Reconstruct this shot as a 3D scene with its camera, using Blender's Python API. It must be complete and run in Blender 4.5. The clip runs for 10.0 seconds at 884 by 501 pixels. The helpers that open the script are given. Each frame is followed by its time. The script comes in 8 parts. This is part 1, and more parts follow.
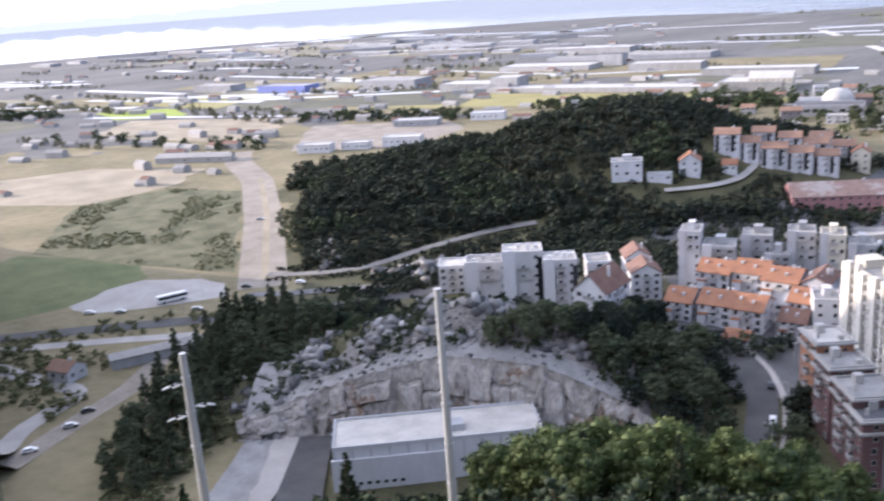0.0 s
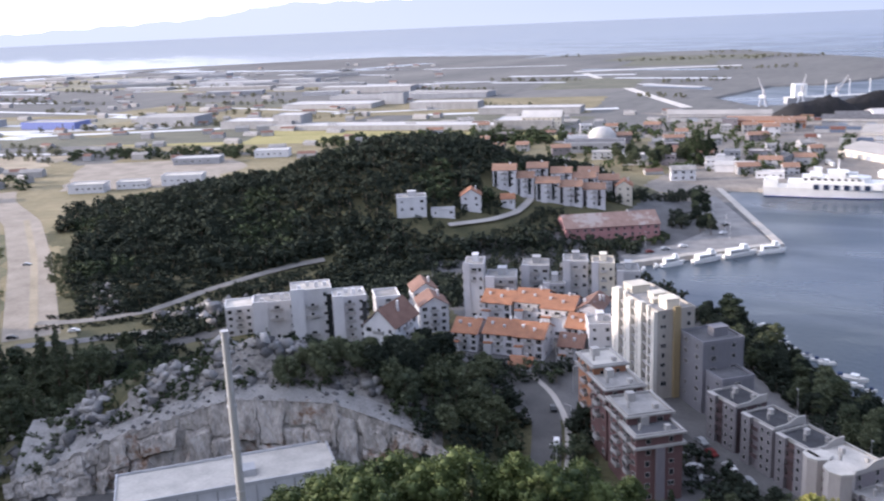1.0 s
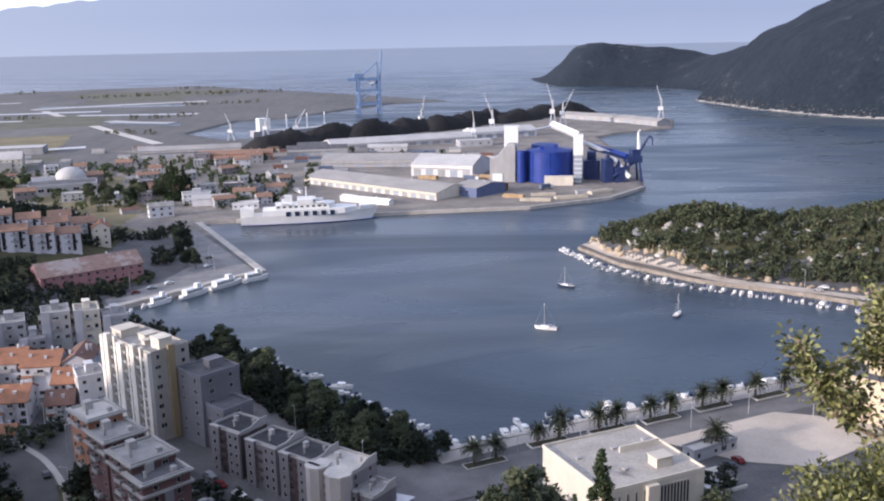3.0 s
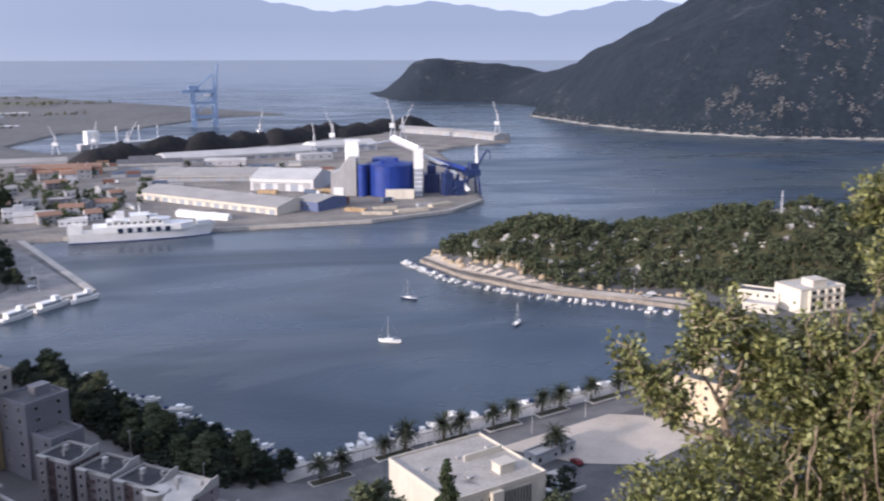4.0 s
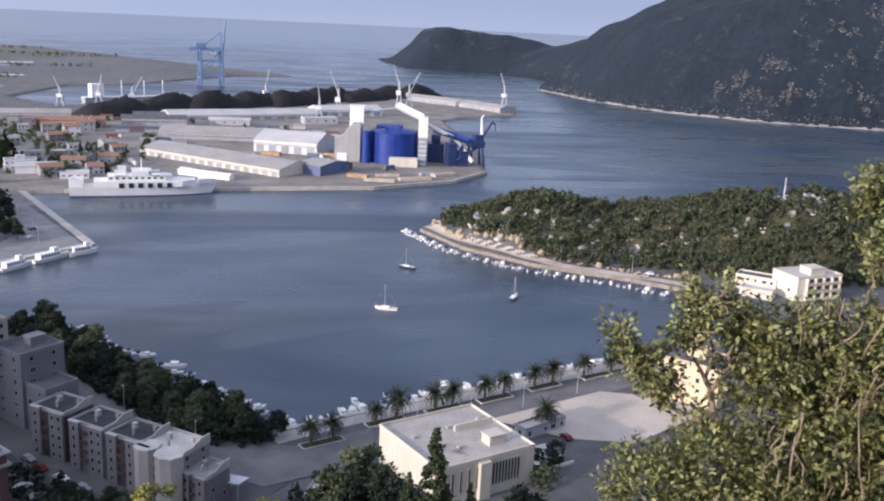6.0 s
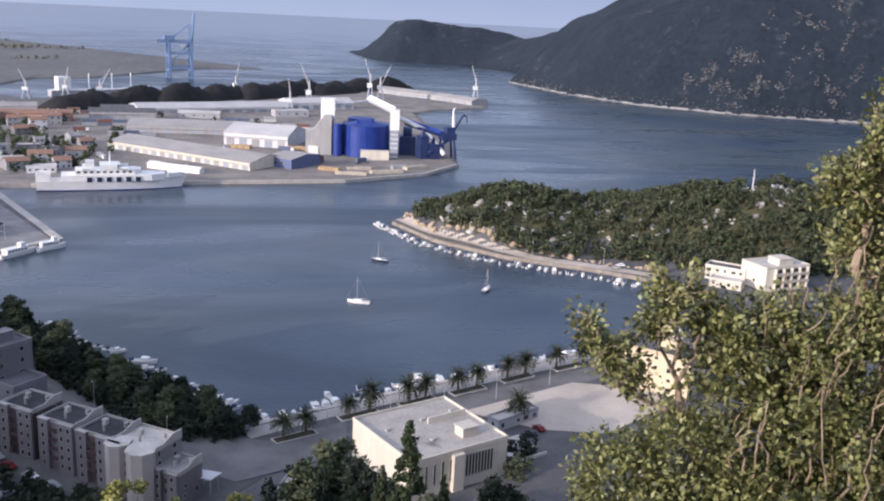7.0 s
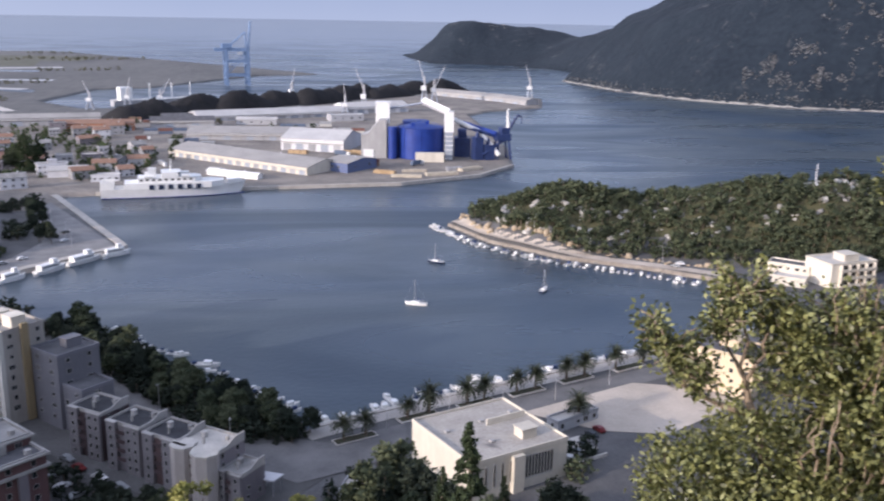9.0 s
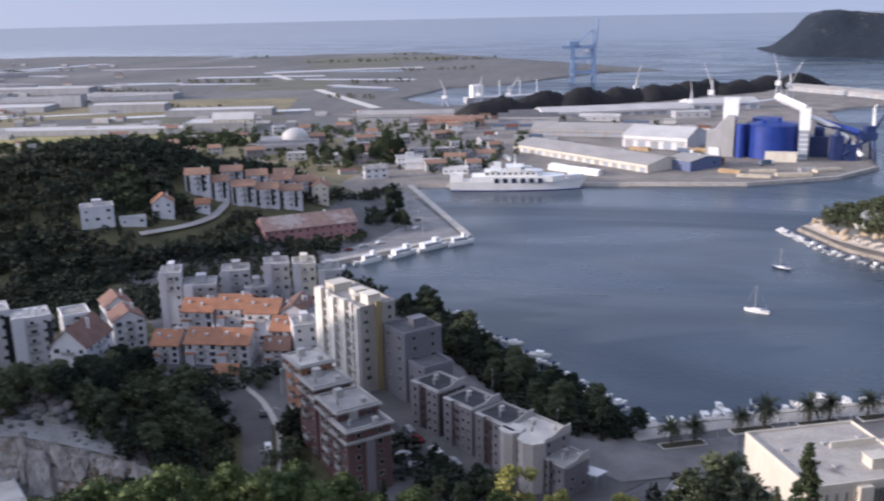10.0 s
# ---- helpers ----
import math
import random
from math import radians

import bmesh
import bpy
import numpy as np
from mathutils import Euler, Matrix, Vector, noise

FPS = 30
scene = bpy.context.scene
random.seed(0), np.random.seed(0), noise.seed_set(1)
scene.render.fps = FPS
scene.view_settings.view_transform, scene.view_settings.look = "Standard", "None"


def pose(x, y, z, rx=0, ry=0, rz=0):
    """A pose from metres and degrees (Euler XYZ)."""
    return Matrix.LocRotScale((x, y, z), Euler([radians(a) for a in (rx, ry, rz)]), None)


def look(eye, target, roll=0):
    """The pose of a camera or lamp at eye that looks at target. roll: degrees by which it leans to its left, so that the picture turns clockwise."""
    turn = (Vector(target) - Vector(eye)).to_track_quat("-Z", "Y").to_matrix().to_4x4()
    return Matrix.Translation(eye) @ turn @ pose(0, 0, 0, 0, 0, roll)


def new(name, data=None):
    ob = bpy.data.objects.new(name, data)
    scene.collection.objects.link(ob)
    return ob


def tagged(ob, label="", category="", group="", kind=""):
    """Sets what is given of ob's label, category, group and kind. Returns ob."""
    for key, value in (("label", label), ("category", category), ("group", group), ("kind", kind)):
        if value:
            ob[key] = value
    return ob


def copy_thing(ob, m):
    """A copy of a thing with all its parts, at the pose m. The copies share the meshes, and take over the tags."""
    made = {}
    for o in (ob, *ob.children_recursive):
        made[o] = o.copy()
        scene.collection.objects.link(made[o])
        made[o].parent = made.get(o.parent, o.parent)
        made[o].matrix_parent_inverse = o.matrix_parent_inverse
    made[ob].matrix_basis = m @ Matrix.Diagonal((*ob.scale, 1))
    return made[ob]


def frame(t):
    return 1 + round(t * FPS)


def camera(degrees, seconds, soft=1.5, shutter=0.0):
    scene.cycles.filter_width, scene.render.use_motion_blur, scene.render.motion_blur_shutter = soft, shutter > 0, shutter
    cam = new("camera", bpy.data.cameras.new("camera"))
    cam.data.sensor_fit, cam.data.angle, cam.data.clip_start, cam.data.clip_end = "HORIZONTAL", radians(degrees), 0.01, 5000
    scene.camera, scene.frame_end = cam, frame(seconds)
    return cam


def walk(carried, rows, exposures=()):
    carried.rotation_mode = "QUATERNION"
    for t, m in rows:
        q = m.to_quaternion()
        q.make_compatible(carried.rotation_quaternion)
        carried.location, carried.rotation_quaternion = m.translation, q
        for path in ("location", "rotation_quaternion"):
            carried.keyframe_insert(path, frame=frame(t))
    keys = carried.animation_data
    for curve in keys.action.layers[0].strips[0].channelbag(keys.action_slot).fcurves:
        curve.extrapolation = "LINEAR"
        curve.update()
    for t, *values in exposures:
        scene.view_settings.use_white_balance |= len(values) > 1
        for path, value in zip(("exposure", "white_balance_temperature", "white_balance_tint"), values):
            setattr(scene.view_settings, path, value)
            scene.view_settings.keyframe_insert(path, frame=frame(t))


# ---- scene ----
# ================= camera =================
EYE = (0.0, 0.0, 115.0)


def aim(yaw, pitch, roll, sway=0.0):
    """Pose near EYE: yaw to the right of +y, pitch up, degrees; sway: metres to the right."""
    a, p = radians(yaw), radians(pitch)
    way = Vector((math.sin(a) * math.cos(p), math.cos(a) * math.cos(p), math.sin(p)))
    eye = Vector(EYE) + Vector((math.cos(a), -math.sin(a), 0)) * sway
    return look(eye, eye + way * 100, roll)


cam = camera(51.1, 10.0, soft=2.1, shutter=0.25)
ROWS = [
    (0.0, -46.05, -15.67, -4.2), (0.2, -41.55, -15.05, -2.5), (0.5, -35.01, -14.34, -1.2), (0.7, -34.7, -12.85, -1.6), (1.0, -32.43, -14.16, -2.5), (1.5, -22.2, -13.82, -3.2),
    (1.7, -15.6, -13.55, -2.4), (2.0, -5.4, -13.64, -0.95), (2.2, -3.1, -13.42, -0.6), (3.3, 0.25, -12.76, -0.9), (3.5, 1.15, -12.56, -0.4),
    (4.0, 9.6, -12.24, 0.0), (4.5, 13.1, -11.5, 0.95), (5.0, 12.01, -12.68, 1.4), (5.5, 9.91, -13.22, 2.27),
    (5.7, 9.45, -13.72, 2.65), (7.0, 11.44, -14.44, 2.87), (7.5, 12.01, -14.95, 2.42), (8.0, 10.74, -14.44, 1.75),
    (8.5, 10.4, -14.55, 1.7), (9.0, 7.84, -14.48, 1.1), (9.2, 3.6, -14.8, 0.95), (9.5, -3.42, -15.15, 0.85), (10.0, -13.43, -14.67, -1.18),
]
SWAY = ((0, -0.12), (2.2, -0.08), (3.5, -0.06), (4.5, 0.0), (5.5, -0.03), (7.0, 0.04), (8.0, 0.05), (9.0, -0.01), (10, -0.04))
walk(cam, [(t, aim(a, p, r, float(np.interp(t, *zip(*SWAY))))) for t, a, p, r in ROWS],
     exposures=((0.0, 1.0, 5860, 20), (0.2, 1.2, 5870, 20), (0.5, 1.24, 5900, 20), (0.7, 1.24, 5880, 20), (0.9, 0.87, 5830, 20), (1.0, 0.8, 5820, 20), (1.5, 0.66, 5820, 20), (2.0, 0.58, 5820, 20), (3.5, 0.25, 5720, 20), (9.0, 0.26, 5720, 20), (10.0, 0.25, 5720, 20)))

# ================= light =================
SUN_AZ, SUN_EL = -117.0, 13.0
world = bpy.data.worlds.new("world")
scene.world = world
world.use_nodes = True
wn = world.node_tree.nodes
sky = wn.new("ShaderNodeTexSky")
sky.sky_type = "NISHITA"
sky.sun_disc = False
sky.sun_elevation = radians(SUN_EL)
sky.sun_rotation = radians(SUN_AZ)
sky.air_density, sky.dust_density, sky.ozone_density = 1.0, 0.6, 2.0
bg = wn["Background"]
bg.inputs["Strength"].default_value = 0.145
# thin bright cloud veil, densest towards the horizon
tc, cl = wn.new("ShaderNodeTexCoord"), wn.new("ShaderNodeTexNoise")
cl.inputs["Scale"].default_value, cl.inputs["Detail"].default_value = 3.0, 6
mp = wn.new("ShaderNodeMapping")
mp.inputs["Scale"].default_value = (1, 1, 4)
sp = wn.new("ShaderNodeSeparateXYZ")
low = wn.new("ShaderNodeMapRange")
low.inputs["From Min"].default_value, low.inputs["From Max"].default_value = 0.0, 0.58
low.inputs["To Min"].default_value, low.inputs["To Max"].default_value = 0.5, -0.25
rg = wn.new("ShaderNodeMath")
rg.operation, rg.use_clamp = "ADD", True
veil = wn.new("ShaderNodeMix")
veil.data_type = "RGBA"
veil.inputs[7].default_value = (5.6, 5.9, 6.7, 1)
wl = world.node_tree.links
wl.new(tc.outputs["Generated"], mp.inputs["Vector"]), wl.new(mp.outputs["Vector"], cl.inputs["Vector"])
wl.new(tc.outputs["Generated"], sp.inputs[0]), wl.new(sp.outputs["Z"], low.inputs["Value"])
wl.new(cl.outputs["Fac"], rg.inputs[0]), wl.new(low.outputs["Result"], rg.inputs[1])
# the veil is brighter round the sun's side of the sky
dt, glow, tint = wn.new("ShaderNodeVectorMath"), wn.new("ShaderNodeMapRange"), wn.new("ShaderNodeMix")
dt.operation, tint.data_type = "DOT_PRODUCT", "RGBA"
dt.inputs[1].default_value = (math.sin(radians(SUN_AZ)), math.cos(radians(SUN_AZ)), 0.2)
glow.inputs["From Min"].default_value, glow.inputs["From Max"].default_value = -0.4, 0.9
tint.inputs[6].default_value, tint.inputs[7].default_value = (4.8, 5.1, 5.8, 1), (13, 13, 13.2, 1)
wl.new(tc.outputs["Generated"], dt.inputs[0]), wl.new(dt.outputs["Value"], glow.inputs["Value"])
more, thick = wn.new("ShaderNodeMath"), wn.new("ShaderNodeMath")
more.operation, thick.operation, thick.use_clamp = "MULTIPLY", "ADD", True
more.inputs[1].default_value = 0.45
wl.new(glow.outputs["Result"], more.inputs[0]), wl.new(more.outputs[0], thick.inputs[0])
wl.new(rg.outputs[0], thick.inputs[1]), wl.new(thick.outputs[0], veil.inputs[0])
wl.new(glow.outputs["Result"], tint.inputs[0]), wl.new(tint.outputs[2], veil.inputs[7])
wl.new(sky.outputs["Color"], veil.inputs[6]), wl.new(veil.outputs[2], bg.inputs["Color"])
sun = new("sun", bpy.data.lights.new("sun", "SUN"))
sun.data.energy, sun.data.angle, sun.data.color = 4.2, radians(0.6), (1.0, 0.83, 0.62)
_a, _e = radians(SUN_AZ), radians(SUN_EL)
SUN_DIR = Vector((math.sin(_a) * math.cos(_e), math.cos(_a) * math.cos(_e), math.sin(_e)))
sun.matrix_world = look(SUN_DIR * 300, (0, 0, 0))


# ================= materials =================
def mat(name, c1, c2, size=3.0, rough=0.85, bump=0.25, metal=0.0, fine=None, island=0.0, random_ob=0.0, stretch=None, fine_mix=0.35, spec=0.35):
    """Two-scale mottled surface. size: metres of the large variation; fine: metres of the grain."""
    m = bpy.data.materials.new(name)
    m.use_nodes = True
    nt = m.node_tree
    n, l = nt.nodes, nt.links
    b = n["Principled BSDF"]
    b.inputs["Roughness"].default_value, b.inputs["Metallic"].default_value = rough, metal
    b.inputs["Specular IOR Level"].default_value = spec
    g = n.new("ShaderNodeNewGeometry")
    vec = g.outputs["Position"]
    if stretch:
        mp = n.new("ShaderNodeMapping")
        mp.inputs["Scale"].default_value = stretch
        l.new(vec, mp.inputs["Vector"])
        vec = mp.outputs["Vector"]
    big, small = n.new("ShaderNodeTexNoise"), n.new("ShaderNodeTexNoise")
    big.inputs["Scale"].default_value, small.inputs["Scale"].default_value = 1 / size, 1 / (fine or size / 9)
    big.inputs["Detail"].default_value = small.inputs["Detail"].default_value = 5
    l.new(vec, big.inputs["Vector"]), l.new(vec, small.inputs["Vector"])
    fac = n.new("ShaderNodeMapRange")
    fac.inputs["From Min"].default_value, fac.inputs["From Max"].default_value = 0.32, 0.68
    mix = n.new("ShaderNodeMix")
    mix.data_type = "FLOAT"
    mix.inputs[0].default_value = fine_mix
    l.new(big.outputs["Fac"], mix.inputs[2]), l.new(small.outputs["Fac"], mix.inputs[3])
    src = mix.outputs[0]
    for amount, node, sock in ((island, g, "Random Per Island"), (random_ob, None, "Random")):
        if amount:
            o = (node or n.new("ShaderNodeObjectInfo")).outputs[sock]
            k = n.new("ShaderNodeMix")
            k.data_type = "FLOAT"
            k.inputs[0].default_value = amount
            l.new(src, k.inputs[2]), l.new(o, k.inputs[3])
            src = k.outputs[0]
    l.new(src, fac.inputs["Value"])
    col = n.new("ShaderNodeMix")
    col.data_type = "RGBA"
    col.inputs[6].default_value, col.inputs[7].default_value = (*c1, 1), (*c2, 1)
    l.new(fac.outputs["Result"], col.inputs[0]), l.new(col.outputs[2], b.inputs["Base Color"])
    if bump:
        bp = n.new("ShaderNodeBump")
        bp.inputs["Strength"].default_value = bump
        bp.inputs["Distance"].default_value = (fine or size / 9) * 0.4
        l.new(small.outputs["Fac"], bp.inputs["Height"]), l.new(bp.outputs["Normal"], b.inputs["Normal"])
    return m


def plain(name, c, rough=0.5, metal=0.0):
    k = [min(1, v * 1.12) for v in c]
    return mat(name, [v * 0.88 for v in c], k, 1.5, rough, 0.08, metal)


M_SCRUB = mat("scrub_ground", (0.035, 0.04, 0.018), (0.11, 0.1, 0.05), 14, 0.95, 0.6, fine=1.2)
# the bluish haze of distance is mixed into this scrub colour
M_HILL = mat("hazed_hill_scrub", (0.006, 0.0115, 0.02), (0.016, 0.025, 0.036), 60, 0.95, 0.8, fine=8, fine_mix=0.6)


def bare_patches(m, colour, size, low, high):
    """Pale bare stone breaking through a cover, with a ragged edge."""
    n, l = m.node_tree.nodes, m.node_tree.links
    b = n["Principled BSDF"]
    old = b.inputs["Base Color"].links[0].from_socket
    g = n.new("ShaderNodeNewGeometry")
    t, t2 = n.new("ShaderNodeTexNoise"), n.new("ShaderNodeTexNoise")
    t.inputs["Scale"].default_value, t.inputs["Detail"].default_value, t.inputs["Roughness"].default_value = 1 / size, 9, 0.72
    t2.inputs["Scale"].default_value, t2.inputs["Detail"].default_value = 1 / (size * 4.5), 3
    l.new(g.outputs["Position"], t.inputs["Vector"]), l.new(g.outputs["Position"], t2.inputs["Vector"])
    add = n.new("ShaderNodeMath")
    add.operation = "ADD"
    l.new(t.outputs["Fac"], add.inputs[0]), l.new(t2.outputs["Fac"], add.inputs[1])
    r = n.new("ShaderNodeMapRange")
    r.inputs["From Min"].default_value, r.inputs["From Max"].default_value = low, high
    l.new(add.outputs[0], r.inputs["Value"])
    mx = n.new("ShaderNodeMix")
    mx.data_type = "RGBA"
    mx.inputs[7].default_value = (*colour, 1)
    l.new(r.outputs["Result"], mx.inputs[0]), l.new(old, mx.inputs[6]), l.new(mx.outputs[2], b.inputs["Base Color"])


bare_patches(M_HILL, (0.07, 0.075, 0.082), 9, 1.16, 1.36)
M_PLAIN = mat("dry_plain", (0.13, 0.115, 0.06), (0.26, 0.22, 0.13), 45, 0.95, 0.4, fine=5)
# far plain greyed and lightened in colour to stand for haze
M_FARPLAIN = mat("hazed_marsh_plain", (0.08, 0.082, 0.082), (0.17, 0.165, 0.155), 130, 0.95, 0.3, fine=12, stretch=(1, 0.35, 1))
M_TOWN = mat("town_paving", (0.07, 0.07, 0.073), (0.14, 0.138, 0.138), 12, 0.9, 0.2, fine=0.8)
M_PORT = mat("port_yard", (0.12, 0.11, 0.102), (0.29, 0.26, 0.225), 28, 0.92, 0.2, fine=3)
M_ASPHALT = mat("asphalt", (0.05, 0.05, 0.052), (0.1, 0.098, 0.095), 9, 0.85, 0.2, fine=0.4)
M_DIRT = mat("dirt_road", (0.2, 0.175, 0.145), (0.34, 0.3, 0.25), 14, 0.95, 0.3, fine=1.5)
M_GRAVEL = mat("gravel_lot", (0.3, 0.28, 0.26), (0.42, 0.4, 0.37), 10, 0.95, 0.4, fine=0.8)
M_GRASS = mat("grass_field", (0.075, 0.1, 0.036), (0.165, 0.172, 0.075), 16, 0.95, 0.5, fine=1.5)
M_PALE = mat("pale_concrete", (0.45, 0.42, 0.38), (0.62, 0.59, 0.54), 8, 0.85, 0.15, fine=0.7)
M_ROCK = mat("limestone", (0.085, 0.08, 0.076), (0.3, 0.285, 0.265), 5, 0.9, 0.9, fine=0.9, fine_mix=0.55)
M_SAND = mat("sand_yard", (0.22, 0.19, 0.135), (0.4, 0.34, 0.25), 25, 0.95, 0.2, fine=2)


def water_material():
    m = bpy.data.materials.new("sea_water")
    m.use_nodes = True
    n, l = m.node_tree.nodes, m.node_tree.links
    b = n["Principled BSDF"]
    b.inputs["IOR"].default_value = 1.33
    g = n.new("ShaderNodeNewGeometry")
    mp = n.new("ShaderNodeMapping")
    mp.inputs["Rotation"].default_value = (0, 0, radians(24))
    mp.inputs["Scale"].default_value = (0.35, 1, 1)
    l.new(g.outputs["Position"], mp.inputs["Vector"])
    bands = n.new("ShaderNodeTexNoise")
    bands.inputs["Scale"].default_value, bands.inputs["Detail"].default_value = 1 / 75, 5
    bands.inputs["Distortion"].default_value = 1.1
    l.new(mp.outputs["Vector"], bands.inputs["Vector"])
    r = n.new("ShaderNodeMapRange")
    r.inputs["From Min"].default_value, r.inputs["From Max"].default_value = 0.4, 0.62
    r.inputs["To Min"].default_value, r.inputs["To Max"].default_value = 0.24, 0.46
    l.new(bands.outputs["Fac"], r.inputs["Value"])
    # paler grey-green cloud reflections, painted into the blue water's colour
    cloud_patch, tint = n.new("ShaderNodeTexNoise"), n.new("ShaderNodeValToRGB")
    cloud_patch.inputs["Scale"].default_value, cloud_patch.inputs["Detail"].default_value = 1 / 160, 6
    cloud_patch.inputs["Distortion"].default_value = 0.8
    tint.color_ramp.elements[0].position, tint.color_ramp.elements[0].color = 0.38, (0.033, 0.054, 0.084, 1)
    tint.color_ramp.elements[1].position, tint.color_ramp.elements[1].color = 0.66, (0.075, 0.092, 0.102, 1)
    l.new(g.outputs["Position"], cloud_patch.inputs["Vector"]), l.new(cloud_patch.outputs["Fac"], tint.inputs[0]), l.new(tint.outputs[0], b.inputs["Base Color"])
    w1 = n.new("ShaderNodeTexNoise")
    w1.inputs["Scale"].default_value, w1.inputs["Detail"].default_value = 1 / 2.2, 6
    l.new(g.outputs["Position"], w1.inputs["Vector"])
    bp = n.new("ShaderNodeBump")
    smooth = n.new("ShaderNodeMath")
    smooth.operation = "MULTIPLY"
    bp.inputs["Distance"].default_value = 0.25
    s = n.new("ShaderNodeMapRange")
    s.inputs["From Min"].default_value, s.inputs["From Max"].default_value = 0.35, 0.65
    s.inputs["To Min"].default_value, s.inputs["To Max"].default_value = 0.34, 0.75
    # the open sea lies smoother than the harbour
    far, calm, both = n.new("ShaderNodeVectorMath"), n.new("ShaderNodeMapRange"), n.new("ShaderNodeMath")
    far.operation, both.operation = "LENGTH", "MULTIPLY"
    calm.inputs["From Min"].default_value, calm.inputs["From Max"].default_value = 1500, 3800
    calm.inputs["To Min"].default_value, calm.inputs["To Max"].default_value = 1.0, 0.12
    l.new(g.outputs["Position"], far.inputs[0]), l.new(far.outputs["Value"], calm.inputs["Value"])
    l.new(r.outputs["Result"], smooth.inputs[0]), l.new(calm.outputs["Result"], smooth.inputs[1]), l.new(smooth.outputs[0], b.inputs["Roughness"])
    l.new(s.outputs["Result"], both.inputs[0]), l.new(calm.outputs["Result"], both.inputs[1])
    l.new(bands.outputs["Fac"], s.inputs["Value"]), l.new(both.outputs[0], bp.inputs["Strength"])
    l.new(w1.outputs["Fac"], bp.inputs["Height"]), l.new(bp.outputs["Normal"], b.inputs["Normal"])
    return m


M_WATER = water_material()

# ================= lie of the land =================
COAST_FAR = [(-4700, 1450), (-4397, 1601), (-3543, 1964), (-3250, 2250), (-3900, 2480), (-2688, 2558), (-1900, 2440), (-1128, 2359),
             (-1150, 2200), (-860, 2436), (-655, 2490), (-300, 2100), (4, 1720), (-99, 1670), (-237, 1395), (-303, 1360), (-330, 1180), (-262, 1095)]
COAST_PORT = [(-150, 1120), (-40, 1170), (205, 1400), (242, 1345), (308, 1255), (281, 1142), (206, 1094), (174, 1050), (166, 796), (150, 692),
              (116, 647), (56, 617), (-44, 604), (-137, 588), (-158, 583), (-92, 452), (-112, 430), (-152, 384), (-122, 362), (-83, 330)]
COAST_TOWN = [(-36, 281), (-2, 241), (42, 261), (102, 286), (165, 312), (188, 350), (176, 378), (152, 398), (117, 420), (87, 454), (71, 494),
              (84, 516), (140, 535), (210, 520), (300, 505), (480, 500), (800, 560), (1600, 500), (4900, -800), (0, -4900), (-4900, -800)]
COAST_HEAD = [(229, 2532), (250, 2250), (262, 2150), (465, 2048), (527, 1870), (475, 1680), (433, 1609), (470, 1400), (534, 1249), (640, 1150), (789, 1090),
              (1150, 980), (2000, 900), (4200, 1500), (3500, 3400), (1500, 3400), (420, 2900), (250, 2580)]
MAIN = COAST_FAR + COAST_PORT + COAST_TOWN


def signed(x, y, poly):
    """Distance to the outline of a polygon, positive inside."""
    best = np.full(x.shape, 1e18)
    inside = np.zeros(x.shape, bool)
    for (ax, ay), (bx, by) in zip(poly, poly[1:] + poly[:1]):
        ex, ey = bx - ax, by - ay
        k = np.clip(((x - ax) * ex + (y - ay) * ey) / (ex * ex + ey * ey), 0, 1)
        best = np.minimum(best, (x - ax - k * ex) ** 2 + (y - ay - k * ey) ** 2)
        if ay != by:
            inside ^= ((ay > y) != (by > y)) & (x < ex * (y - ay) / ey + ax)
    return np.where(inside, 1, -1) * np.sqrt(best)


def ridge(x, y, line, width):
    """A hump along a line of (x, y, height)."""
    z = np.zeros(x.shape)
    for (ax, ay, ah), (bx, by, bh) in zip(line, line[1:]):
        ex, ey = bx - ax, by - ay
        k = np.clip(((x - ax) * ex + (y - ay) * ey) / (ex * ex + ey * ey), 0, 1)
        q = ((x - ax - k * ex) ** 2 + (y - ay - k * ey) ** 2) / width**2
        z = np.maximum(z, (ah + k * (bh - ah)) * np.clip(1 - q, 0, 1) ** 1.5)
    return z


def ripple(x, y, s):
    """Soft unevenness between -1 and 1 at about s metres."""
    u, v = x / s, y / s
    return (np.sin(u * 1.7 + 1.3 * np.sin(v * 1.1)) + np.sin(v * 2.1 + 1.7 * np.sin(u * 0.9 + 2)) + np.sin((u + v) * 3.1 + np.sin(u * 2.3)) * 0.6) / 2.6


WOOD_RIDGE = [(-440, 328, 0), (-405, 360, 4), (-368, 402, 19), (-310, 452, 39), (-280, 474, 24)]
ISLE_RIDGE = [(215, 2340, 22), (285, 2330, 47), (335, 2318, 73), (366, 2310, 92), (392, 2300, 83), (440, 2285, 77), (490, 2270, 72), (535, 2250, 58), (600, 2200, 34), (680, 2080, 24)]
PEN_RIDGE = [(100, 494, 5), (135, 476, 19), (178, 468, 15), (230, 442, 28), (256, 434, 32), (300, 436, 27), (430, 430, 30)]


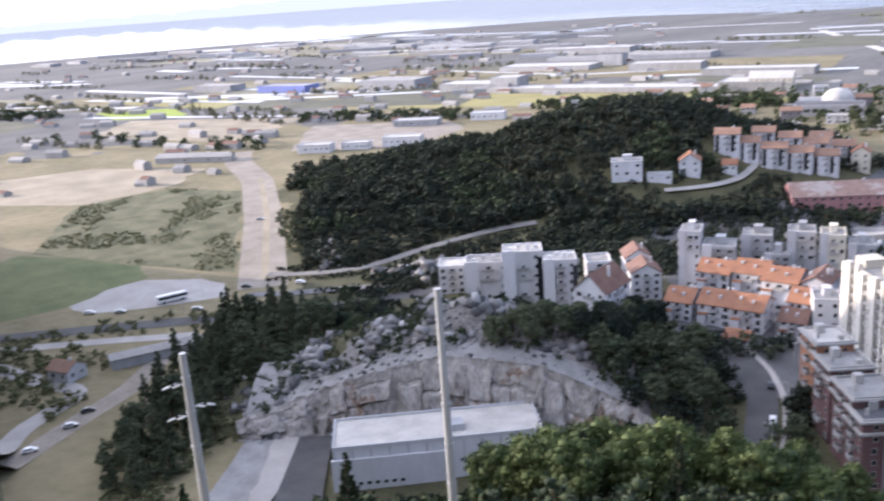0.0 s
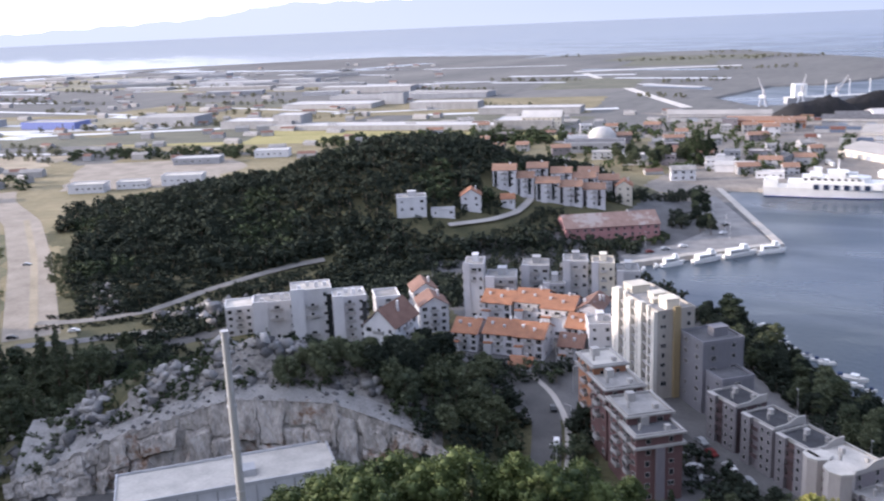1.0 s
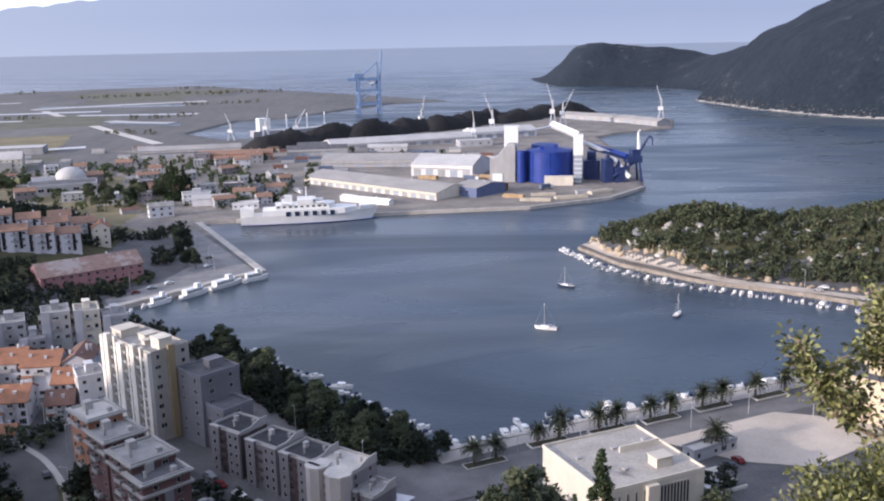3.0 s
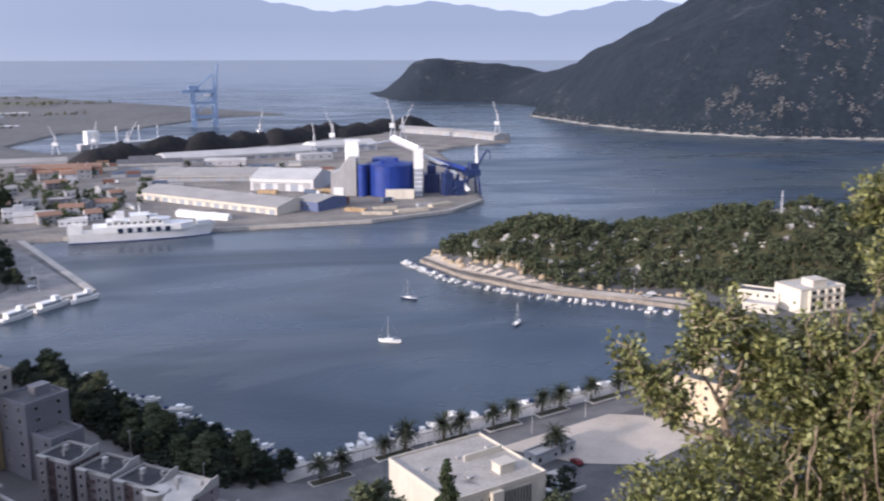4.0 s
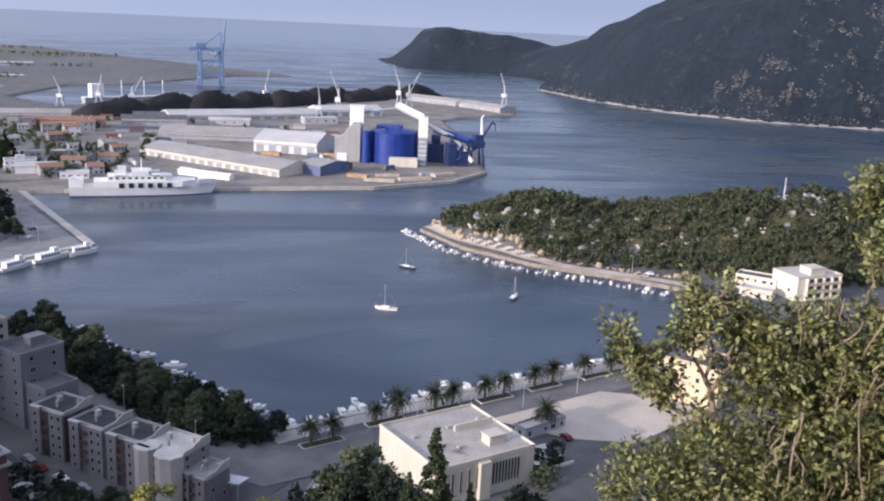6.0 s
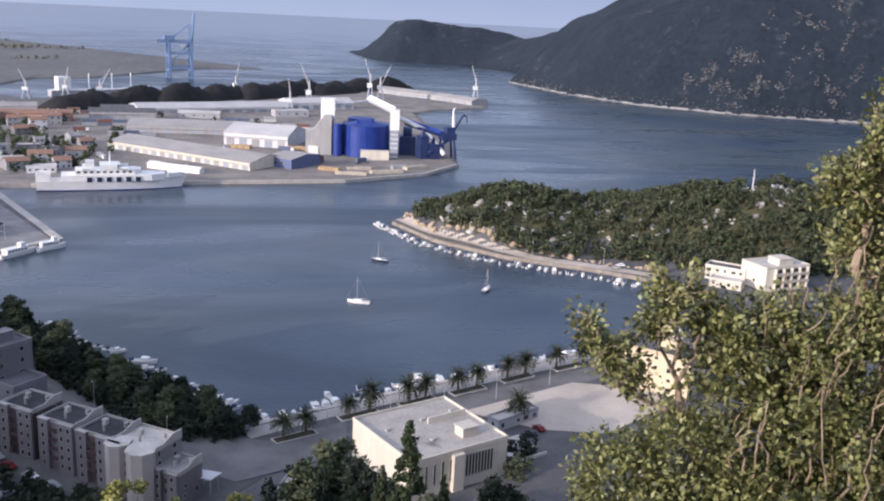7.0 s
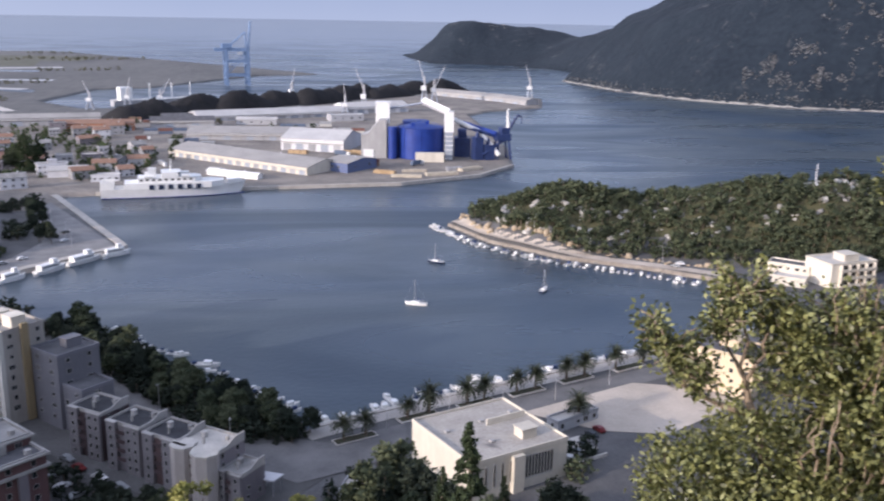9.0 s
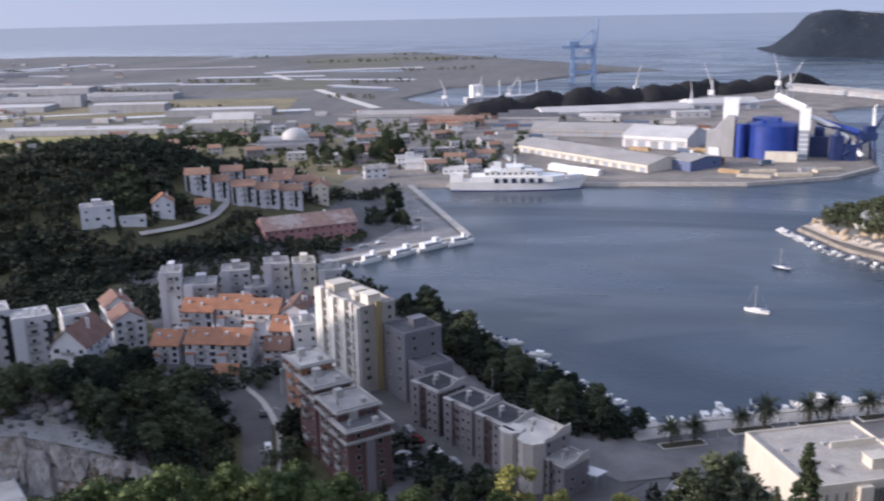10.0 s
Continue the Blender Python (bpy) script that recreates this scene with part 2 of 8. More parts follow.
def heights(x, y):
    x, y = np.asarray(x, float), np.asarray(y, float)
    main, head = signed(x, y, MAIN), signed(x, y, COAST_HEAD)
    d, az = np.hypot(x, y), np.degrees(np.arctan2(x, y))
    z = np.clip(np.maximum(main, head) * 0.9, -3, 2.0)
    inland = np.clip(main / 14, 0, 1)
    off = np.abs((az + 22 + 180) % 360 - 180)
    slope = -0.6 + 0.95 * np.clip((off - 70) / 60, 0, 1)
    flank = 113.3 + slope * np.minimum(d, 420) + ripple(x, y, 19) * np.clip(d / 60, 0, 1) * 1.6
    z = np.where(main > 0, np.maximum(z, flank * np.clip(main / 30, 0, 1)), z)
    z = z + inland * np.clip((az + 58) / 5, 0, 1) * ridge(x, y, WOOD_RIDGE, 128) * (1 + 0.06 * ripple(x, y, 30))
    z = z + np.clip(main / 10, 0, 1) * ridge(x, y, PEN_RIDGE, 58) * (1 + 0.08 * ripple(x, y, 12))
    # unseen shoulder of the lookout hill, added to throw shade over the town
    z = z + np.clip((-74.8 - az) / 3, 0, 1) * np.clip((az + 150) / 30, 0, 1) * 108 * np.exp(-(((d - 400) / 140) ** 2))
    # town rise and the quarried knoll
    z = z + inland * 6 * np.exp(-((x + 165) ** 2 + (y - 245) ** 2) / (2 * 55**2))
    crest = 209 - (az + 34.5) * 1.0
    lip = np.interp(az, [-64, -58, -53.5, -46.6, -40, -34.5, -29], [0, 7, 14, 22, 20, 12, 0])
    k = d - crest
    knoll = np.interp(k, [0, 3, 9, 20, 40, 75], [0, 0.95, 1.05, 1.28, 0.9, 0]) * lip
    z = z + knoll * (1 + 0.15 * ripple(x, y, 8) * np.clip((k - 7) / 6, 0, 1))
    # headland mountains
    mount = ridge(x, y, ISLE_RIDGE, 190)
    mount = mount + 390 * np.exp(-((x - 1165) ** 2 + (y - 1480) ** 2) / (2 * 380**2)) + 250 * np.exp(-((x - 1700) ** 2 + (y - 1500) ** 2) / (2 * 420**2))
    mount = mount * (1 + 0.06 * ripple(x, y, 130) + 0.037 * ripple(x, y, 46) + 0.012 * ripple(x, y, 19))
    z = z + np.clip(head / np.interp(x, [540, 800], [75, 150]), 0, 1) ** 0.7 * mount + np.clip(head / 40, 0, 1) * ripple(x, y, 14) * 2
    return z


def ground_z(x, y):
    return float(heights(np.array([x]), np.array([y]))[0])


def sheet(name, verts, faces, mats, index=None, smooth=True):
    me = bpy.data.meshes.new(name)
    me.from_pydata(verts, [], faces)
    for m in mats:
        me.materials.append(m)
    if index is not None:
        me.polygons.foreach_set("material_index", np.asarray(index, np.int32))
    if smooth:
        me.polygons.foreach_set("use_smooth", np.ones(len(me.polygons), bool))
    me.update()
    return new(name, me)


def polar(azs, rs, zf):
    """Vertices and quads of a sheet round the eye."""
    a, r = np.meshgrid(np.radians(azs), rs, indexing="ij")
    x, y = r * np.sin(a), r * np.cos(a)
    v = np.stack([x, y, zf(x, y)], -1).reshape(-1, 3)
    na, nr = len(azs), len(rs)
    i, j = np.meshgrid(np.arange(na), np.arange(nr - 1), indexing="ij")
    k = (i + 1) % na
    f = np.stack([i * nr + j, i * nr + j + 1, k * nr + j + 1, k * nr + j], -1).reshape(-1, 4)
    return v, f


def build_ground():
    azs = np.concatenate([np.arange(-84, 40, 0.22), np.arange(40, 276, 4.0)])
    rs = np.concatenate([[0.01, 0.4, 0.9], np.geomspace(1.5, 180, 110), np.geomspace(181.5, 700, 165), np.geomspace(702.5, 1900, 270), np.geomspace(1915, 4940, 80)])
    v, f = polar(azs, rs, heights)
    c = v[f].mean(1)
    x, y, z = c.T
    d, az = np.hypot(x, y), np.degrees(np.arctan2(x, y))
    head = signed(x, y, COAST_HEAD)
    main = signed(x, y, MAIN)
    wob = ripple(x, y, 23)
    ix = np.zeros(len(f), int)
    ix[(z < 2.9 + 0.5 * wob) & (d > 150)] = 1
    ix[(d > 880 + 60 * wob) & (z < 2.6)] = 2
    ix[(az > np.where(d < 240, -18, -33) + 2 * wob) & (d > 190 + 6 * wob) & (d < 560) & (z < 8 + wob) & (signed(x, y, COAST_HEAD) < 0)] = 3
    ix[(az > -19 + 1.5 * wob) & (az < 16) & (d > 560) & (d < 1420) & (main > 0) & ~((x < -150) & (y > 1000))] = 4
    ix[(az > -56.5 + 1.5 * wob) & (az < -30) & (d < 430) & (ix == 1)] = 0
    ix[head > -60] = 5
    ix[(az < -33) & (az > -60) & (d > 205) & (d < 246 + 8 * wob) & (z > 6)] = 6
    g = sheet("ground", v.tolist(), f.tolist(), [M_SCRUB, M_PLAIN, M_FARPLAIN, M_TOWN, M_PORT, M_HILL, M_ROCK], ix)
    tagged(g, "scrubby hillside falling to a flat coastal town and harbour", "ground", kind="structure")


build_ground()


def build_water():
    azs = np.arange(-180, 180, 2.0)
    rs = np.array([2, 200, 500, 1000, 2000, 2700, 3000, 3300, 3600, 3900, 4200, 4500, 4700, 4900.0])
    v, f = polar(azs, rs, lambda x, y: np.clip((np.hypot(x, y) - 2700) / 2200, 0, 1) ** 1.6 * 64)
    w = sheet("water", v.tolist(), f.tolist(), [M_WATER])
    tagged(w, "calm blue-grey sea with soft wind streaks", "sea", kind="structure")


build_water()


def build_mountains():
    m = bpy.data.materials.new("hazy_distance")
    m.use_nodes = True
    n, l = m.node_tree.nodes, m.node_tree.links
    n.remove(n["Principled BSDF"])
    # the ridge glows by itself; haze is put into its emission colour
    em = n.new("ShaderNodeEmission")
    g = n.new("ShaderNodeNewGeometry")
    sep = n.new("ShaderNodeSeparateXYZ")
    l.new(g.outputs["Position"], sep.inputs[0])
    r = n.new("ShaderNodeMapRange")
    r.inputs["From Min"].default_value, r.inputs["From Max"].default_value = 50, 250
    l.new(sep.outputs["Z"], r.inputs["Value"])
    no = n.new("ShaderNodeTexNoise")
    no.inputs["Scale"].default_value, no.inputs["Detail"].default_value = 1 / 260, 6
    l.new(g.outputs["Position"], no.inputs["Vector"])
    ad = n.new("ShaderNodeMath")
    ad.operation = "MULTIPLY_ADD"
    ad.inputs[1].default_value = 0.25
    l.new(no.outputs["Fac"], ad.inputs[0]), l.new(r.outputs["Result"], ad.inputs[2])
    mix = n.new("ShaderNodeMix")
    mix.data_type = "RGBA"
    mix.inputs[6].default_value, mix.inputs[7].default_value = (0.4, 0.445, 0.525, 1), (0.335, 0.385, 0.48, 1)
    # the painted haze is whiter towards the sun's side
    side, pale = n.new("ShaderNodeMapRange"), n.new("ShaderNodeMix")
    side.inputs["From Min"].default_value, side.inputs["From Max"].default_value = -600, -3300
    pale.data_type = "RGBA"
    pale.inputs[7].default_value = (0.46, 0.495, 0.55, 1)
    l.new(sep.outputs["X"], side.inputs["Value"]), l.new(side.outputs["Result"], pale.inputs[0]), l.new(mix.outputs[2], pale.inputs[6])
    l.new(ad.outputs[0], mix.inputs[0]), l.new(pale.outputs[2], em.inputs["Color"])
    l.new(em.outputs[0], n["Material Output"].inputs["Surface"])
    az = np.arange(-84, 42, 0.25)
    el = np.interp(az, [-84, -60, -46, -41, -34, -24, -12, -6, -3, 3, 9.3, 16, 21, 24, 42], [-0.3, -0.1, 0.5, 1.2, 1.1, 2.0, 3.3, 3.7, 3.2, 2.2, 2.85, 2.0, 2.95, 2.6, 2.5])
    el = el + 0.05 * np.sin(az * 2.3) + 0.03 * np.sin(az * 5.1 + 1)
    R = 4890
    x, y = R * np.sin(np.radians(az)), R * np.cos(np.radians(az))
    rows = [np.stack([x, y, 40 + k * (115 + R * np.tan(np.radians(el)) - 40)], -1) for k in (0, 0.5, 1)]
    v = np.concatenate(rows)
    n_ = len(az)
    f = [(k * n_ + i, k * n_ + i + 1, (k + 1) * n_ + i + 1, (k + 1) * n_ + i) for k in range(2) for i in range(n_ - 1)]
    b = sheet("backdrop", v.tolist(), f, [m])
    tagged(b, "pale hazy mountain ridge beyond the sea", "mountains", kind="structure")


build_mountains()


def ribbon(name, label, line, width, material, lift=0.12, step=6.0, kind="road"):
    """A strip laid on the ground along a line."""
    pts = []
    for (ax, ay), (bx, by) in zip(line, line[1:]):
        n = max(1, int(math.hypot(bx - ax, by - ay) / step))
        pts += [(ax + (bx - ax) * i / n, ay + (by - ay) * i / n) for i in range(n)]
    pts = np.array(pts + [line[-1]], float)
    for _ in range(4):
        pts[1:-1] = (pts[:-2] + 2 * pts[1:-1] + pts[2:]) / 4
    t = np.gradient(pts, axis=0)
    t /= np.linalg.norm(t, axis=1, keepdims=True)
    nrm = np.stack([-t[:, 1], t[:, 0]], -1)
    cols = np.linspace(-0.5, 0.5, 5)
    v = np.concatenate([np.c_[pts + nrm * width * k, np.zeros(len(pts))] for k in cols])
    h = heights(v[:, 0], v[:, 1]).reshape(5, -1)
    v[:, 2] = (np.maximum(h, h.mean(0)) + lift).ravel()
    n = len(pts)
    f = [(k * n + i, (k + 1) * n + i, (k + 1) * n + i + 1, k * n + i + 1) for k in range(4) for i in range(n - 1)]
    ob = sheet(name, v.tolist(), [q[::-1] for q in f], [material])
    return tagged(ob, label, kind, kind="structure")


def patch(name, label, poly, material, z, category="field", rough=2.6):
    """A flat sheet on level ground; the edge of a field wavers."""
    if rough:
        out = []
        for (ax, ay), (bx, by) in zip(poly, list(poly[1:]) + [poly[0]]):
            n = max(2, int(math.hypot(bx - ax, by - ay) / (5 * rough)))
            for i in range(n):
                px, py = ax + (bx - ax) * i / n, ay + (by - ay) * i / n
                k = rough * (float(ripple(np.array([px]), np.array([py]), 4 * rough)[0]) + random.uniform(-0.5, 0.5))
                out.append((px + k, py + 0.8 * k))
        poly = out
    bm = bmesh.new()
    bm.faces.new([bm.verts.new((x, y, z)) for x, y in poly])
    bmesh.ops.triangulate(bm, faces=bm.faces[:])
    me = bpy.data.meshes.new(name)
    bm.normal_update()
    bm.faces.ensure_lookup_table()
    if bm.faces[0].normal.z < 0:
        bmesh.ops.reverse_faces(bm, faces=bm.faces[:])
    bm.to_mesh(me)
    bm.free()
    me.materials.append(material)
    return tagged(new(name, me), label, category, kind="structure")


# ================= helpers for things =================
def thing(name, x, y, z, yaw, label, category, group=""):
    ob = new(name)
    ob.empty_display_size = 0.5
    ob.matrix_basis = pose(x, y, z, 0, 0, yaw)
    return tagged(ob, label, category, group)


def part(name, bm, material, parent, label="", at=None):
    """Links a bmesh (or a mesh) as one mesh object under a thing or a part."""
    if isinstance(bm, bmesh.types.BMesh):
        me = bpy.data.meshes.new(name)
        bm.to_mesh(me)
        bm.free()
        for m in material if isinstance(material, (list, tuple)) else [material]:
            me.materials.append(m)
    else:
        me = bm
    ob = new(name, me)
    ob.parent = parent
    if at is not None:
        ob.matrix_basis = at
    return tagged(ob, label) if label else ob


def box(bm, x0, y0, z0, x1, y1, z1, mi=0):
    v = [bm.verts.new((x, y, z)) for z in (z0, z1) for y in (y0, y1) for x in (x0, x1)]
    for q in ((0, 2, 3, 1), (4, 5, 7, 6), (0, 1, 5, 4), (1, 3, 7, 5), (3, 2, 6, 7), (2, 0, 4, 6)):
        bm.faces.new([v[i] for i in q]).material_index = mi
    return v


def tube(bm, a, b, r0, r1, sides=8, caps=True, mi=0):
    """A tapered round bar from a to b."""
    a, b = Vector(a), Vector(b)
    q = (b - a).to_track_quat("Z", "Y").to_matrix()
    ra = [bm.verts.new(a + q @ Vector((r0 * math.cos(k), r0 * math.sin(k), 0))) for k in np.linspace(0, 2 * math.pi, sides, endpoint=False)]
    rb = [bm.verts.new(b + q @ Vector((r1 * math.cos(k), r1 * math.sin(k), 0))) for k in np.linspace(0, 2 * math.pi, sides, endpoint=False)]
    for i in range(sides):
        bm.faces.new((ra[i], ra[(i + 1) % sides], rb[(i + 1) % sides], rb[i])).material_index = mi
    if caps:
        bm.faces.new(ra[::-1]).material_index = mi
        bm.faces.new(rb).material_index = mi


def prism(bm, outline, z0, z1, mi=0):
    """A flat outline (x, y), counter-clockwise, raised from z0 to z1."""
    lo, hi = [bm.verts.new((x, y, z0)) for x, y in outline], [bm.verts.new((x, y, z1)) for x, y in outline]
    n = len(lo)
    bm.faces.new(lo[::-1]).material_index = mi
    bm.faces.new(hi).material_index = mi
    for i in range(n):
        bm.faces.new((lo[i], lo[(i + 1) % n], hi[(i + 1) % n], hi[i])).material_index = mi


def gable(bm, w, d, z0, rise, over=0.5, along="x", thick=0.25, mi=0):
    """A pitched roof slab with its ridge along x or y, centred."""
    a, b = (w / 2 + over, d / 2 + over) if along == "x" else (d / 2 + over, w / 2 + over)
    drop = rise / (b - over) * over
    prof = [(-b, z0 - drop), (0, z0 + rise), (b, z0 - drop), (b, z0 - drop + thick), (0, z0 + rise + thick), (-b, z0 - drop + thick)]
    rings = []
    for s in (-a, a):
        rings.append([bm.verts.new((s, p, z) if along == "x" else (-p, s, z)) for p, z in prof])
    lo, hi = rings
    for i in range(6):
        bm.faces.new((lo[i], hi[i], hi[(i + 1) % 6], lo[(i + 1) % 6])).material_index = mi
    bm.faces.new((lo[0], lo[1], lo[4], lo[5])), bm.faces.new((lo[1], lo[2], lo[3], lo[4]))
    bm.faces.new((hi[5], hi[4], hi[1], hi[0])), bm.faces.new((hi[4], hi[3], hi[2], hi[1]))


# ================= buildings =================
def wall_paint(name, c, dirt=0.8):
    return mat(name, [v * dirt * 0.84 for v in c], c, 4.0, 0.85, 0.15, fine=0.6, stretch=(1, 1, 0.3), random_ob=0.3)


W_WHITE = wall_paint("white_render", (0.64, 0.64, 0.66), 0.86)
W_CREAM = wall_paint("cream_render", (0.7, 0.65, 0.55), 0.86)
W_MAROON = wall_paint("maroon_render", (0.15, 0.085, 0.083), 0.75)
W_FAR = wall_paint("weathered_render", (0.4, 0.395, 0.39), 0.7)
W_GREY = wall_paint("grey_concrete", (0.42, 0.425, 0.44), 0.75)
W_PINK = wall_paint("faded_pink_render", (0.15, 0.1, 0.098), 0.75)
W_PLUM = wall_paint("plum_render", (0.105, 0.075, 0.08), 0.75)
W_BROWN = wall_paint("rust_brown_render", (0.4, 0.19, 0.11), 0.75)
W_LILAC = wall_paint("lilac_grey_render", (0.22, 0.2, 0.215), 0.8)
W_ROSE = wall_paint("rose_render", (0.42, 0.22, 0.22), 0.8)
R_FLAT = mat("flat_roof_felt", (0.19, 0.185, 0.18), (0.36, 0.35, 0.335), 4, 0.9, 0.2, fine=0.6)
R_PALE = mat("pale_roof_screed", (0.38, 0.36, 0.33), (0.58, 0.55, 0.5), 5, 0.9, 0.15, fine=0.7)
R_DARK = mat("dark_roof_felt", (0.065, 0.066, 0.073), (0.14, 0.14, 0.15), 4, 0.9, 0.2, fine=0.6)
R_TILE = mat("orange_roof_tiles", (0.19, 0.095, 0.06), (0.36, 0.175, 0.1), 3, 0.85, 0.5, fine=0.35, fine_mix=0.5)
R_TILE_OLD = mat("weathered_roof_tiles", (0.2, 0.12, 0.085), (0.31, 0.195, 0.14), 3, 0.9, 0.5, fine=0.35, fine_mix=0.5)
R_WORN = mat("patched_roof_tiles", (0.17, 0.115, 0.1), (0.27, 0.19, 0.17), 3, 0.9, 0.5, fine=0.35, fine_mix=0.5)
bare_patches(R_WORN, (0.3, 0.27, 0.26), 3.0, 1.06, 1.2)
R_BROWN = mat("brown_roof_tiles", (0.13, 0.075, 0.06), (0.23, 0.14, 0.11), 3, 0.9, 0.5, fine=0.35, fine_mix=0.5)
R_SHEET = mat("pale_sheet_roof", (0.36, 0.352, 0.342), (0.53, 0.513, 0.49), 18, 0.6, 0.1, fine=2)
R_WAREHOUSE = mat("white_sheet_roof", (0.4, 0.39, 0.38), (0.56, 0.545, 0.52), 16, 0.6, 0.1, fine=2)
R_GREYSHEET = mat("grey_sheet_roof", (0.25, 0.24, 0.225), (0.38, 0.36, 0.335), 20, 0.65, 0.15, fine=2)
M_FRAME = plain("grey_white_frame", (0.36, 0.35, 0.34), 0.5)
M_GLASS = bpy.data.materials.new("dark_glass")
M_GLASS.use_nodes = True
_b = M_GLASS.node_tree.nodes["Principled BSDF"]
_b.inputs["Base Color"].default_value, _b.inputs["Roughness"].default_value = (0.018, 0.022, 0.026, 1), 0.08


def window_mesh(bars):
    bm = bmesh.new()
    t, d = 0.05, 0.1
    for q in ((-0.5, -0.5, 0.5, -0.5 + t), (-0.5, 0.5 - t, 0.5, 0.5), (-0.5, -0.5 + t, -0.5 + t, 0.5 - t), (0.5 - t, -0.5 + t, 0.5, 0.5 - t)) + (((-0.025, -0.5 + t, 0.025, 0.5 - t),) if bars else ()):
        box(bm, q[0], -d, q[1], q[2], 0.0, q[3])
    f = bm.faces.new([bm.verts.new(p) for p in ((-0.44, -0.02, -0.44), (0.44, -0.02, -0.44), (0.44, -0.02, 0.44), (-0.44, -0.02, 0.44))])
    f.material_index = 1
    me = bpy.data.meshes.new("window")
    bm.to_mesh(me)
    bm.free()
    me.materials.append(M_FRAME), me.materials.append(M_GLASS)
    return me


WIN, WIN2 = window_mesh(False), window_mesh(True)


def balcony_mesh():
    bm = bmesh.new()
    box(bm, -0.5, -1, 0, 0.5, 0, 0.14)
    box(bm, -0.5, -1, 0.14, 0.5, -0.9, 1.0)
    box(bm, -0.5, -0.9, 0.14, -0.47, 0, 1.0), box(bm, 0.47, -0.9, 0.14, 0.5, 0, 1.0)
    me = bpy.data.meshes.new("balcony")
    bm.to_mesh(me)
    bm.free()
    me.materials.append(W_FAR)
    return me


BALC = balcony_mesh()


def building(name, label, x, y, yaw, w, d, h, floors, wall, roof, style="flat", cols=(4, 3, 3, 3), win=(1.2, 1.3), balc=(), group="", rise=2.2, base=None,
             side=None, hut=True, sides=(0, 1, 2, 3), category="building", along="x"):
    """A block with its windows. Sides: 0 front (-y), 1 right (+x), 2 back, 3 left. balc: (side, column) pairs with balconies."""
    z = ground_z(x, y) if base is None else base
    ob = thing(name, x, y, z, yaw, label, category, group)
    bm = bmesh.new()
    box(bm, -w / 2, -d / 2, -4.0, w / 2, d / 2, h)
    if style == "gable":
        ends = ((-w / 2, w / 2), d / 2) if along == "x" else ((-d / 2, d / 2), w / 2)
        for s in ends[0]:
            tri = [(s, -ends[1], h), (s, ends[1], h), (s, 0, h + rise)] if along == "x" else [(-ends[1], s, h), (ends[1], s, h), (0, s, h + rise)]
            bm.faces.new([bm.verts.new(p) for p in tri])
    part("wall", bm, wall, ob)
    bm = bmesh.new()
    if style == "gable":
        gable(bm, w, d, h + 0.05, rise, along=along)
        part("roof", bm, roof, ob)
        bm = bmesh.new()
        box(bm, w * 0.2, -0.4, h + rise * 0.4, w * 0.2 + 0.7, 0.3, h + rise + 1.1)
        part("chimney", bm, W_WHITE, ob)
    else:
        box(bm, -w / 2 + 0.25, -d / 2 + 0.25, h, w / 2 - 0.25, d / 2 - 0.25, h + 0.15)
        part("roof", bm, roof, ob)
        bm = bmesh.new()
        p = 0.75
        for q in ((-w / 2 - 0.08, -d / 2 - 0.08, w / 2 + 0.08, -d / 2 + 0.24), (-w / 2 - 0.08, d / 2 - 0.24, w / 2 + 0.08, d / 2 + 0.08),
                  (-w / 2 - 0.08, -d / 2 + 0.24, -w / 2 + 0.24, d / 2 - 0.24), (w / 2 - 0.24, -d / 2 + 0.24, w / 2 + 0.08, d / 2 - 0.24)):
            box(bm, q[0], q[1], h - 0.25, q[2], q[3], h + p)
        part("parapet", bm, side or wall, ob)
        if hut:
            bm = bmesh.new()
            box(bm, -w * 0.12, -d * 0.05, h + 0.15, w * 0.16, d * 0.3, h + 2.6)
            box(bm, -w * 0.12 - 0.2, -d * 0.05 - 0.2, h + 2.6, w * 0.16 + 0.2, d * 0.3 + 0.2, h + 2.8)
            part("stair_head", bm, wall, ob)
    fh = h / floors
    vary = random.Random(int(x * 7 + y * 13))
    for s in sides:
        n = cols[s]
        span, off = (w, d / 2) if s in (0, 2) else (d, w / 2)
        for f in range(floors):
            for c in range(n):
                u = (c + 0.5) / n * span - span / 2
                zc = f * fh + fh * 0.55
                m = pose(0, 0, 0, 0, 0, (0, 90, 180, 270)[s]) @ pose(u, -off - 0.003, zc)
                if vary.random() < 0.1:
                    continue
                ww = win[0] * vary.choice((0.8, 1, 1, 1.35, 1.6) if win[0] > 1 else (1,))
                part("window", WIN2 if ww > win[0] else WIN, None, ob, at=m @ pose(vary.uniform(-0.2, 0.2), 0, 0) @ Matrix.Diagonal((ww, 1, win[1] * vary.choice((0.8, 1, 1.15)), 1)))
                if (s, c) in balc and f:
                    part("balcony", BALC, None, ob, at=m @ pose(0, 0.003, -win[1] / 2 - 0.35) @ Matrix.Diagonal((span / n * 0.86, 1.15, 1, 1)))
    return ob


def polar_xy(az, d):
    return d * math.sin(radians(az)), d * math.cos(radians(az))


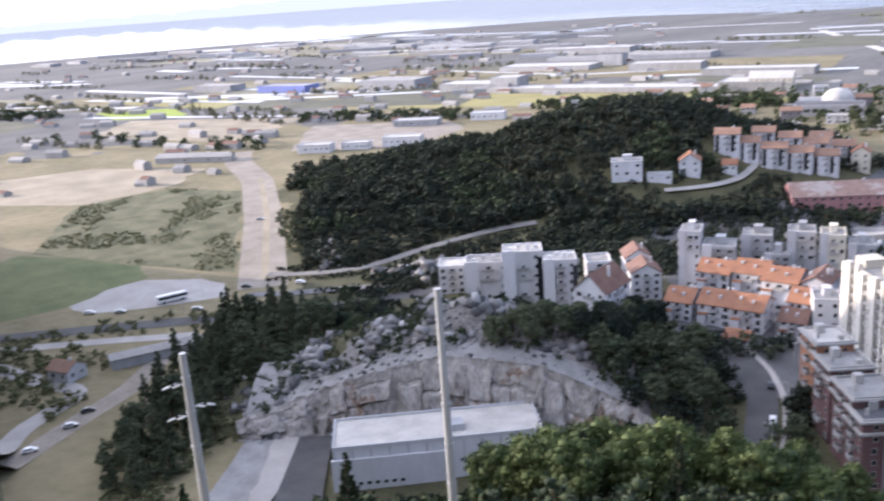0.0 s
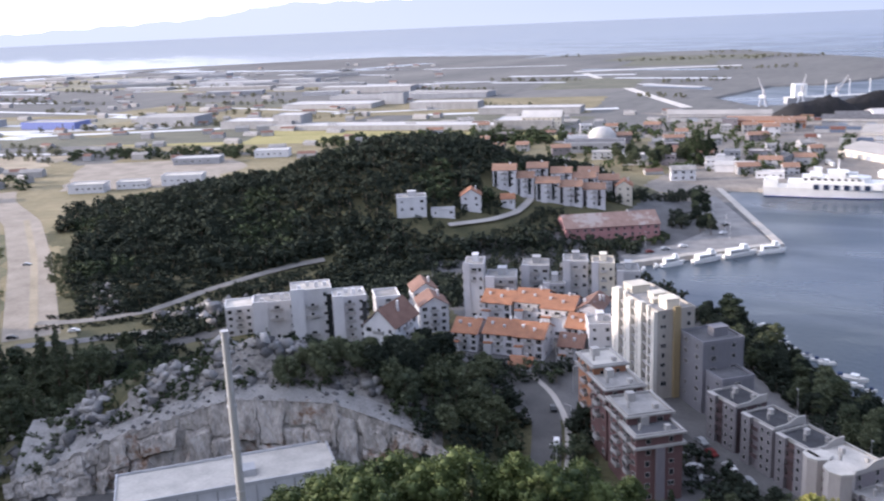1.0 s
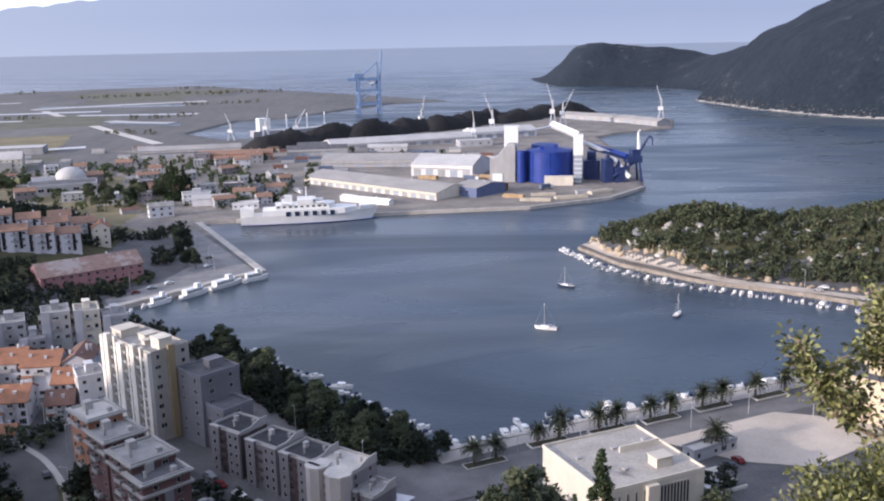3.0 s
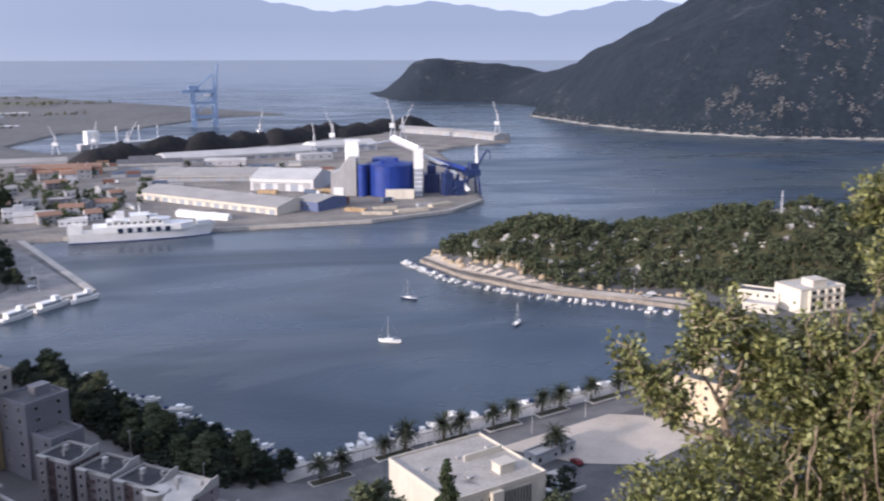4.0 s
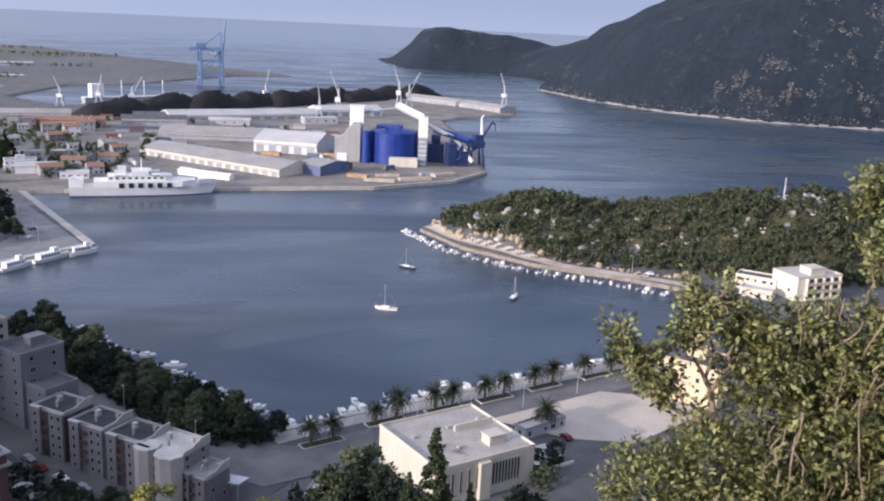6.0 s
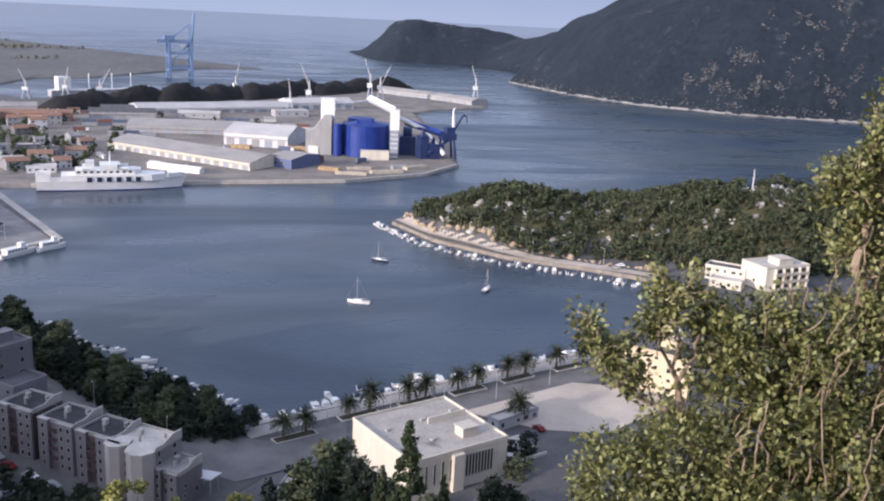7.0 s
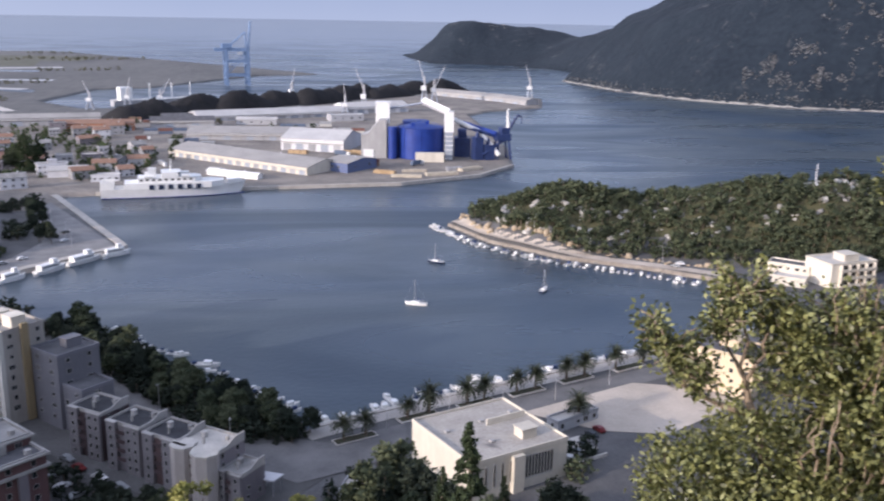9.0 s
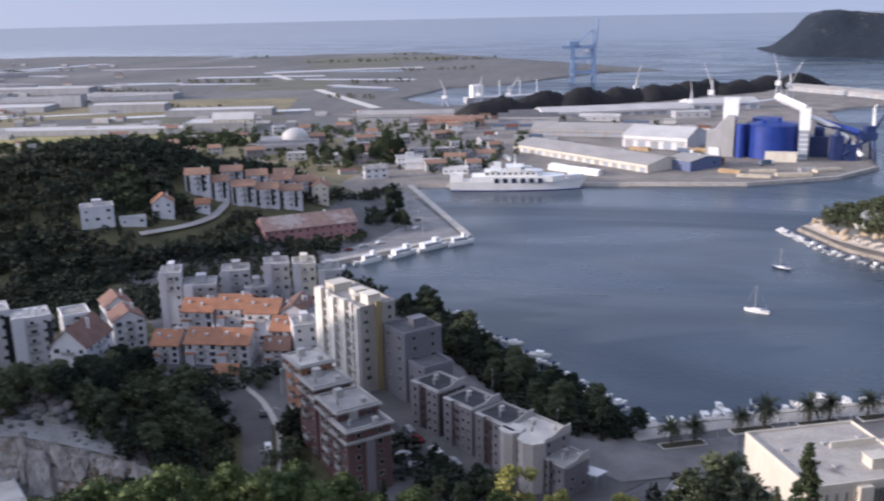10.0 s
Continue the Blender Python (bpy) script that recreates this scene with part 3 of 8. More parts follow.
# ================= roads, quays and fields =================
M_STREET = mat("worn_asphalt", (0.105, 0.104, 0.106), (0.19, 0.186, 0.184), 7, 0.9, 0.2, fine=0.5)
HILL_ROAD = [(-330, 212), (-320, 218), (-311, 225), (-300, 239), (-298, 256), (-299, 273), (-297, 293), (-292, 309), (-285, 321), (-277, 331)]
LANE = [(-240, 385), (-233, 394), (-225, 405), (-220, 420), (-221, 435), (-224, 449)]
ribbon("road", "wide pale dirt road across the plain", [(-316, 200), (-420, 272), (-522, 337), (-600, 372), (-640, 400)], 21, M_DIRT, 0.06)
ribbon("road", "worn light track along the dirt road", [(-326, 208), (-430, 281), (-527, 343)], 3.5, M_SAND, 0.14)
ribbon("road", "grey main road below the town", [(-420, 20), (-351, 105), (-325, 137), (-297, 168), (-262, 208), (-232, 262), (-205, 300), (-170, 330)], 9, M_ASPHALT, 0.14)
ribbon("road", "grey side road beside the main road", [(-400, 18), (-338, 100), (-312, 130), (-290, 152)], 6, M_GRAVEL, 0.1)
ribbon("road", "narrow pale road rising round the wooded hill", HILL_ROAD, 5.5, mat("grey_hill_road", (0.15, 0.143, 0.135), (0.27, 0.255, 0.235), 6, 0.95, 0.3, fine=0.7), 0.3, 3)
ribbon("road", "grey street below the hill road", [(-312, 190), (-292, 207), (-284, 217), (-272, 226), (-261, 236), (-253, 246), (-246, 254)], 6, M_STREET, 0.3, 3)
ribbon("road", "grey gravel bench along the quarry crest", [polar_xy(a, 209 - (a + 34.5) + 5.0) for a in range(-58, -33, 2)], 5.5, mat("quarry_gravel", (0.17, 0.165, 0.16), (0.36, 0.35, 0.34), 4, 0.95, 0.8, fine=0.4, fine_mix=0.55), 0.12, 2)
ribbon("slope", "grey stony slope between the trees and the yard", [(-214, 142), (-203, 130), (-190, 115), (-179, 100), (-170, 88)], 17, bpy.data.materials["quarry_gravel"], 0.15, 3, "slope")
ribbon("road", "pale lane below the harbour houses", LANE, 4, M_GRAVEL, 0.4, 3)
ribbon("road", "curved asphalt street between the trees", [(-128, 240), (-115, 229), (-104, 214), (-94, 192), (-88, 172), (-80, 155)], 8, M_ASPHALT, 0.15, 3)
ribbon("pavement", "pale pavement beside the curved street", [(-122, 240), (-110, 231), (-98.5, 216), (-89, 195), (-83, 175)], 1.8, M_GRAVEL, 0.3, 3, "pavement")
ribbon("road", "grey street between the apartment rows", [(-108, 262), (-80, 232), (-60, 212), (-36, 196), (-8, 205), (4, 224)], 9, M_ASPHALT, 0.12, 4)
ribbon("road", "grey waterfront road behind the trees", [(-92, 306), (-68, 276), (-44, 250), (-20, 226), (0, 218)], 8, M_STREET, 0.12, 4)
ribbon("road", "promenade road along the harbour", [(-14, 206), (2, 226), (24, 235), (60, 250), (100, 267), (150, 290)], 9, M_STREET, 0.1, 4)
patch("pavement", "worn grey street junction by the harbour", [(-30, 239), (-19, 229), (-8, 233), (3, 229), (14, 235), (24, 240), (22, 221), (8, 214), (-6, 208), (-14, 214), (-24, 226)], M_STREET, 2.34, "street", rough=0)
ribbon("pavement", "pale promenade beside the water", [(-4, 234), (20, 247), (42, 256), (102, 281), (150, 302)], 6, M_GRAVEL, 0.16, 4, "pavement")
ribbon("road", "pale road along the peninsula shore", [(181, 382), (154.8, 401.2), (120, 423.2), (90.6, 455.8), (75, 495)], 6.4, mat("pale_shore_road", (0.36, 0.31, 0.25), (0.54, 0.47, 0.39), 8, 0.95, 0.3, fine=0.8), 0.1, 4)
ribbon("road", "long straight road over the marsh", [(-700, 1625), (-420, 1192), (-330, 1060)], 14, M_PALE, 0.1, 20)
ribbon("road", "pale farm track by the main road", [(-330, 92), (-296, 98), (-274, 105), (-262, 78), (-236, 60)], 7, M_GRAVEL, 0.12, 4)
ribbon("road", "gravel track below the trees", [(-240, 64), (-256, 96), (-262, 112), (-282, 138)], 8, M_DIRT, 0.1, 4)
patch("pavement", "oval gravel lot beside the main road", [(-364, 140), (-374, 158), (-372, 176), (-352, 190), (-335, 194), (-318, 186), (-332, 160), (-348, 140)], M_GRAVEL, 2.12, "car park")
patch("field", "green meadow beside the lot", [(-372, 110), (-430, 90), (-470, 160), (-400, 190), (-376, 178), (-364, 138)], M_GRASS, 2.06)
patch("field", "rough green field along the dirt road", [(-380, 192), (-470, 165), (-560, 230), (-556, 292), (-500, 310), (-420, 258), (-345, 205)], mat("rough_meadow", (0.055, 0.066, 0.03), (0.175, 0.162, 0.095), 11, 0.95, 0.6, fine=1.6), 2.07)
patch("field", "bare sandy yard on the plain", [(-560, 236), (-640, 190), (-720, 230), (-690, 300), (-600, 345), (-566, 300)], M_SAND, 2.08, "yard")
patch("field", "bright green sports field", [(-985, 465), (-1090, 490), (-1020, 555), (-930, 520)], mat("bright_grass", (0.25, 0.33, 0.05), (0.32, 0.38, 0.08), 30, 0.95, 0.2, fine=4), 2.1)
patch("field", "long yellowish meadow before the sheds", [(-1300, 560), (-1000, 690), (-700, 760), (-400, 815), (-330, 780), (-560, 700), (-700, 640), (-1000, 560)], mat("yellow_meadow", (0.24, 0.22, 0.08), (0.34, 0.3, 0.13), 40, 0.95, 0.3, fine=5), 2.09)
patch("field", "pale earth fields on the plain", [(-690, 430), (-880, 380), (-960, 470), (-760, 560)], M_SAND, 2.05)
patch("field", "pale earth yard by the white houses", [(-520, 470), (-600, 420), (-700, 520), (-590, 590), (-540, 560)], M_DIRT, 2.06)
for lab, line, w in (("bright winding lagoon channel", [(-3083, 2314), (-2937, 2099), (-2656, 1853), (-2375, 1694), (-2234, 1689)], 60), ("long bright lagoon channel", [(-2320, 1330), (-2205, 1424), (-2193, 1562), (-2145, 1686), (-2060, 1788), (-1955, 1864)], 70),
                     ("bright ditch on the plain", [(-1860, 1120), (-1757, 1208), (-1678, 1324)], 45), ("bright ditch between fields", [(-1690, 1350), (-1605, 1457), (-1517, 1578)], 45), ("bright creek towards the sea", [(-1400, 1690), (-1346, 1866), (-1299, 2019)], 50)):
    ribbon("water", lab, line, w, M_WATER, 0.1, 30, "lagoon")
for lab, line, w in (("white plastic-covered strip on the spit", [(-740, 1668), (-610, 1763), (-466, 1824)], 34), ("pale strip on the spit", [(-504, 1392), (-448, 1350), (-395, 1340)], 24)):
    ribbon("field", lab, line, w, R_SHEET, 0.12, 20, "field")
for k, (lab, poly) in enumerate((("narrow bright canal across the marsh", [(-760, 1745), (-740, 1700), (-470, 1690), (-480, 1735)]), ("bright pond on the spit", [(-500, 1390), (-490, 1350), (-370, 1290), (-380, 1330)]),
                                 ("long bright lagoon", [(-2900, 1950), (-2500, 1850), (-2350, 1700), (-2330, 1735), (-2480, 1900), (-2880, 2010)]), ("bright river reach on the plain", [(-2350, 1730), (-1300, 1760), (-1200, 1790), (-2330, 1800)]))):
    patch("water", lab, poly, M_WATER, 2.1, "lagoon")
patch("pavement", "pale gravel strip beside the asphalt yard", [(-192.5, 134), (-184, 138), (-182, 131.5), (-190, 126), (-176, 113), (-169, 101.5), (-174, 98), (-182, 108), (-196, 122)], M_GRAVEL, 3.36, "yard", rough=0.8)
patch("pavement", "asphalt yard beside the white hall", [(-191, 126.5), (-184, 132), (-160, 109.5), (-150, 100), (-160, 92), (-169, 102.4)], M_ASPHALT, 3.4, "yard", rough=0)
patch("pavement", "broad pale paved square by the promenade", [(58, 244), (98, 263), (122, 256), (124, 244), (96, 226), (78, 230)], mat("square_paving", (0.38, 0.335, 0.28), (0.55, 0.485, 0.41), 14, 0.9, 0.2, fine=0.8), 2.16, "square", rough=0)
patch("pavement", "pale paved quay around the harbour mole", [(-156, 560), (-98, 452), (-115, 432), (-150, 392), (-156, 402), (-140, 430), (-134, 460), (-158, 540)], mat("quay_asphalt", (0.15, 0.148, 0.15), (0.26, 0.255, 0.25), 7, 0.9, 0.2, fine=0.6), 2.1, "quay", rough=0)

M_SHORE = mat("rough_shore_stone", (0.16, 0.14, 0.12), (0.36, 0.32, 0.27), 3, 0.9, 0.8, fine=0.5)
M_SHOREBAND = mat("bleached_limestone", (0.13, 0.13, 0.13), (0.36, 0.355, 0.345), 7, 0.9, 0.9, fine=1.2, fine_mix=0.5)
M_QUAY = mat("quay_stone", (0.32, 0.3, 0.27), (0.48, 0.45, 0.41), 4, 0.85, 0.3, fine=0.6)


def quay(label, line, width=1.6, top=2.35, side=1, stone=None, uneven=0.03):
    """A stone quay edge along a line; it reaches below the water."""
    bm = bmesh.new()
    for (ax, ay), (bx, by) in zip(line, line[1:]):
        n = max(1, round(math.hypot(bx - ax, by - ay) / 6))
        for i in range(n):
            p, q = Vector((ax, ay, 0)).lerp(Vector((bx, by, 0)), i / n), Vector((ax, ay, 0)).lerp(Vector((bx, by, 0)), (i + 1) / n)
            t = (q - p).normalized()
            nrm = Vector((-t.y, t.x, 0)) * width * side
            h = top + random.uniform(-uneven, uneven)
            prism(bm, [(c.x, c.y) for c in ((p, q - t * 0.05, q + nrm - t * 0.05, p + nrm) if side > 0 else (p + nrm, q + nrm - t * 0.05, q - t * 0.05, p))], -2.5, h)
    me = bpy.data.meshes.new("quay_wall")
    bm.to_mesh(me)
    bm.free()
    me.materials.append(stone or M_QUAY)
    return tagged(new("quay_wall", me), label, "shore edge" if uneven > 1 else "quay wall", kind="structure")


quay("pale stone quay edge of the promenade", [(-2, 241), (42, 261), (102, 286), (165, 312)], side=-1)
quay("white stone mole edge with moored boats", [(-158, 583), (-92, 452), (-112, 430), (-152, 384)], 4, side=-1)
quay("stone quay edge along the ferry berth", [(150, 692), (116, 647), (56, 617), (-44, 604), (-137, 588)], 2.2, side=-1)
quay("rough stone shore edge of the peninsula", [(188, 350), (176, 378), (152, 398), (117, 420), (87, 454), (71, 494)], 1.2, 1.9, side=-1, stone=M_SHORE)

# ================= town =================
G_A, G_B = "stepped row of apartment blocks", "apartment row by the water"


W_HOUSE = wall_paint("dull_white_render", (0.58, 0.58, 0.61), 0.86)


R_HALL = mat("stained_roof_screed", (0.28, 0.26, 0.235), (0.46, 0.43, 0.385), 6, 0.9, 0.2, fine=0.8, fine_mix=0.5)
bare_patches(R_HALL, (0.16, 0.15, 0.145), 5, 1.1, 1.26)


def tower():
    H, nf = 23.4, 8
    ob = building("apartment_tower", "tall cream apartment tower with ribbed sunlit facade", -89.4, 257.8, -42, 27, 12, H, nf, wall_paint("sandy_grey_render", (0.45, 0.42, 0.38)), R_FLAT, cols=(0, 3, 7, 3), base=7, hut=False)
    rib = wall_paint("off_white_render", (0.78, 0.75, 0.68))
    for u, half, deep, top in ((-12.6, 0.8, 7.0, 0.6), (-9.0, 1.1, 7.6, 1.9), (-5.4, 0.45, 6.9, 1.7), (-1.8, 1.2, 7.5, 0.4), (1.8, 0.5, 6.8, 0.3), (5.4, 1.1, 7.5, 1.4), (9.0, 0.45, 6.9, 1.3), (12.6, 0.85, 7.2, 0.4)):
        bm = bmesh.new()
        box(bm, u - half, -deep, -3, u + half, -6.0, H + top)
        part("pilaster", bm, rib, ob)
    for f in range(nf):
        for k in range(7):
            u = -10.8 + k * 3.6
            part("balcony", BALC, None, ob, at=pose(u, -6.0, f * 2.9 + 0.6) @ Matrix.Diagonal((1.95, 0.9, 1, 1)))
            part("window", WIN2, None, ob, at=pose(u, -6.004, f * 2.9 + 1.6) @ Matrix.Diagonal((1.5, 1, 1.6, 1)))
    bm = bmesh.new()
    box(bm, 13.5, -1.0, -3, 14.4, 1.0, H + 1.5)
    part("stair_shaft", bm, wall_paint("ochre_render", (0.33, 0.26, 0.15)), ob, "ochre stair shaft")
    for u0, u1, v0, v1, top in ((8, 12.4, -2.6, 1.6, 3.2), (-11.4, -6, -4, 2, 2.4), (-1.5, 2, -1, 3, 1.8), (3.4, 5.2, -3, -1, 1.3)):
        bm = bmesh.new()
        box(bm, u0, v0, H + 0.1, u1, v1, H + top), box(bm, u0 - 0.25, v0 - 0.25, H + top, u1 + 0.25, v1 + 0.25, H + top + 0.25)
        part("roof_house", bm, W_CREAM, ob)
    return ob


tower()
W_WING = wall_paint("blue_grey_concrete", (0.2, 0.2, 0.222), 0.8)
building("apartment_tower", "lower grey wing of the apartment tower", -69.5, 250.5, -42, 12, 13, 19, 6, W_WING, R_DARK, cols=(2, 2, 3, 2), base=5)
building("apartment_tower", "grey stair wing between tower and street", -62.5, 243.5, -42, 9, 10, 12, 4, W_WING, R_DARK, cols=(2, 1, 2, 2), base=4, hut=False)
# one lilac concrete: darkened for the shaded blocks, paler for the sunlit one
W_STRIP = wall_paint("shaded_lilac_concrete", (0.24, 0.228, 0.24))
W_PANEL = wall_paint("sunlit_lilac_concrete", (0.46, 0.42, 0.39))
# roof felt darkened to the tone it has in the hill's shade
R_PITCH = mat("shaded_roof_felt", (0.022, 0.023, 0.027), (0.055, 0.056, 0.062), 4, 0.9, 0.2, fine=0.6)
W_RIM = wall_paint("worn_white_concrete", (0.42, 0.405, 0.385))
# the first block's brown wall carries the orange of sunlight on maroon
for x, y, w, d, top, wm, rm in ((-89.4, 217.5, 11, 9, 25, W_BROWN, R_PALE), (-82.2, 210, 10.5, 10, 22.8, W_MAROON, R_FLAT), (-72.6, 200.2, 12, 11, 21.8, W_MAROON, R_FLAT), (-67.2, 194, 8.5, 11.5, 19.6, W_MAROON, R_DARK)):
    z = ground_z(x, y)
    h = top - z
    o = building("apartment_block", "maroon apartment block with a white-rimmed stepped flat roof", x, y, -46, w, d, h, 6, wm, rm, side=W_RIM, cols=(3, 2, 3, 3), group=G_A, hut=False, balc=((0, 1),))
    bm = bmesh.new()
    for q in ((-w / 2 - 0.7, -d / 2 - 0.7, w / 2 + 0.7, -d / 2 - 0.12), (-w / 2 - 0.7, d / 2 + 0.12, w / 2 + 0.7, d / 2 + 0.7), (w / 2 + 0.12, -d / 2 - 0.12, w / 2 + 0.7, d / 2 + 0.12)):
        box(bm, q[0], q[1], h - 2.9, q[2], q[3], h - 2.3), box(bm, q[0], q[1], h - 0.1, q[2], q[3], h + 0.4)
    part("roof_rim", bm, W_RIM, o, "white concrete roof rim")
    for u, v, s, t in ((-0.25, -0.1, 2.0, 2.3), (0.25, 0.25, 1.2, 1.3), (0.1, -0.3, 0.5, 1.7)):
        bm = bmesh.new()
        box(bm, u * w - s / 2, v * d - s / 2, h + 0.1, u * w + s / 2, v * d + s / 2, h + t)
        part("chimney", bm, W_RIM, o)
    bm = bmesh.new()
    box(bm, w / 2 + 0.02, -1.1, -3, w / 2 + 0.75, 1.1, h - 2.9)
    part("bay", bm, W_LILAC, o, "grey stair bay")


def row_block(x, y, top, w, d, wall, roof, floors=5, crown=False):
    """A block of the row by the water: pale projecting panels, a dark stair recess and a rimmed sunken roof."""
    h = top - 3
    lab = "end block painted pale as if sunlit, with a pale screed roof" if crown else "lilac and plum apartment block with a sunken dark roof"
    o = building("apartment_block", lab, x, y, -35, w, d, h, floors, wall, roof, side=W_RIM, cols=(0, 2, 3, 2), win=(1.0, 1.3), group=G_B, base=3, hut=False)
    fh = h / floors
    for u0, u1, deep, up in ((-w / 2 + 0.1, -w * 0.2, 0.9, 0.5), (w * 0.05, w / 2 - 0.15, 0.6, 0.15)):
        bm = bmesh.new()
        box(bm, u0, -d / 2 - deep, -3, u1, -d / 2 + 0.02, h + up)
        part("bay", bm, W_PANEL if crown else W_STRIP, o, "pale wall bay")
        bm = bmesh.new()
        box(bm, u0 - 0.12, -d / 2 - deep - 0.12, h + up, u1 + 0.12, -d / 2 - 0.1, h + up + 0.3)
        part("bay_rim", bm, W_RIM, o, "worn white bay rim")
        for f in range(floors):
            for k in ((0.5,) if u1 - u0 < 3.6 else (0.28, 0.74)):
                part("window", WIN, None, o, at=pose(u0 + (u1 - u0) * k, -d / 2 - deep - 0.003, f * fh + fh * 0.55) @ Matrix.Diagonal((0.85, 1, 1.25, 1)))
    for f in range(1, floors):
        part("balcony", BALC_PLUM, None, o, at=pose(-w * 0.075, -d / 2, f * fh + 0.1) @ Matrix.Diagonal((w * 0.23, 0.75, 1, 1)))
    for u, v, s, t in ((-0.2, 0.1, 1.1, 1.5), (0.27, 0.24, 0.7, 1.2), (0.02, -0.22, 0.45, 1.8)):
        bm = bmesh.new()
        box(bm, u * w - s / 2, v * d - s / 2, h + 0.1, u * w + s / 2, v * d + s / 2, h + t), box(bm, u * w - s / 2 - 0.1, v * d - s / 2 - 0.1, h + t, u * w + s / 2 + 0.1, v * d + s / 2 + 0.1, h + t + 0.12)
        part("chimney", bm, W_RIM, o)
    # the fire wall that steps up over the roof
    bm = bmesh.new()
    vs = [bm.verts.new(p) for p in ((w / 2 - 0.2, -d * 0.45, h), (w / 2 - 0.2, d * 0.5, h), (w / 2 - 0.2, d * 0.5, h + 2.1), (w / 2 - 0.2, d * 0.18, h + 2.1), (w / 2 - 0.2, -d * 0.12, h + 0.9), (w / 2 - 0.2, -d * 0.45, h + 0.9))]
    face = bm.faces.new(vs)
    for v in [e for e in bmesh.ops.extrude_face_region(bm, geom=[face])["geom"] if isinstance(e, bmesh.types.BMVert)]:
        v.co.x += 0.35
    bmesh.ops.recalc_face_normals(bm, faces=bm.faces[:])
    part("fire_wall", bm, W_RIM, o)
    if crown:
        for cx, cy, r in ((w * 0.28, -d / 2 - 0.3, 3.4), (-w * 0.3, -d / 2 + 0.2, 3.0)):
            bm = bmesh.new()
            tube(bm, (cx, cy, -3), (cx, cy, h + 0.25), r, r, 8)
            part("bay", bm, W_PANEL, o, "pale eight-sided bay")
            bm = bmesh.new()
            tube(bm, (cx, cy, h + 0.26), (cx, cy, h + 0.8), r + 0.2, r + 0.2, 8)
            part("bay_roof", bm, R_PALE, o, "sunlit-pale bay roof")
    return o


BALC_PLUM = BALC.copy()
BALC_PLUM.materials[0] = W_PLUM
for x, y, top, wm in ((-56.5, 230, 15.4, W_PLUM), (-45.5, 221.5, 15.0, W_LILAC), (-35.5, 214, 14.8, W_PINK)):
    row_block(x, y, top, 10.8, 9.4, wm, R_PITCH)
# the block in the sun: its lit tone is put into panels and roof
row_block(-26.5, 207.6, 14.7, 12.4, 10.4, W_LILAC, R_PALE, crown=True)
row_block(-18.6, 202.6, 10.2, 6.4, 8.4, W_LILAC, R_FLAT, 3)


def canopy_shelter():
    ob = thing("shelter", -12.6, 205.0, ground_z(-12.6, 205.0), -35, "white-roofed open shelter beside the apartment row", "shelter")
    for u, v in ((-2.2, -1.5), (2.2, -1.5), (-2.2, 1.5), (2.2, 1.5)):
        bm = bmesh.new()
        tube(bm, (u, v, -1), (u, v, 3.9), 0.1, 0.1, 8)
        part("post", bm, W_GREY, ob)
    bm = bmesh.new()
    box(bm, -2.8, -2.0, 3.9, 2.8, 2.0, 4.15)
    for v in bm.verts:
        v.co.z += 0.12 * v.co.x
    part("roof", bm, W_WHITE, ob)


canopy_shelter()


def terrace_house(x, y, yaw, w, d, eave, roof=None, along="x", rise=3.2, floors=3):
    """A stepped white house with a recessed loggia stack, a bay and roof dormers."""
    z = ground_z(x, y)
    h = eave - z
    o = building("terrace_house", "white terraced house with an orange tiled roof", x, y, yaw, w, d, h, floors, W_HOUSE, roof or R_TILE, "gable", cols=(3, 2, 2, 2), group="orange-roofed terrace", balc=((0, 1),), rise=rise, along=along)
    if floors > 1:
        for f in range(floors):
            bm = bmesh.new()
            box(bm, w * 0.3, -d / 2 - 0.1, f * h / floors + 0.5, w * 0.44, -d / 2 - 0.02, (f + 0.86) * h / floors)
            part("loggia", bm, M_GLASS, o, "dark recessed loggia")
        bm = bmesh.new()
        box(bm, -w * 0.47, -d / 2 - 1.4, -2, -w * 0.2, -d / 2 - 0.02, h - 3.0)
        part("bay", bm, W_HOUSE, o)
        bm = bmesh.new()
        box(bm, -w * 0.49, -d / 2 - 1.7, h - 3.0, -w * 0.18, -d / 2 - 0.02, h - 2.75)
        part("bay_roof", bm, R_TILE, o, "small tiled bay roof")
        for u, v in ((-0.3, -0.2), (0.12, -0.28), (0.34, 0.1)):
            bm = bmesh.new()
            top = h + rise * (1 - abs(v) * 2) + 0.9
            box(bm, u * w - 0.35, v * d - 0.35, h + 0.1, u * w + 0.35, v * d + 0.35, top), box(bm, u * w - 0.45, v * d - 0.45, top, u * w + 0.45, v * d + 0.45, top + 0.15)
            part("chimney", bm, W_HOUSE, o)
    return o


for x, y, yaw, w, d, eave in ((-150.6, 252.6, 10, 8.6, 12, 14.0), (-139.6, 256.0, 10, 10.4, 13, 14.2), (-129.4, 257.6, 10, 9.6, 13, 14.0), (-153.0, 279, 8, 11, 11, 16.2), (-141.5, 282.5, 8, 11, 12, 17.0), (-130, 281, 8, 11.5, 13, 16.6), (-119.5, 273, 8, 7.5, 12, 13.6)):
    terrace_house(x, y, yaw, w, d, eave)
terrace_house(-117.5, 262, 10, 8, 8, 10.5, R_BROWN)
terrace_house(-119.5, 284, 8, 8.5, 14, 17.0, R_BROWN, "y", 2.6, 4)
terrace_house(-127, 244, 10, 7, 6, 8.6, None, "x", 1.8, 1)
building("apartment_block", "white flat-roofed block beside the terrace", -110.5, 267, 29, 8, 10, 12, 4, W_WHITE, R_FLAT, cols=(2, 2, 2, 2))
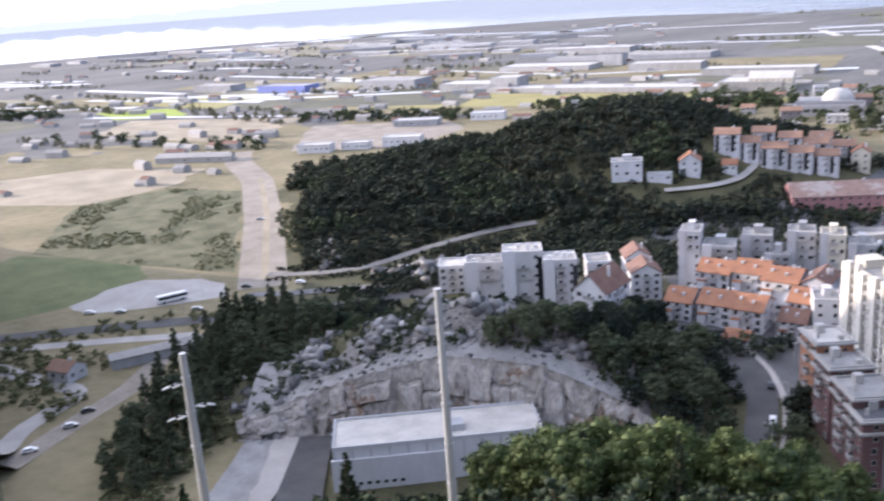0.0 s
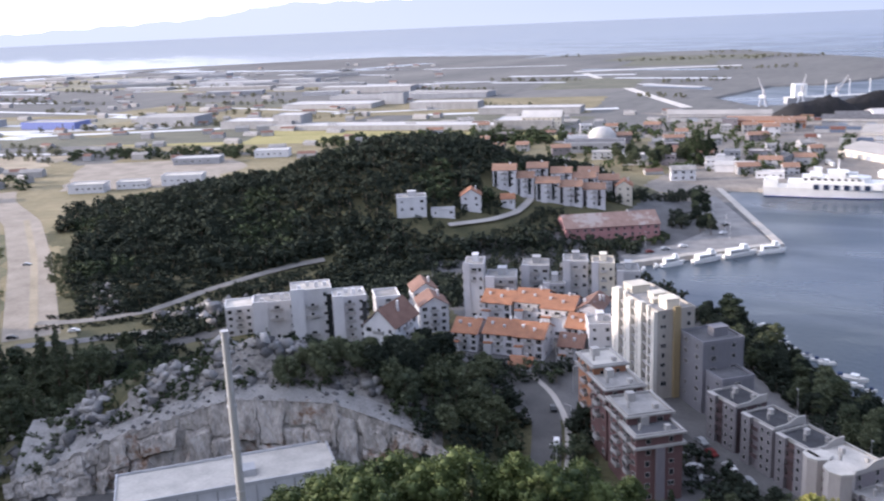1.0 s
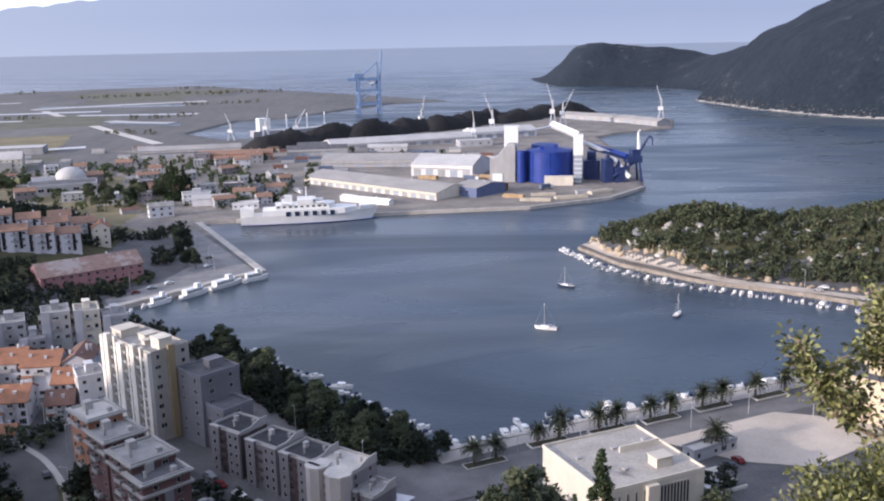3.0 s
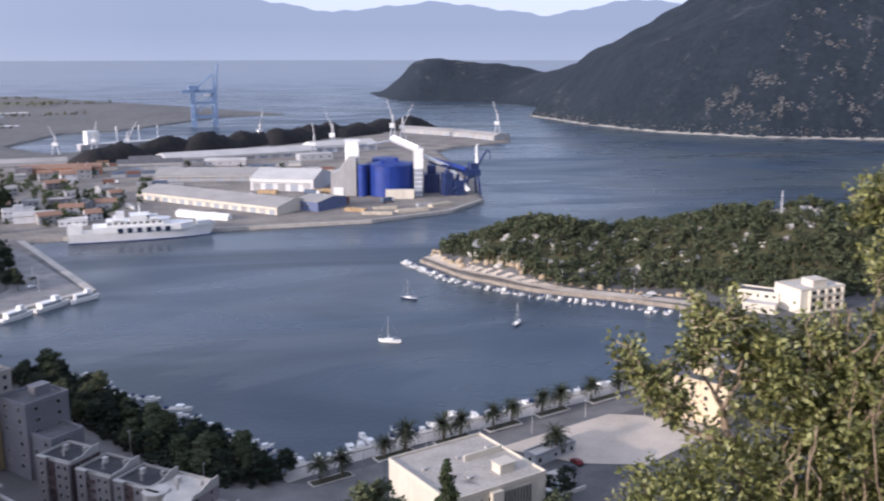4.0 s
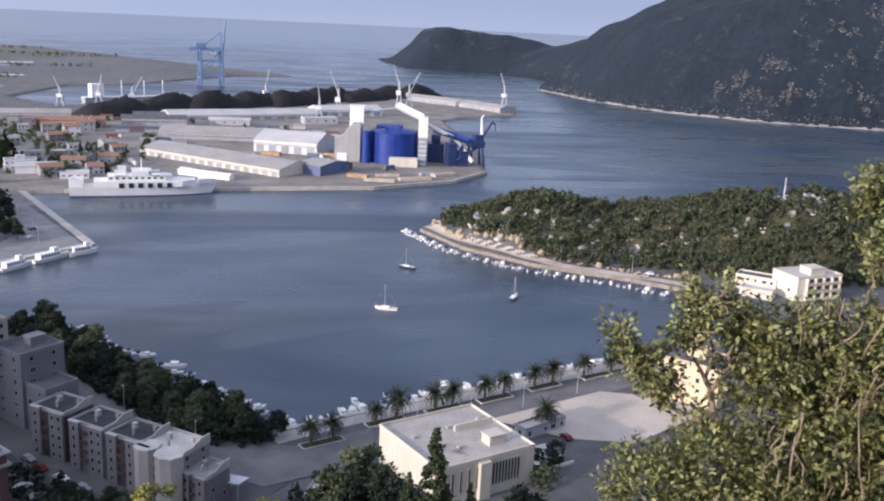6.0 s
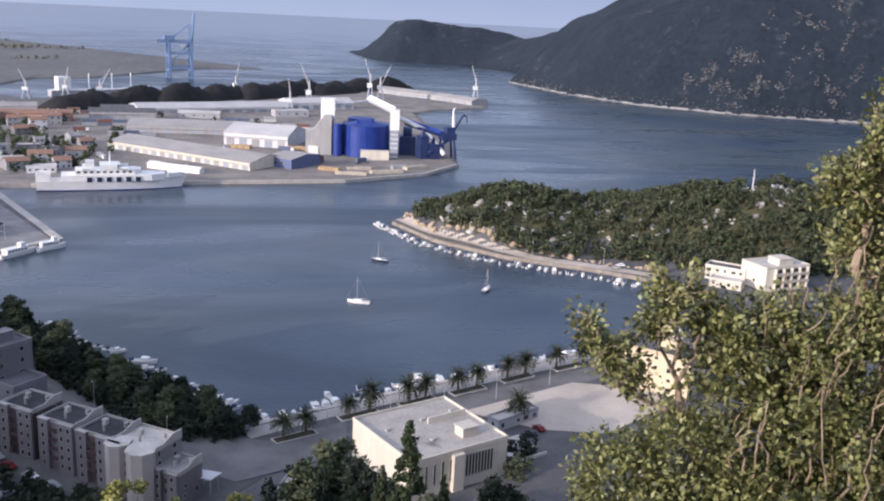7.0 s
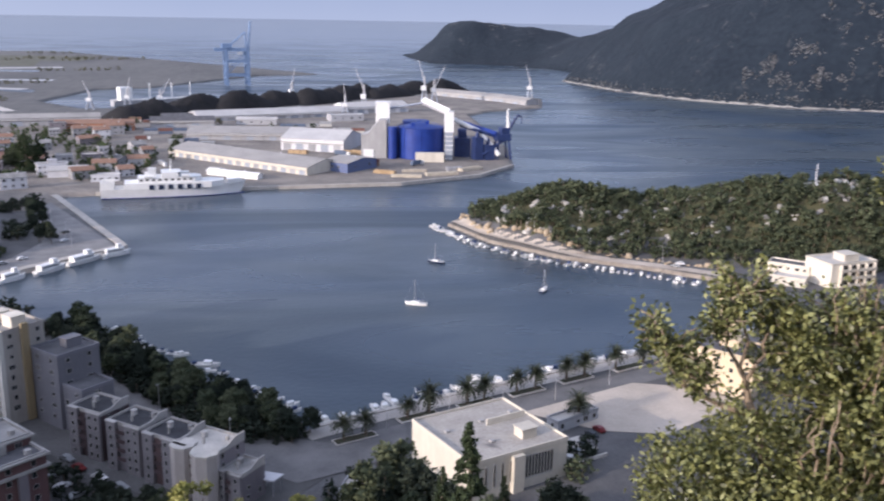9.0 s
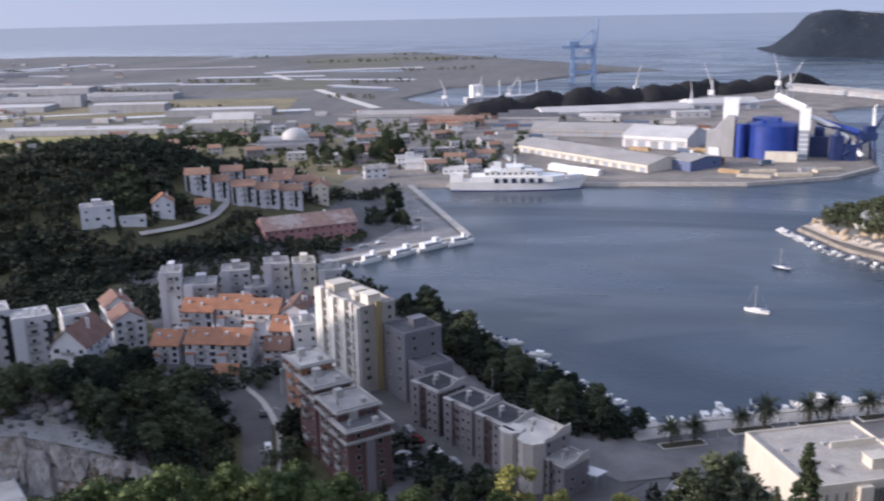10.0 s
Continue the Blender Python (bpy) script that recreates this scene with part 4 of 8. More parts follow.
for x, y, w, h, st, rm in ((-241, 237, 10, 10.5, "flat", R_PALE), (-221.5, 236, 16, 14, "flat", R_FLAT), (-203.5, 234.5, 13.5, 20, "flat", R_PALE), (-190, 238, 11, 17.5, "flat", R_PALE), (-169, 233, 11.5, 12.5, "gable", R_BROWN), (-184, 275, 9, 11, "gable", R_BROWN), (-172, 262, 10, 10, "gable", R_BROWN), (-196, 268, 9, 9, "flat", R_FLAT)):
    o = building("apartment_block", "white apartment block below the wooded hill", x, y, 43 if w != 11.5 else 6, w, 11 if w != 11.5 else 16, h, 6 if h > 15 else 4, W_WHITE, rm, st, cols=(3, 3, 3, 3), group="white blocks below the hill", along="y" if st == "gable" else "x", rise=5.5 if w > 11 else 3, balc=((0, 1), (1, 1)), hut=False)
    if st == "flat" and w > 10:
        # dark loggia slot and a higher white stair shaft break the front
        bm = bmesh.new()
        box(bm, w * 0.36, -5.75, -3, w * 0.5, -5.52, h - 1.5)
        part("loggia", bm, M_GLASS, o, "dark recessed loggia strip")
        bm = bmesh.new()
        box(bm, -w * 0.5 - 0.4, -6.3, -3, -w * 0.2, -5.55, h + 1.3)
        part("stair_shaft", bm, W_WHITE, o)
        for k in range(4):
            bm = bmesh.new()
            u = -w * 0.35 + k * w * 0.22
            box(bm, u, -2 + k % 2 * 2.5, h + 0.1, u + 1.3, -0.8 + k % 2 * 2.5, h + 1.2 + 0.5 * (k % 3))
            part("roof_box", bm, W_WHITE, o)
for x, y, w, h, wm in ((-166.5, 284, 7, 20.5, W_WHITE), (-157, 287, 11, 16, W_GREY), (-151, 303, 10, 18, W_GREY), (-142, 300, 8, 13, W_GREY), (-137, 308, 9, 20.5, W_GREY), (-126.5, 309, 8, 21, W_CREAM), (-118, 312, 8, 18.5, W_GREY)):
    o = building("apartment_block", "slim grey-white apartment block", x, y, 25, w, 11, h, 6, wm, R_FLAT, cols=(3, 3, 2, 3), group="slim blocks near the shore", balc=((0, 1), (3, 1)))
    bm = bmesh.new()
    box(bm, -w / 2 - 0.3, -6.1, -3, -w * 0.22, -5.52, h + 1.2)
    part("stair_shaft", bm, W_HOUSE, o)
building("long_house", "long rose house with a weathered tiled roof", -175, 434, 37, 48, 20, 6.0, 2, W_ROSE, R_WORN, "gable", cols=(12, 3, 12, 3), rise=5.0, base=4)
for x, y, w in ((-238, 442, 11), (-228, 447, 8), (-216, 450, 11), (-205, 455, 11), (-195, 463, 11), (-232, 470, 10), (-219, 474, 10), (-207, 478, 11), (-198, 492, 10), (-212, 496, 10)):
    o = building("terrace_house", "white harbour house with a red tiled roof", x, y, 24, w + 1.5, 11, 9.5, 3, W_HOUSE, R_TILE_OLD, "gable", cols=(3, 2, 3, 2), group="harbour houses", along="x", rise=2.6, balc=((0, 1),))
    for u in (-0.5, 0.2):
        bm = bmesh.new()
        box(bm, u * w, -5.6, 0.4, u * w + 1.5, -5.52, 9.0)
        part("loggia", bm, M_GLASS, o, "dark recessed loggia strip")
    bm = bmesh.new()
    box(bm, -w * 0.32, -6.6, -2, -w * 0.02, -5.52, 8.2), box(bm, -w * 0.34, -6.8, 8.2, 0, -5.52, 8.45)
    part("bay", bm, W_HOUSE, o)
building("terrace_house", "ochre house with an orange tiled gable", -187, 488, 20, 9, 12, 10, 3, W_CREAM, R_TILE, "gable", cols=(2, 2, 2, 2), along="y", rise=3)
building("house", "small house with an orange tiled gable", -240, 408, 30, 10.5, 10, 6.5, 2, W_WHITE, R_TILE, "gable", cols=(2, 2, 2, 2), along="y", rise=3.4)
building("house", "low house with an orange roof on the slope", -227, 424, 30, 7, 7, 4, 1, W_WHITE, R_TILE, "gable", cols=(2, 1, 2, 1))
building("house", "white flat-roofed house among the trees", -262, 385, 35, 15, 11, 7.5, 2, W_WHITE, R_FLAT, cols=(3, 2, 3, 2))
building("house", "low white garden house on the hillside", -247, 391, 35, 12, 5, 3, 1, W_WHITE, R_FLAT, cols=(3, 1, 3, 1), hut=False)


def civic_hall():
    ob = building("civic_hall", "cream flat-roofed civic hall with tall narrow windows", 42.2, 213, 24, 28.8, 28, 10, 2, W_CREAM, R_HALL, cols=(0, 6, 6, 0), win=(0.75, 3.1), base=2, hut=False)
    for k in range(9):
        for u in ((-12.6 + k * 2.4,) if k < 6 else ()) + (1.9 + k * 0.95,):
            part("window", WIN, None, ob, at=pose(u, -14.003, 5.6) @ Matrix.Diagonal((0.62, 1, 6.2, 1)))
    bm = bmesh.new()
    box(bm, 4, -9, 10.15, 8.5, -5.4, 12.6), box(bm, 3.7, -9.3, 12.6, 8.8, -5.1, 12.85)
    part("roof_house", bm, W_CREAM, ob)
    bm = bmesh.new()
    box(bm, 1, 2.2, 10.15, 13, 2.6, 11.8)
    part("screen_wall", bm, W_CREAM, ob)
    bm = bmesh.new()
    box(bm, -2.8, -15.2, -3, 0.4, -13.6, 9.7)
    part("entrance_bay", bm, W_CREAM, ob)
    bm = bmesh.new()
    box(bm, 15.5, -6, 1.6, 19.5, 4, 1.95)
    for u in (-5.4, -1, 3.4):
        box(bm, 18.9, u - 0.15, -2, 19.2, u + 0.15, 1.6)
    part("canopy", bm, M_PALE, ob, "pale concrete canopy")
    for u, v in ((-10, 4), (-3, -6), (-8, -5), (1, 5), (11, 6)):
        bm = bmesh.new()
        box(bm, u - 0.6, v - 0.6, 10.15, u + 0.6, v + 0.6, 10.6)
        part("skylight", bm, M_FRAME, ob)
    return ob


civic_hall()
building("pavilion", "low pale pavilion roof beside the square", 71, 236, 30, 16, 4.5, 2.8, 1, W_GREY, R_PALE, cols=(5, 1, 5, 1), base=2, hut=False)
building("pavilion", "low pale stepped roof in front of the hall", 12, 197, -20, 15, 7, 4, 1, W_GREY, R_PALE, cols=(4, 2, 4, 2), hut=True)


def hotel():
    ob = building("hotel", "white hotel with long balconies below the wooded peninsula", 229, 368, 13, 25, 16, 10.4, 3, W_CREAM, R_PALE, cols=(0, 2, 5, 0), base=2, hut=False)
    for f in range(3):
        for c in range(4):
            part("window", WIN2, None, ob, at=pose((c - 1.2) * 4.6, -8.003, f * 3.4 + 2.2) @ Matrix.Diagonal((4.2, 1, 1.9, 1)))
        part("balcony", BALC_WHITE, None, ob, at=pose(1.6, -8.0, f * 3.4 + 0.4) @ Matrix.Diagonal((19.5, 1.5, 1, 1)))
    for c in range(5):
        bm = bmesh.new()
        box(bm, (c - 1.7) * 4.6 - 0.2, -9.5, 0.4, (c - 1.7) * 4.6 + 0.2, -8.02, 10.3)
        part("pier", bm, W_CREAM, ob)
    bm = bmesh.new()
    box(bm, -3, -5, 10.5, 5, 2, 13.4), box(bm, -3.3, -5.3, 13.4, 5.3, 2.3, 13.7)
    part("roof_house", bm, W_CREAM, ob)
    return ob


BALC_WHITE = BALC.copy()
BALC_WHITE.materials[0] = W_CREAM
hotel()
building("hotel_wing", "low white terraced hotel wing with a dark roof", 211, 378, -40, 18, 9, 6, 2, W_CREAM, R_DARK, cols=(5, 2, 5, 2), base=2, hut=False)
building("hotel_wing", "white terrace block below the hotel", 205, 366, -40, 14, 8, 3.5, 1, W_CREAM, R_PALE, cols=(4, 2, 4, 2), base=2, hut=False)
# cream render with the warmth of sunlight put into its colour
W_SUNNY = wall_paint("sunlit_cream_render", (0.66, 0.54, 0.37))
building("town_house", "cream waterfront house with sunlit facade", 127, 259, -46, 22, 15, 13, 4, W_SUNNY, R_DARK, cols=(5, 4, 5, 4), base=2)
building("town_house", "slim cream corner tower of the waterfront house", 131, 268, -46, 6, 6, 27, 8, W_SUNNY, R_PALE, cols=(1, 1, 1, 1), base=2, hut=False)


def quarry_hall():
    ob = building("warehouse", "long white hall with a rimmed roof below the quarry", -151.5, 139.5, 49, 50, 15.5, 10, 1, W_WHITE, R_PALE, cols=(0, 0, 0, 0), base=3, hut=False)
    bm = bmesh.new()
    box(bm, -25.5, -8.5, -3, 3, -7.6, 7.5)
    part("front_wing", bm, W_WHITE, ob)
    bm = bmesh.new()
    box(bm, 2.5, -4, 10.15, 6.5, 0, 11.8)
    part("roof_house", bm, W_GREY, ob)
    for k in range(7):
        part("window", WIN, None, ob, at=pose(-21 + k * 2.0, -8.504, 1.2) @ Matrix.Diagonal((1.1, 1, 0.9, 1)))
    for k in range(5):
        part("window", WIN2, None, ob, at=pose(6 + k * 4.0, -7.754, 4.5) @ Matrix.Diagonal((2.2, 1, 0.8, 1)))
    for k in range(12):
        bm = bmesh.new()
        box(bm, -24.9 + k * 4.4, -7.9, -2, -24.6 + k * 4.4, -7.75, 9.8)
        part("rib", bm, W_GREY, ob)


quarry_hall()
building("farmhouse", "small rust-roofed house by the track", -290, 106, 20, 9, 8, 4, 1, W_WHITE, R_TILE_OLD, "gable", cols=(2, 2, 2, 2))
building("shed", "long grey roadside shed", -281, 133, 72, 30, 6, 3.5, 1, W_GREY, R_GREYSHEET, "gable", cols=(0, 0, 0, 0), rise=1.2)

# ================= houses and sheds of the plain =================
rng = random.Random(5)
for x, y, w, d, h, wm, rm, st in (
        (-640, 360, 60, 16, 4, W_FAR, R_GREYSHEET, "gable"), (-575, 428, 26, 14, 6, W_WHITE, R_PALE, "flat"), (-555, 452, 22, 12, 5, W_WHITE, R_PALE, "flat"), (-530, 478, 30, 14, 7, W_WHITE, R_PALE, "flat"), (-600, 560, 40, 18, 5, W_GREY, R_SHEET, "flat"),
        (-560, 610, 30, 16, 6, W_WHITE, R_SHEET, "flat")):
    building("shed", "pale low commercial shed on the plain", x, y, 32, w, d, h, 1, wm, rm, st, cols=(6, 2, 6, 2), group="roadside sheds", base=1.9, hut=False)
SHEDS = ((-875, 785, 80, 40, 11, 1), (-735, 790, 90, 40, 8, 0), (-700, 800, 34, 30, 14, 0), (-560, 815, 300, 34, 4.5, 0), (-430, 850, 60, 40, 9, 0), (-1015, 720, 80, 30, 8, 2),
         (-1150, 700, 70, 30, 8, 1), (-625, 1010, 90, 30, 9, 0), (-740, 1060, 34, 24, 15, 3), (-800, 1000, 130, 50, 6, 0), (-490, 980, 120, 34, 7, 0), (-910, 1230, 160, 40, 9, 0))
for x, y, w, d, h, k in SHEDS:
    building("shed", "pale industrial shed with a flat sheet roof", x, y, 14, w, d, h, 1, (W_FAR, W_GREY, plain("blue_cladding", (0.16, 0.2, 0.45)), W_GREY)[k], (R_SHEET, R_GREYSHEET, R_GREYSHEET, R_DARK)[k], cols=(0, 0, 0, 0), base=1.9, hut=False, group="industrial sheds")
for i in range(46):
    u = i / 45
    x, y = -2450 + 1650 * u + rng.uniform(-140, 140), 1050 + 620 * u * (1 - u) * 2.2 + rng.uniform(-160, 260)
    building("greenhouse", "long pale greenhouse roof on the far plain", x, y, rng.uniform(5, 40), rng.uniform(40, 170), rng.uniform(14, 34), rng.uniform(4, 7), 1, rng.choice((W_FAR, W_GREY, W_GREY)), rng.choice((R_SHEET, R_SHEET, R_SHEET, R_FLAT)), "flat", cols=(0, 0, 0, 0), base=1.9, hut=False, group="far greenhouses and sheds")


def town_quarter(n, x0, x1, y0, y1, group, hmin, hmax, seed, yaw=20):
    r = random.Random(seed)
    placed = []
    for _ in range(n * 12):
        if len(placed) >= n:
            break
        x, y = r.uniform(x0, x1), r.uniform(y0, y1)
        if any((x - a) ** 2 + (y - b) ** 2 < 21**2 for a, b in placed) or signed(np.array([x]), np.array([y]), MAIN)[0] < 12 or ridge(np.array([x]), np.array([y]), WOOD_RIDGE, 128)[0] > 6:
            continue
        placed.append((x, y))
        st = r.choice(("gable", "gable", "flat"))
        building("house", "small pale house with a %s roof in the old quarter" % ("tiled" if st == "gable" else "flat"), x, y, yaw + r.uniform(-12, 12), r.uniform(9, 17), r.uniform(8, 12), r.uniform(hmin, hmax), 2, r.choice((W_WHITE, W_LILAC, W_GREY)),
                 r.choice((R_TILE_OLD, R_TILE_OLD, R_TILE_OLD, R_FLAT)) if st == "gable" else r.choice((R_PALE, R_FLAT)), st, cols=(3, 2, 0, 2), group=group, hut=False, win=(1.4, 1.5))


town_quarter(26, -330, -175, 600, 900, "old quarter by the port", 5, 9, 3)
town_quarter(14, -520, -330, 620, 860, "houses at the edge of the plain", 5, 9, 4)
town_quarter(8, -175, -120, 640, 760, "quayside houses", 4, 7, 6)
building("house", "grey flat-roofed office house by the quay", -181, 660, 20, 20, 10, 7, 2, W_WHITE, R_FLAT, cols=(6, 2, 6, 2))


def domed_hall():
    ob = building("sports_hall", "wide flat hall with a pale dome behind it", -300, 715, 22, 50, 26, 8, 1, W_GREY, R_DARK, cols=(8, 3, 8, 3), win=(3, 3), hut=False)
    bm = bmesh.new()
    bmesh.ops.create_uvsphere(bm, u_segments=24, v_segments=12, radius=12)
    bmesh.ops.delete(bm, geom=[v for v in bm.verts if v.co.z < -0.1], context="VERTS")
    for v in bm.verts:
        v.co = Vector((v.co.x + 6, v.co.y + 30, v.co.z * 0.7 + 8))
    part("dome", bm, R_SHEET, ob, "pale shallow dome")
    bm = bmesh.new()
    tube(bm, (6, 30, -3), (6, 30, 8.2), 12.2, 12.2, 24)
    part("drum", bm, W_WHITE, ob)


domed_hall()
building("town_hall", "pale yellow hall with a raised centre", -410, 845, 15, 40, 16, 12, 3, W_CREAM, R_SHEET, "gable", cols=(8, 3, 8, 3), rise=6)

# ================= port =================
M_BLUE = mat("cobalt_paint", (0.011, 0.028, 0.17), (0.02, 0.05, 0.26), 8, 0.45, 0.05, fine=1)
M_WHITEPAINT = mat("white_paint", (0.68, 0.68, 0.66), (0.8, 0.8, 0.78), 6, 0.45, 0.05, fine=1)
M_LATTICE = plain("steel_grey", (0.3, 0.33, 0.38), 0.5)
M_CRANEBLUE = plain("crane_blue", (0.14, 0.21, 0.34), 0.6)
M_COAL = mat("coal", (0.008, 0.008, 0.009), (0.022, 0.021, 0.022), 8, 0.95, 0.8, fine=1.5)


def warehouse(label, x, y, yaw, w, d, h, rise, wall, roof, along="x", bays=8, doors=0):
    ob = building("warehouse", label, x, y, yaw, w, d, h, 1, wall, roof, "gable", cols=(0, 0, 0, 0), rise=rise, along=along, base=1.8)
    for k in range(bays):
        bm = bmesh.new()
        u = (k + 0.5) / bays * w - w / 2
        box(bm, u - w / bays * 0.3, -d / 2 - 0.15, 0.1, u + w / bays * 0.3, -d / 2 - 0.02, h * 0.62)
        part("door", bm, M_LATTICE if k % 2 else W_GREY, ob, "dark sliding door")
    bm = bmesh.new()
    box(bm, -w / 2, -d / 2 - 1.6, h * 0.72, w / 2, -d / 2 - 0.05, h * 0.72 + 0.25)
    part("awning", bm, R_PALE, ob)
    return ob


warehouse("large pale warehouse with a low pitched roof", 4, 785, -20, 54, 48, 10, 6, W_WHITE, R_WAREHOUSE, "x", 5)
warehouse("long grey quayside warehouse with loading doors", -48, 709, -41, 142, 40, 5.5, 4, W_CREAM, R_GREYSHEET, "x", 16)
warehouse("long low warehouse with a grey sheet roof", -62, 850, -5, 100, 40, 6, 4, W_GREY, R_GREYSHEET, "x", 10)
warehouse("wide pale transit shed beside the coal", -50, 1015, 22, 165, 40, 5.5, 4, W_WHITE, R_SHEET, "x", 12)
warehouse("pale gabled transit shed beside the coal", 62, 1070, 22, 80, 30, 8, 4, W_WHITE, R_SHEET, "x", 6)
warehouse("long grey pier shed", 208, 1255, -50, 120, 22, 6, 3, W_GREY, R_GREYSHEET, "x", 8)
warehouse("pale pier shed by the end berth", 255, 1190, -62, 70, 20, 6, 3, W_GREY, R_GREYSHEET, "x", 5)
warehouse("rust-roofed brick railway shed", -205, 900, 8, 70, 20, 7, 3, W_BROWN, R_TILE_OLD, "x", 6)
warehouse("dark low railway shed", -130, 930, 8, 60, 18, 7, 3, W_GREY, R_DARK, "x", 5)
warehouse("long grey customs warehouse shed", -260, 940, 12, 100, 22, 8, 3, W_GREY, R_GREYSHEET, "x", 6)
building("tarpaulin_stack", "long low stack under a white cover", -57, 645, -31, 42, 6, 3, 1, M_WHITEPAINT, M_WHITEPAINT, "gable", cols=(0, 0, 0, 0), rise=1.2, base=1.9, category="stack")


def container(x, y, yaw, level, paint, L=12.2):
    """A shipping container with its door end."""
    ob = thing("container", x, y, 1.95 + level * 2.62, yaw, "%s steel shipping container on the port yard" % paint[0], "container", "port containers")
    bm = bmesh.new()
    box(bm, -L / 2, -1.22, 0, L / 2 - 0.1, 1.22, 2.59)
    part("body", bm, paint[1], ob)
    bm = bmesh.new()
    box(bm, L / 2 - 0.09, -1.0, 0.2, L / 2 + 0.02, 1.0, 2.4)
    part("door", bm, paint[1], ob)


BOXES = [("rust red", plain("box_red", (0.16, 0.08, 0.065), 0.7)), ("blue", plain("box_blue", (0.1, 0.13, 0.19), 0.7)), ("white", plain("box_white", (0.46, 0.45, 0.42), 0.7)), ("brown", plain("box_brown", (0.2, 0.12, 0.08), 0.6)), ("grey", plain("box_grey", (0.3, 0.31, 0.32), 0.6))]
r7 = random.Random(71)
for cx, cy, yaw, nx, ny in ((-118, 800, 8, 3, 2), (-150, 870, 10, 3, 2), (40, 690, -10, 1, 1), (-30, 930, 0, 4, 1), (-180, 960, 8, 4, 2), (0, 880, -5, 4, 1)):
    for i in range(nx):
        for j in range(ny):
            for lev in range(r7.choice((1, 1, 2, 2))):
                a = radians(yaw)
                u, v = i * 12.9, j * 3.2
                container(cx + u * math.cos(a) - v * math.sin(a), cy + u * math.sin(a) + v * math.cos(a), yaw, lev, r7.choice(BOXES))


def timber_stack(x, y, yaw, w, d, h, material, label):
    ob = thing("timber_stack", x, y, 1.95, yaw, label, "stack", "stacks on the port yard")
    for k in range(3):
        bm = bmesh.new()
        for j in range(4):
            box(bm, -w / 2 + k * w / 3, -d / 2 + j * d / 4, -0.1, -w / 2 + (k + 1) * w / 3 - 0.4, -d / 2 + (j + 1) * d / 4 - 0.15, h * r7.uniform(0.75, 1.0))
        part("pack", bm, material, ob)


M_BOARD = mat("bleached_boards", (0.36, 0.32, 0.25), (0.56, 0.5, 0.4), 3, 0.9, 0.3)
M_TIMBER = mat("sawn_timber", (0.3, 0.21, 0.12), (0.46, 0.34, 0.2), 3, 0.9, 0.3)
for x, y, yaw, w, d, h, k in ((-15, 752, -20, 16, 6, 3, 0), (30, 748, -20, 18, 7, 3.4, 0), (-80, 772, -10, 20, 8, 3, 1), (-108, 742, -30, 14, 6, 3, 1), (48, 655, -25, 16, 5, 2.6, 0), (62, 640, -10, 22, 5, 2.0, 2), (88, 648, 14, 24, 6, 2.2, 2), (112, 668, 30, 20, 6, 2.4, 2), (70, 662, 4, 18, 4, 1.8, 2), (100, 668, 15, 12, 5, 2.6, 1), (-88, 905, 0, 22, 8, 3.4, 1), (40, 850, -15, 18, 8, 3.2, 0), (-140, 760, 5, 16, 6, 3, 0), (70, 790, 0, 14, 6, 3, 1)):
    timber_stack(x, y, yaw, w, d, h, (M_TIMBER, W_GREY, M_BOARD)[k], "%s stacked on the port yard" % ("sawn timber packs", "grey wrapped cargo packs", "low pale board packs")[k])


def truck(x, y, yaw, paint):
    ob = thing("truck", x, y, 1.95, yaw, "%s lorry with a box trailer in the port" % paint[0], "truck", "port lorries")
    bm = bmesh.new()
    box(bm, -6.5, -1.25, 1.0, 3.2, 1.25, 3.9)
    part("trailer", bm, paint[1], ob)
    bm = bmesh.new()
    prism(bm, [(3.6, -1.2), (5.8, -1.2), (6.1, -0.8), (6.1, 0.8), (5.8, 1.2), (3.6, 1.2)], 0.6, 3.2)
    part("cab", bm, M_WHITEPAINT, ob)
    bm = bmesh.new()
    box(bm, 6.0, -1.0, 1.9, 6.14, 1.0, 2.8)
    part("windscreen", bm, M_LATTICE, ob)
    for u in (-5.4, -4.2, 4.6):
        for v in (-1.1, 1.1):
            bm = bmesh.new()
            tube(bm, (u, v - 0.15, 0.5), (u, v + 0.15, 0.5), 0.5, 0.5, 12)
            part("wheel", bm, M_COAL, ob)


for x, y, yaw, k in ((-70, 660, -30, 2), (75, 690, 40, 1), (-112, 690, -60, 4), (-130, 720, 80, 2), (-96, 640, 20, 2), (20, 740, -20, 1), (-150, 830, 10, 0)):
    truck(x, y, yaw, BOXES[k])
for x, y, yaw, w, d, h, wm, rm, st, lab in ((24, 676, -41, 22, 34, 7, plain("slate_blue_cladding", (0.1, 0.13, 0.24), 0.6), R_GREYSHEET, "gable", "slate blue gabled end shed of the quay warehouse"), (-150, 700, -30, 24, 12, 5, W_GREY, R_DARK, "gable", "dark low port office shed"),
                                           (-128, 985, 10, 60, 14, 5, W_BROWN, R_DARK, "gable", "dark railway shed by the coal"), (-60, 950, 0, 40, 12, 5, W_GREY, R_SHEET, "gable", "small pale transit shed"), (30, 985, 15, 36, 16, 6, W_GREY, R_SHEET, "flat", "grey conveyor transfer shed"),
                                           (-168, 650, 12, 26, 11, 5, W_WHITE, R_SHEET, "gable", "white quayside customs shed"), (-140, 632, 12, 18, 9, 4, W_WHITE, R_PALE, "flat", "white ticket office by the ferry berth")):
    building("shed", lab, x, y, yaw, w, d, h, 1, wm, rm, st, cols=(4, 2, 4, 2), base=1.85, hut=False, group="", win=(1.6, 1.4))


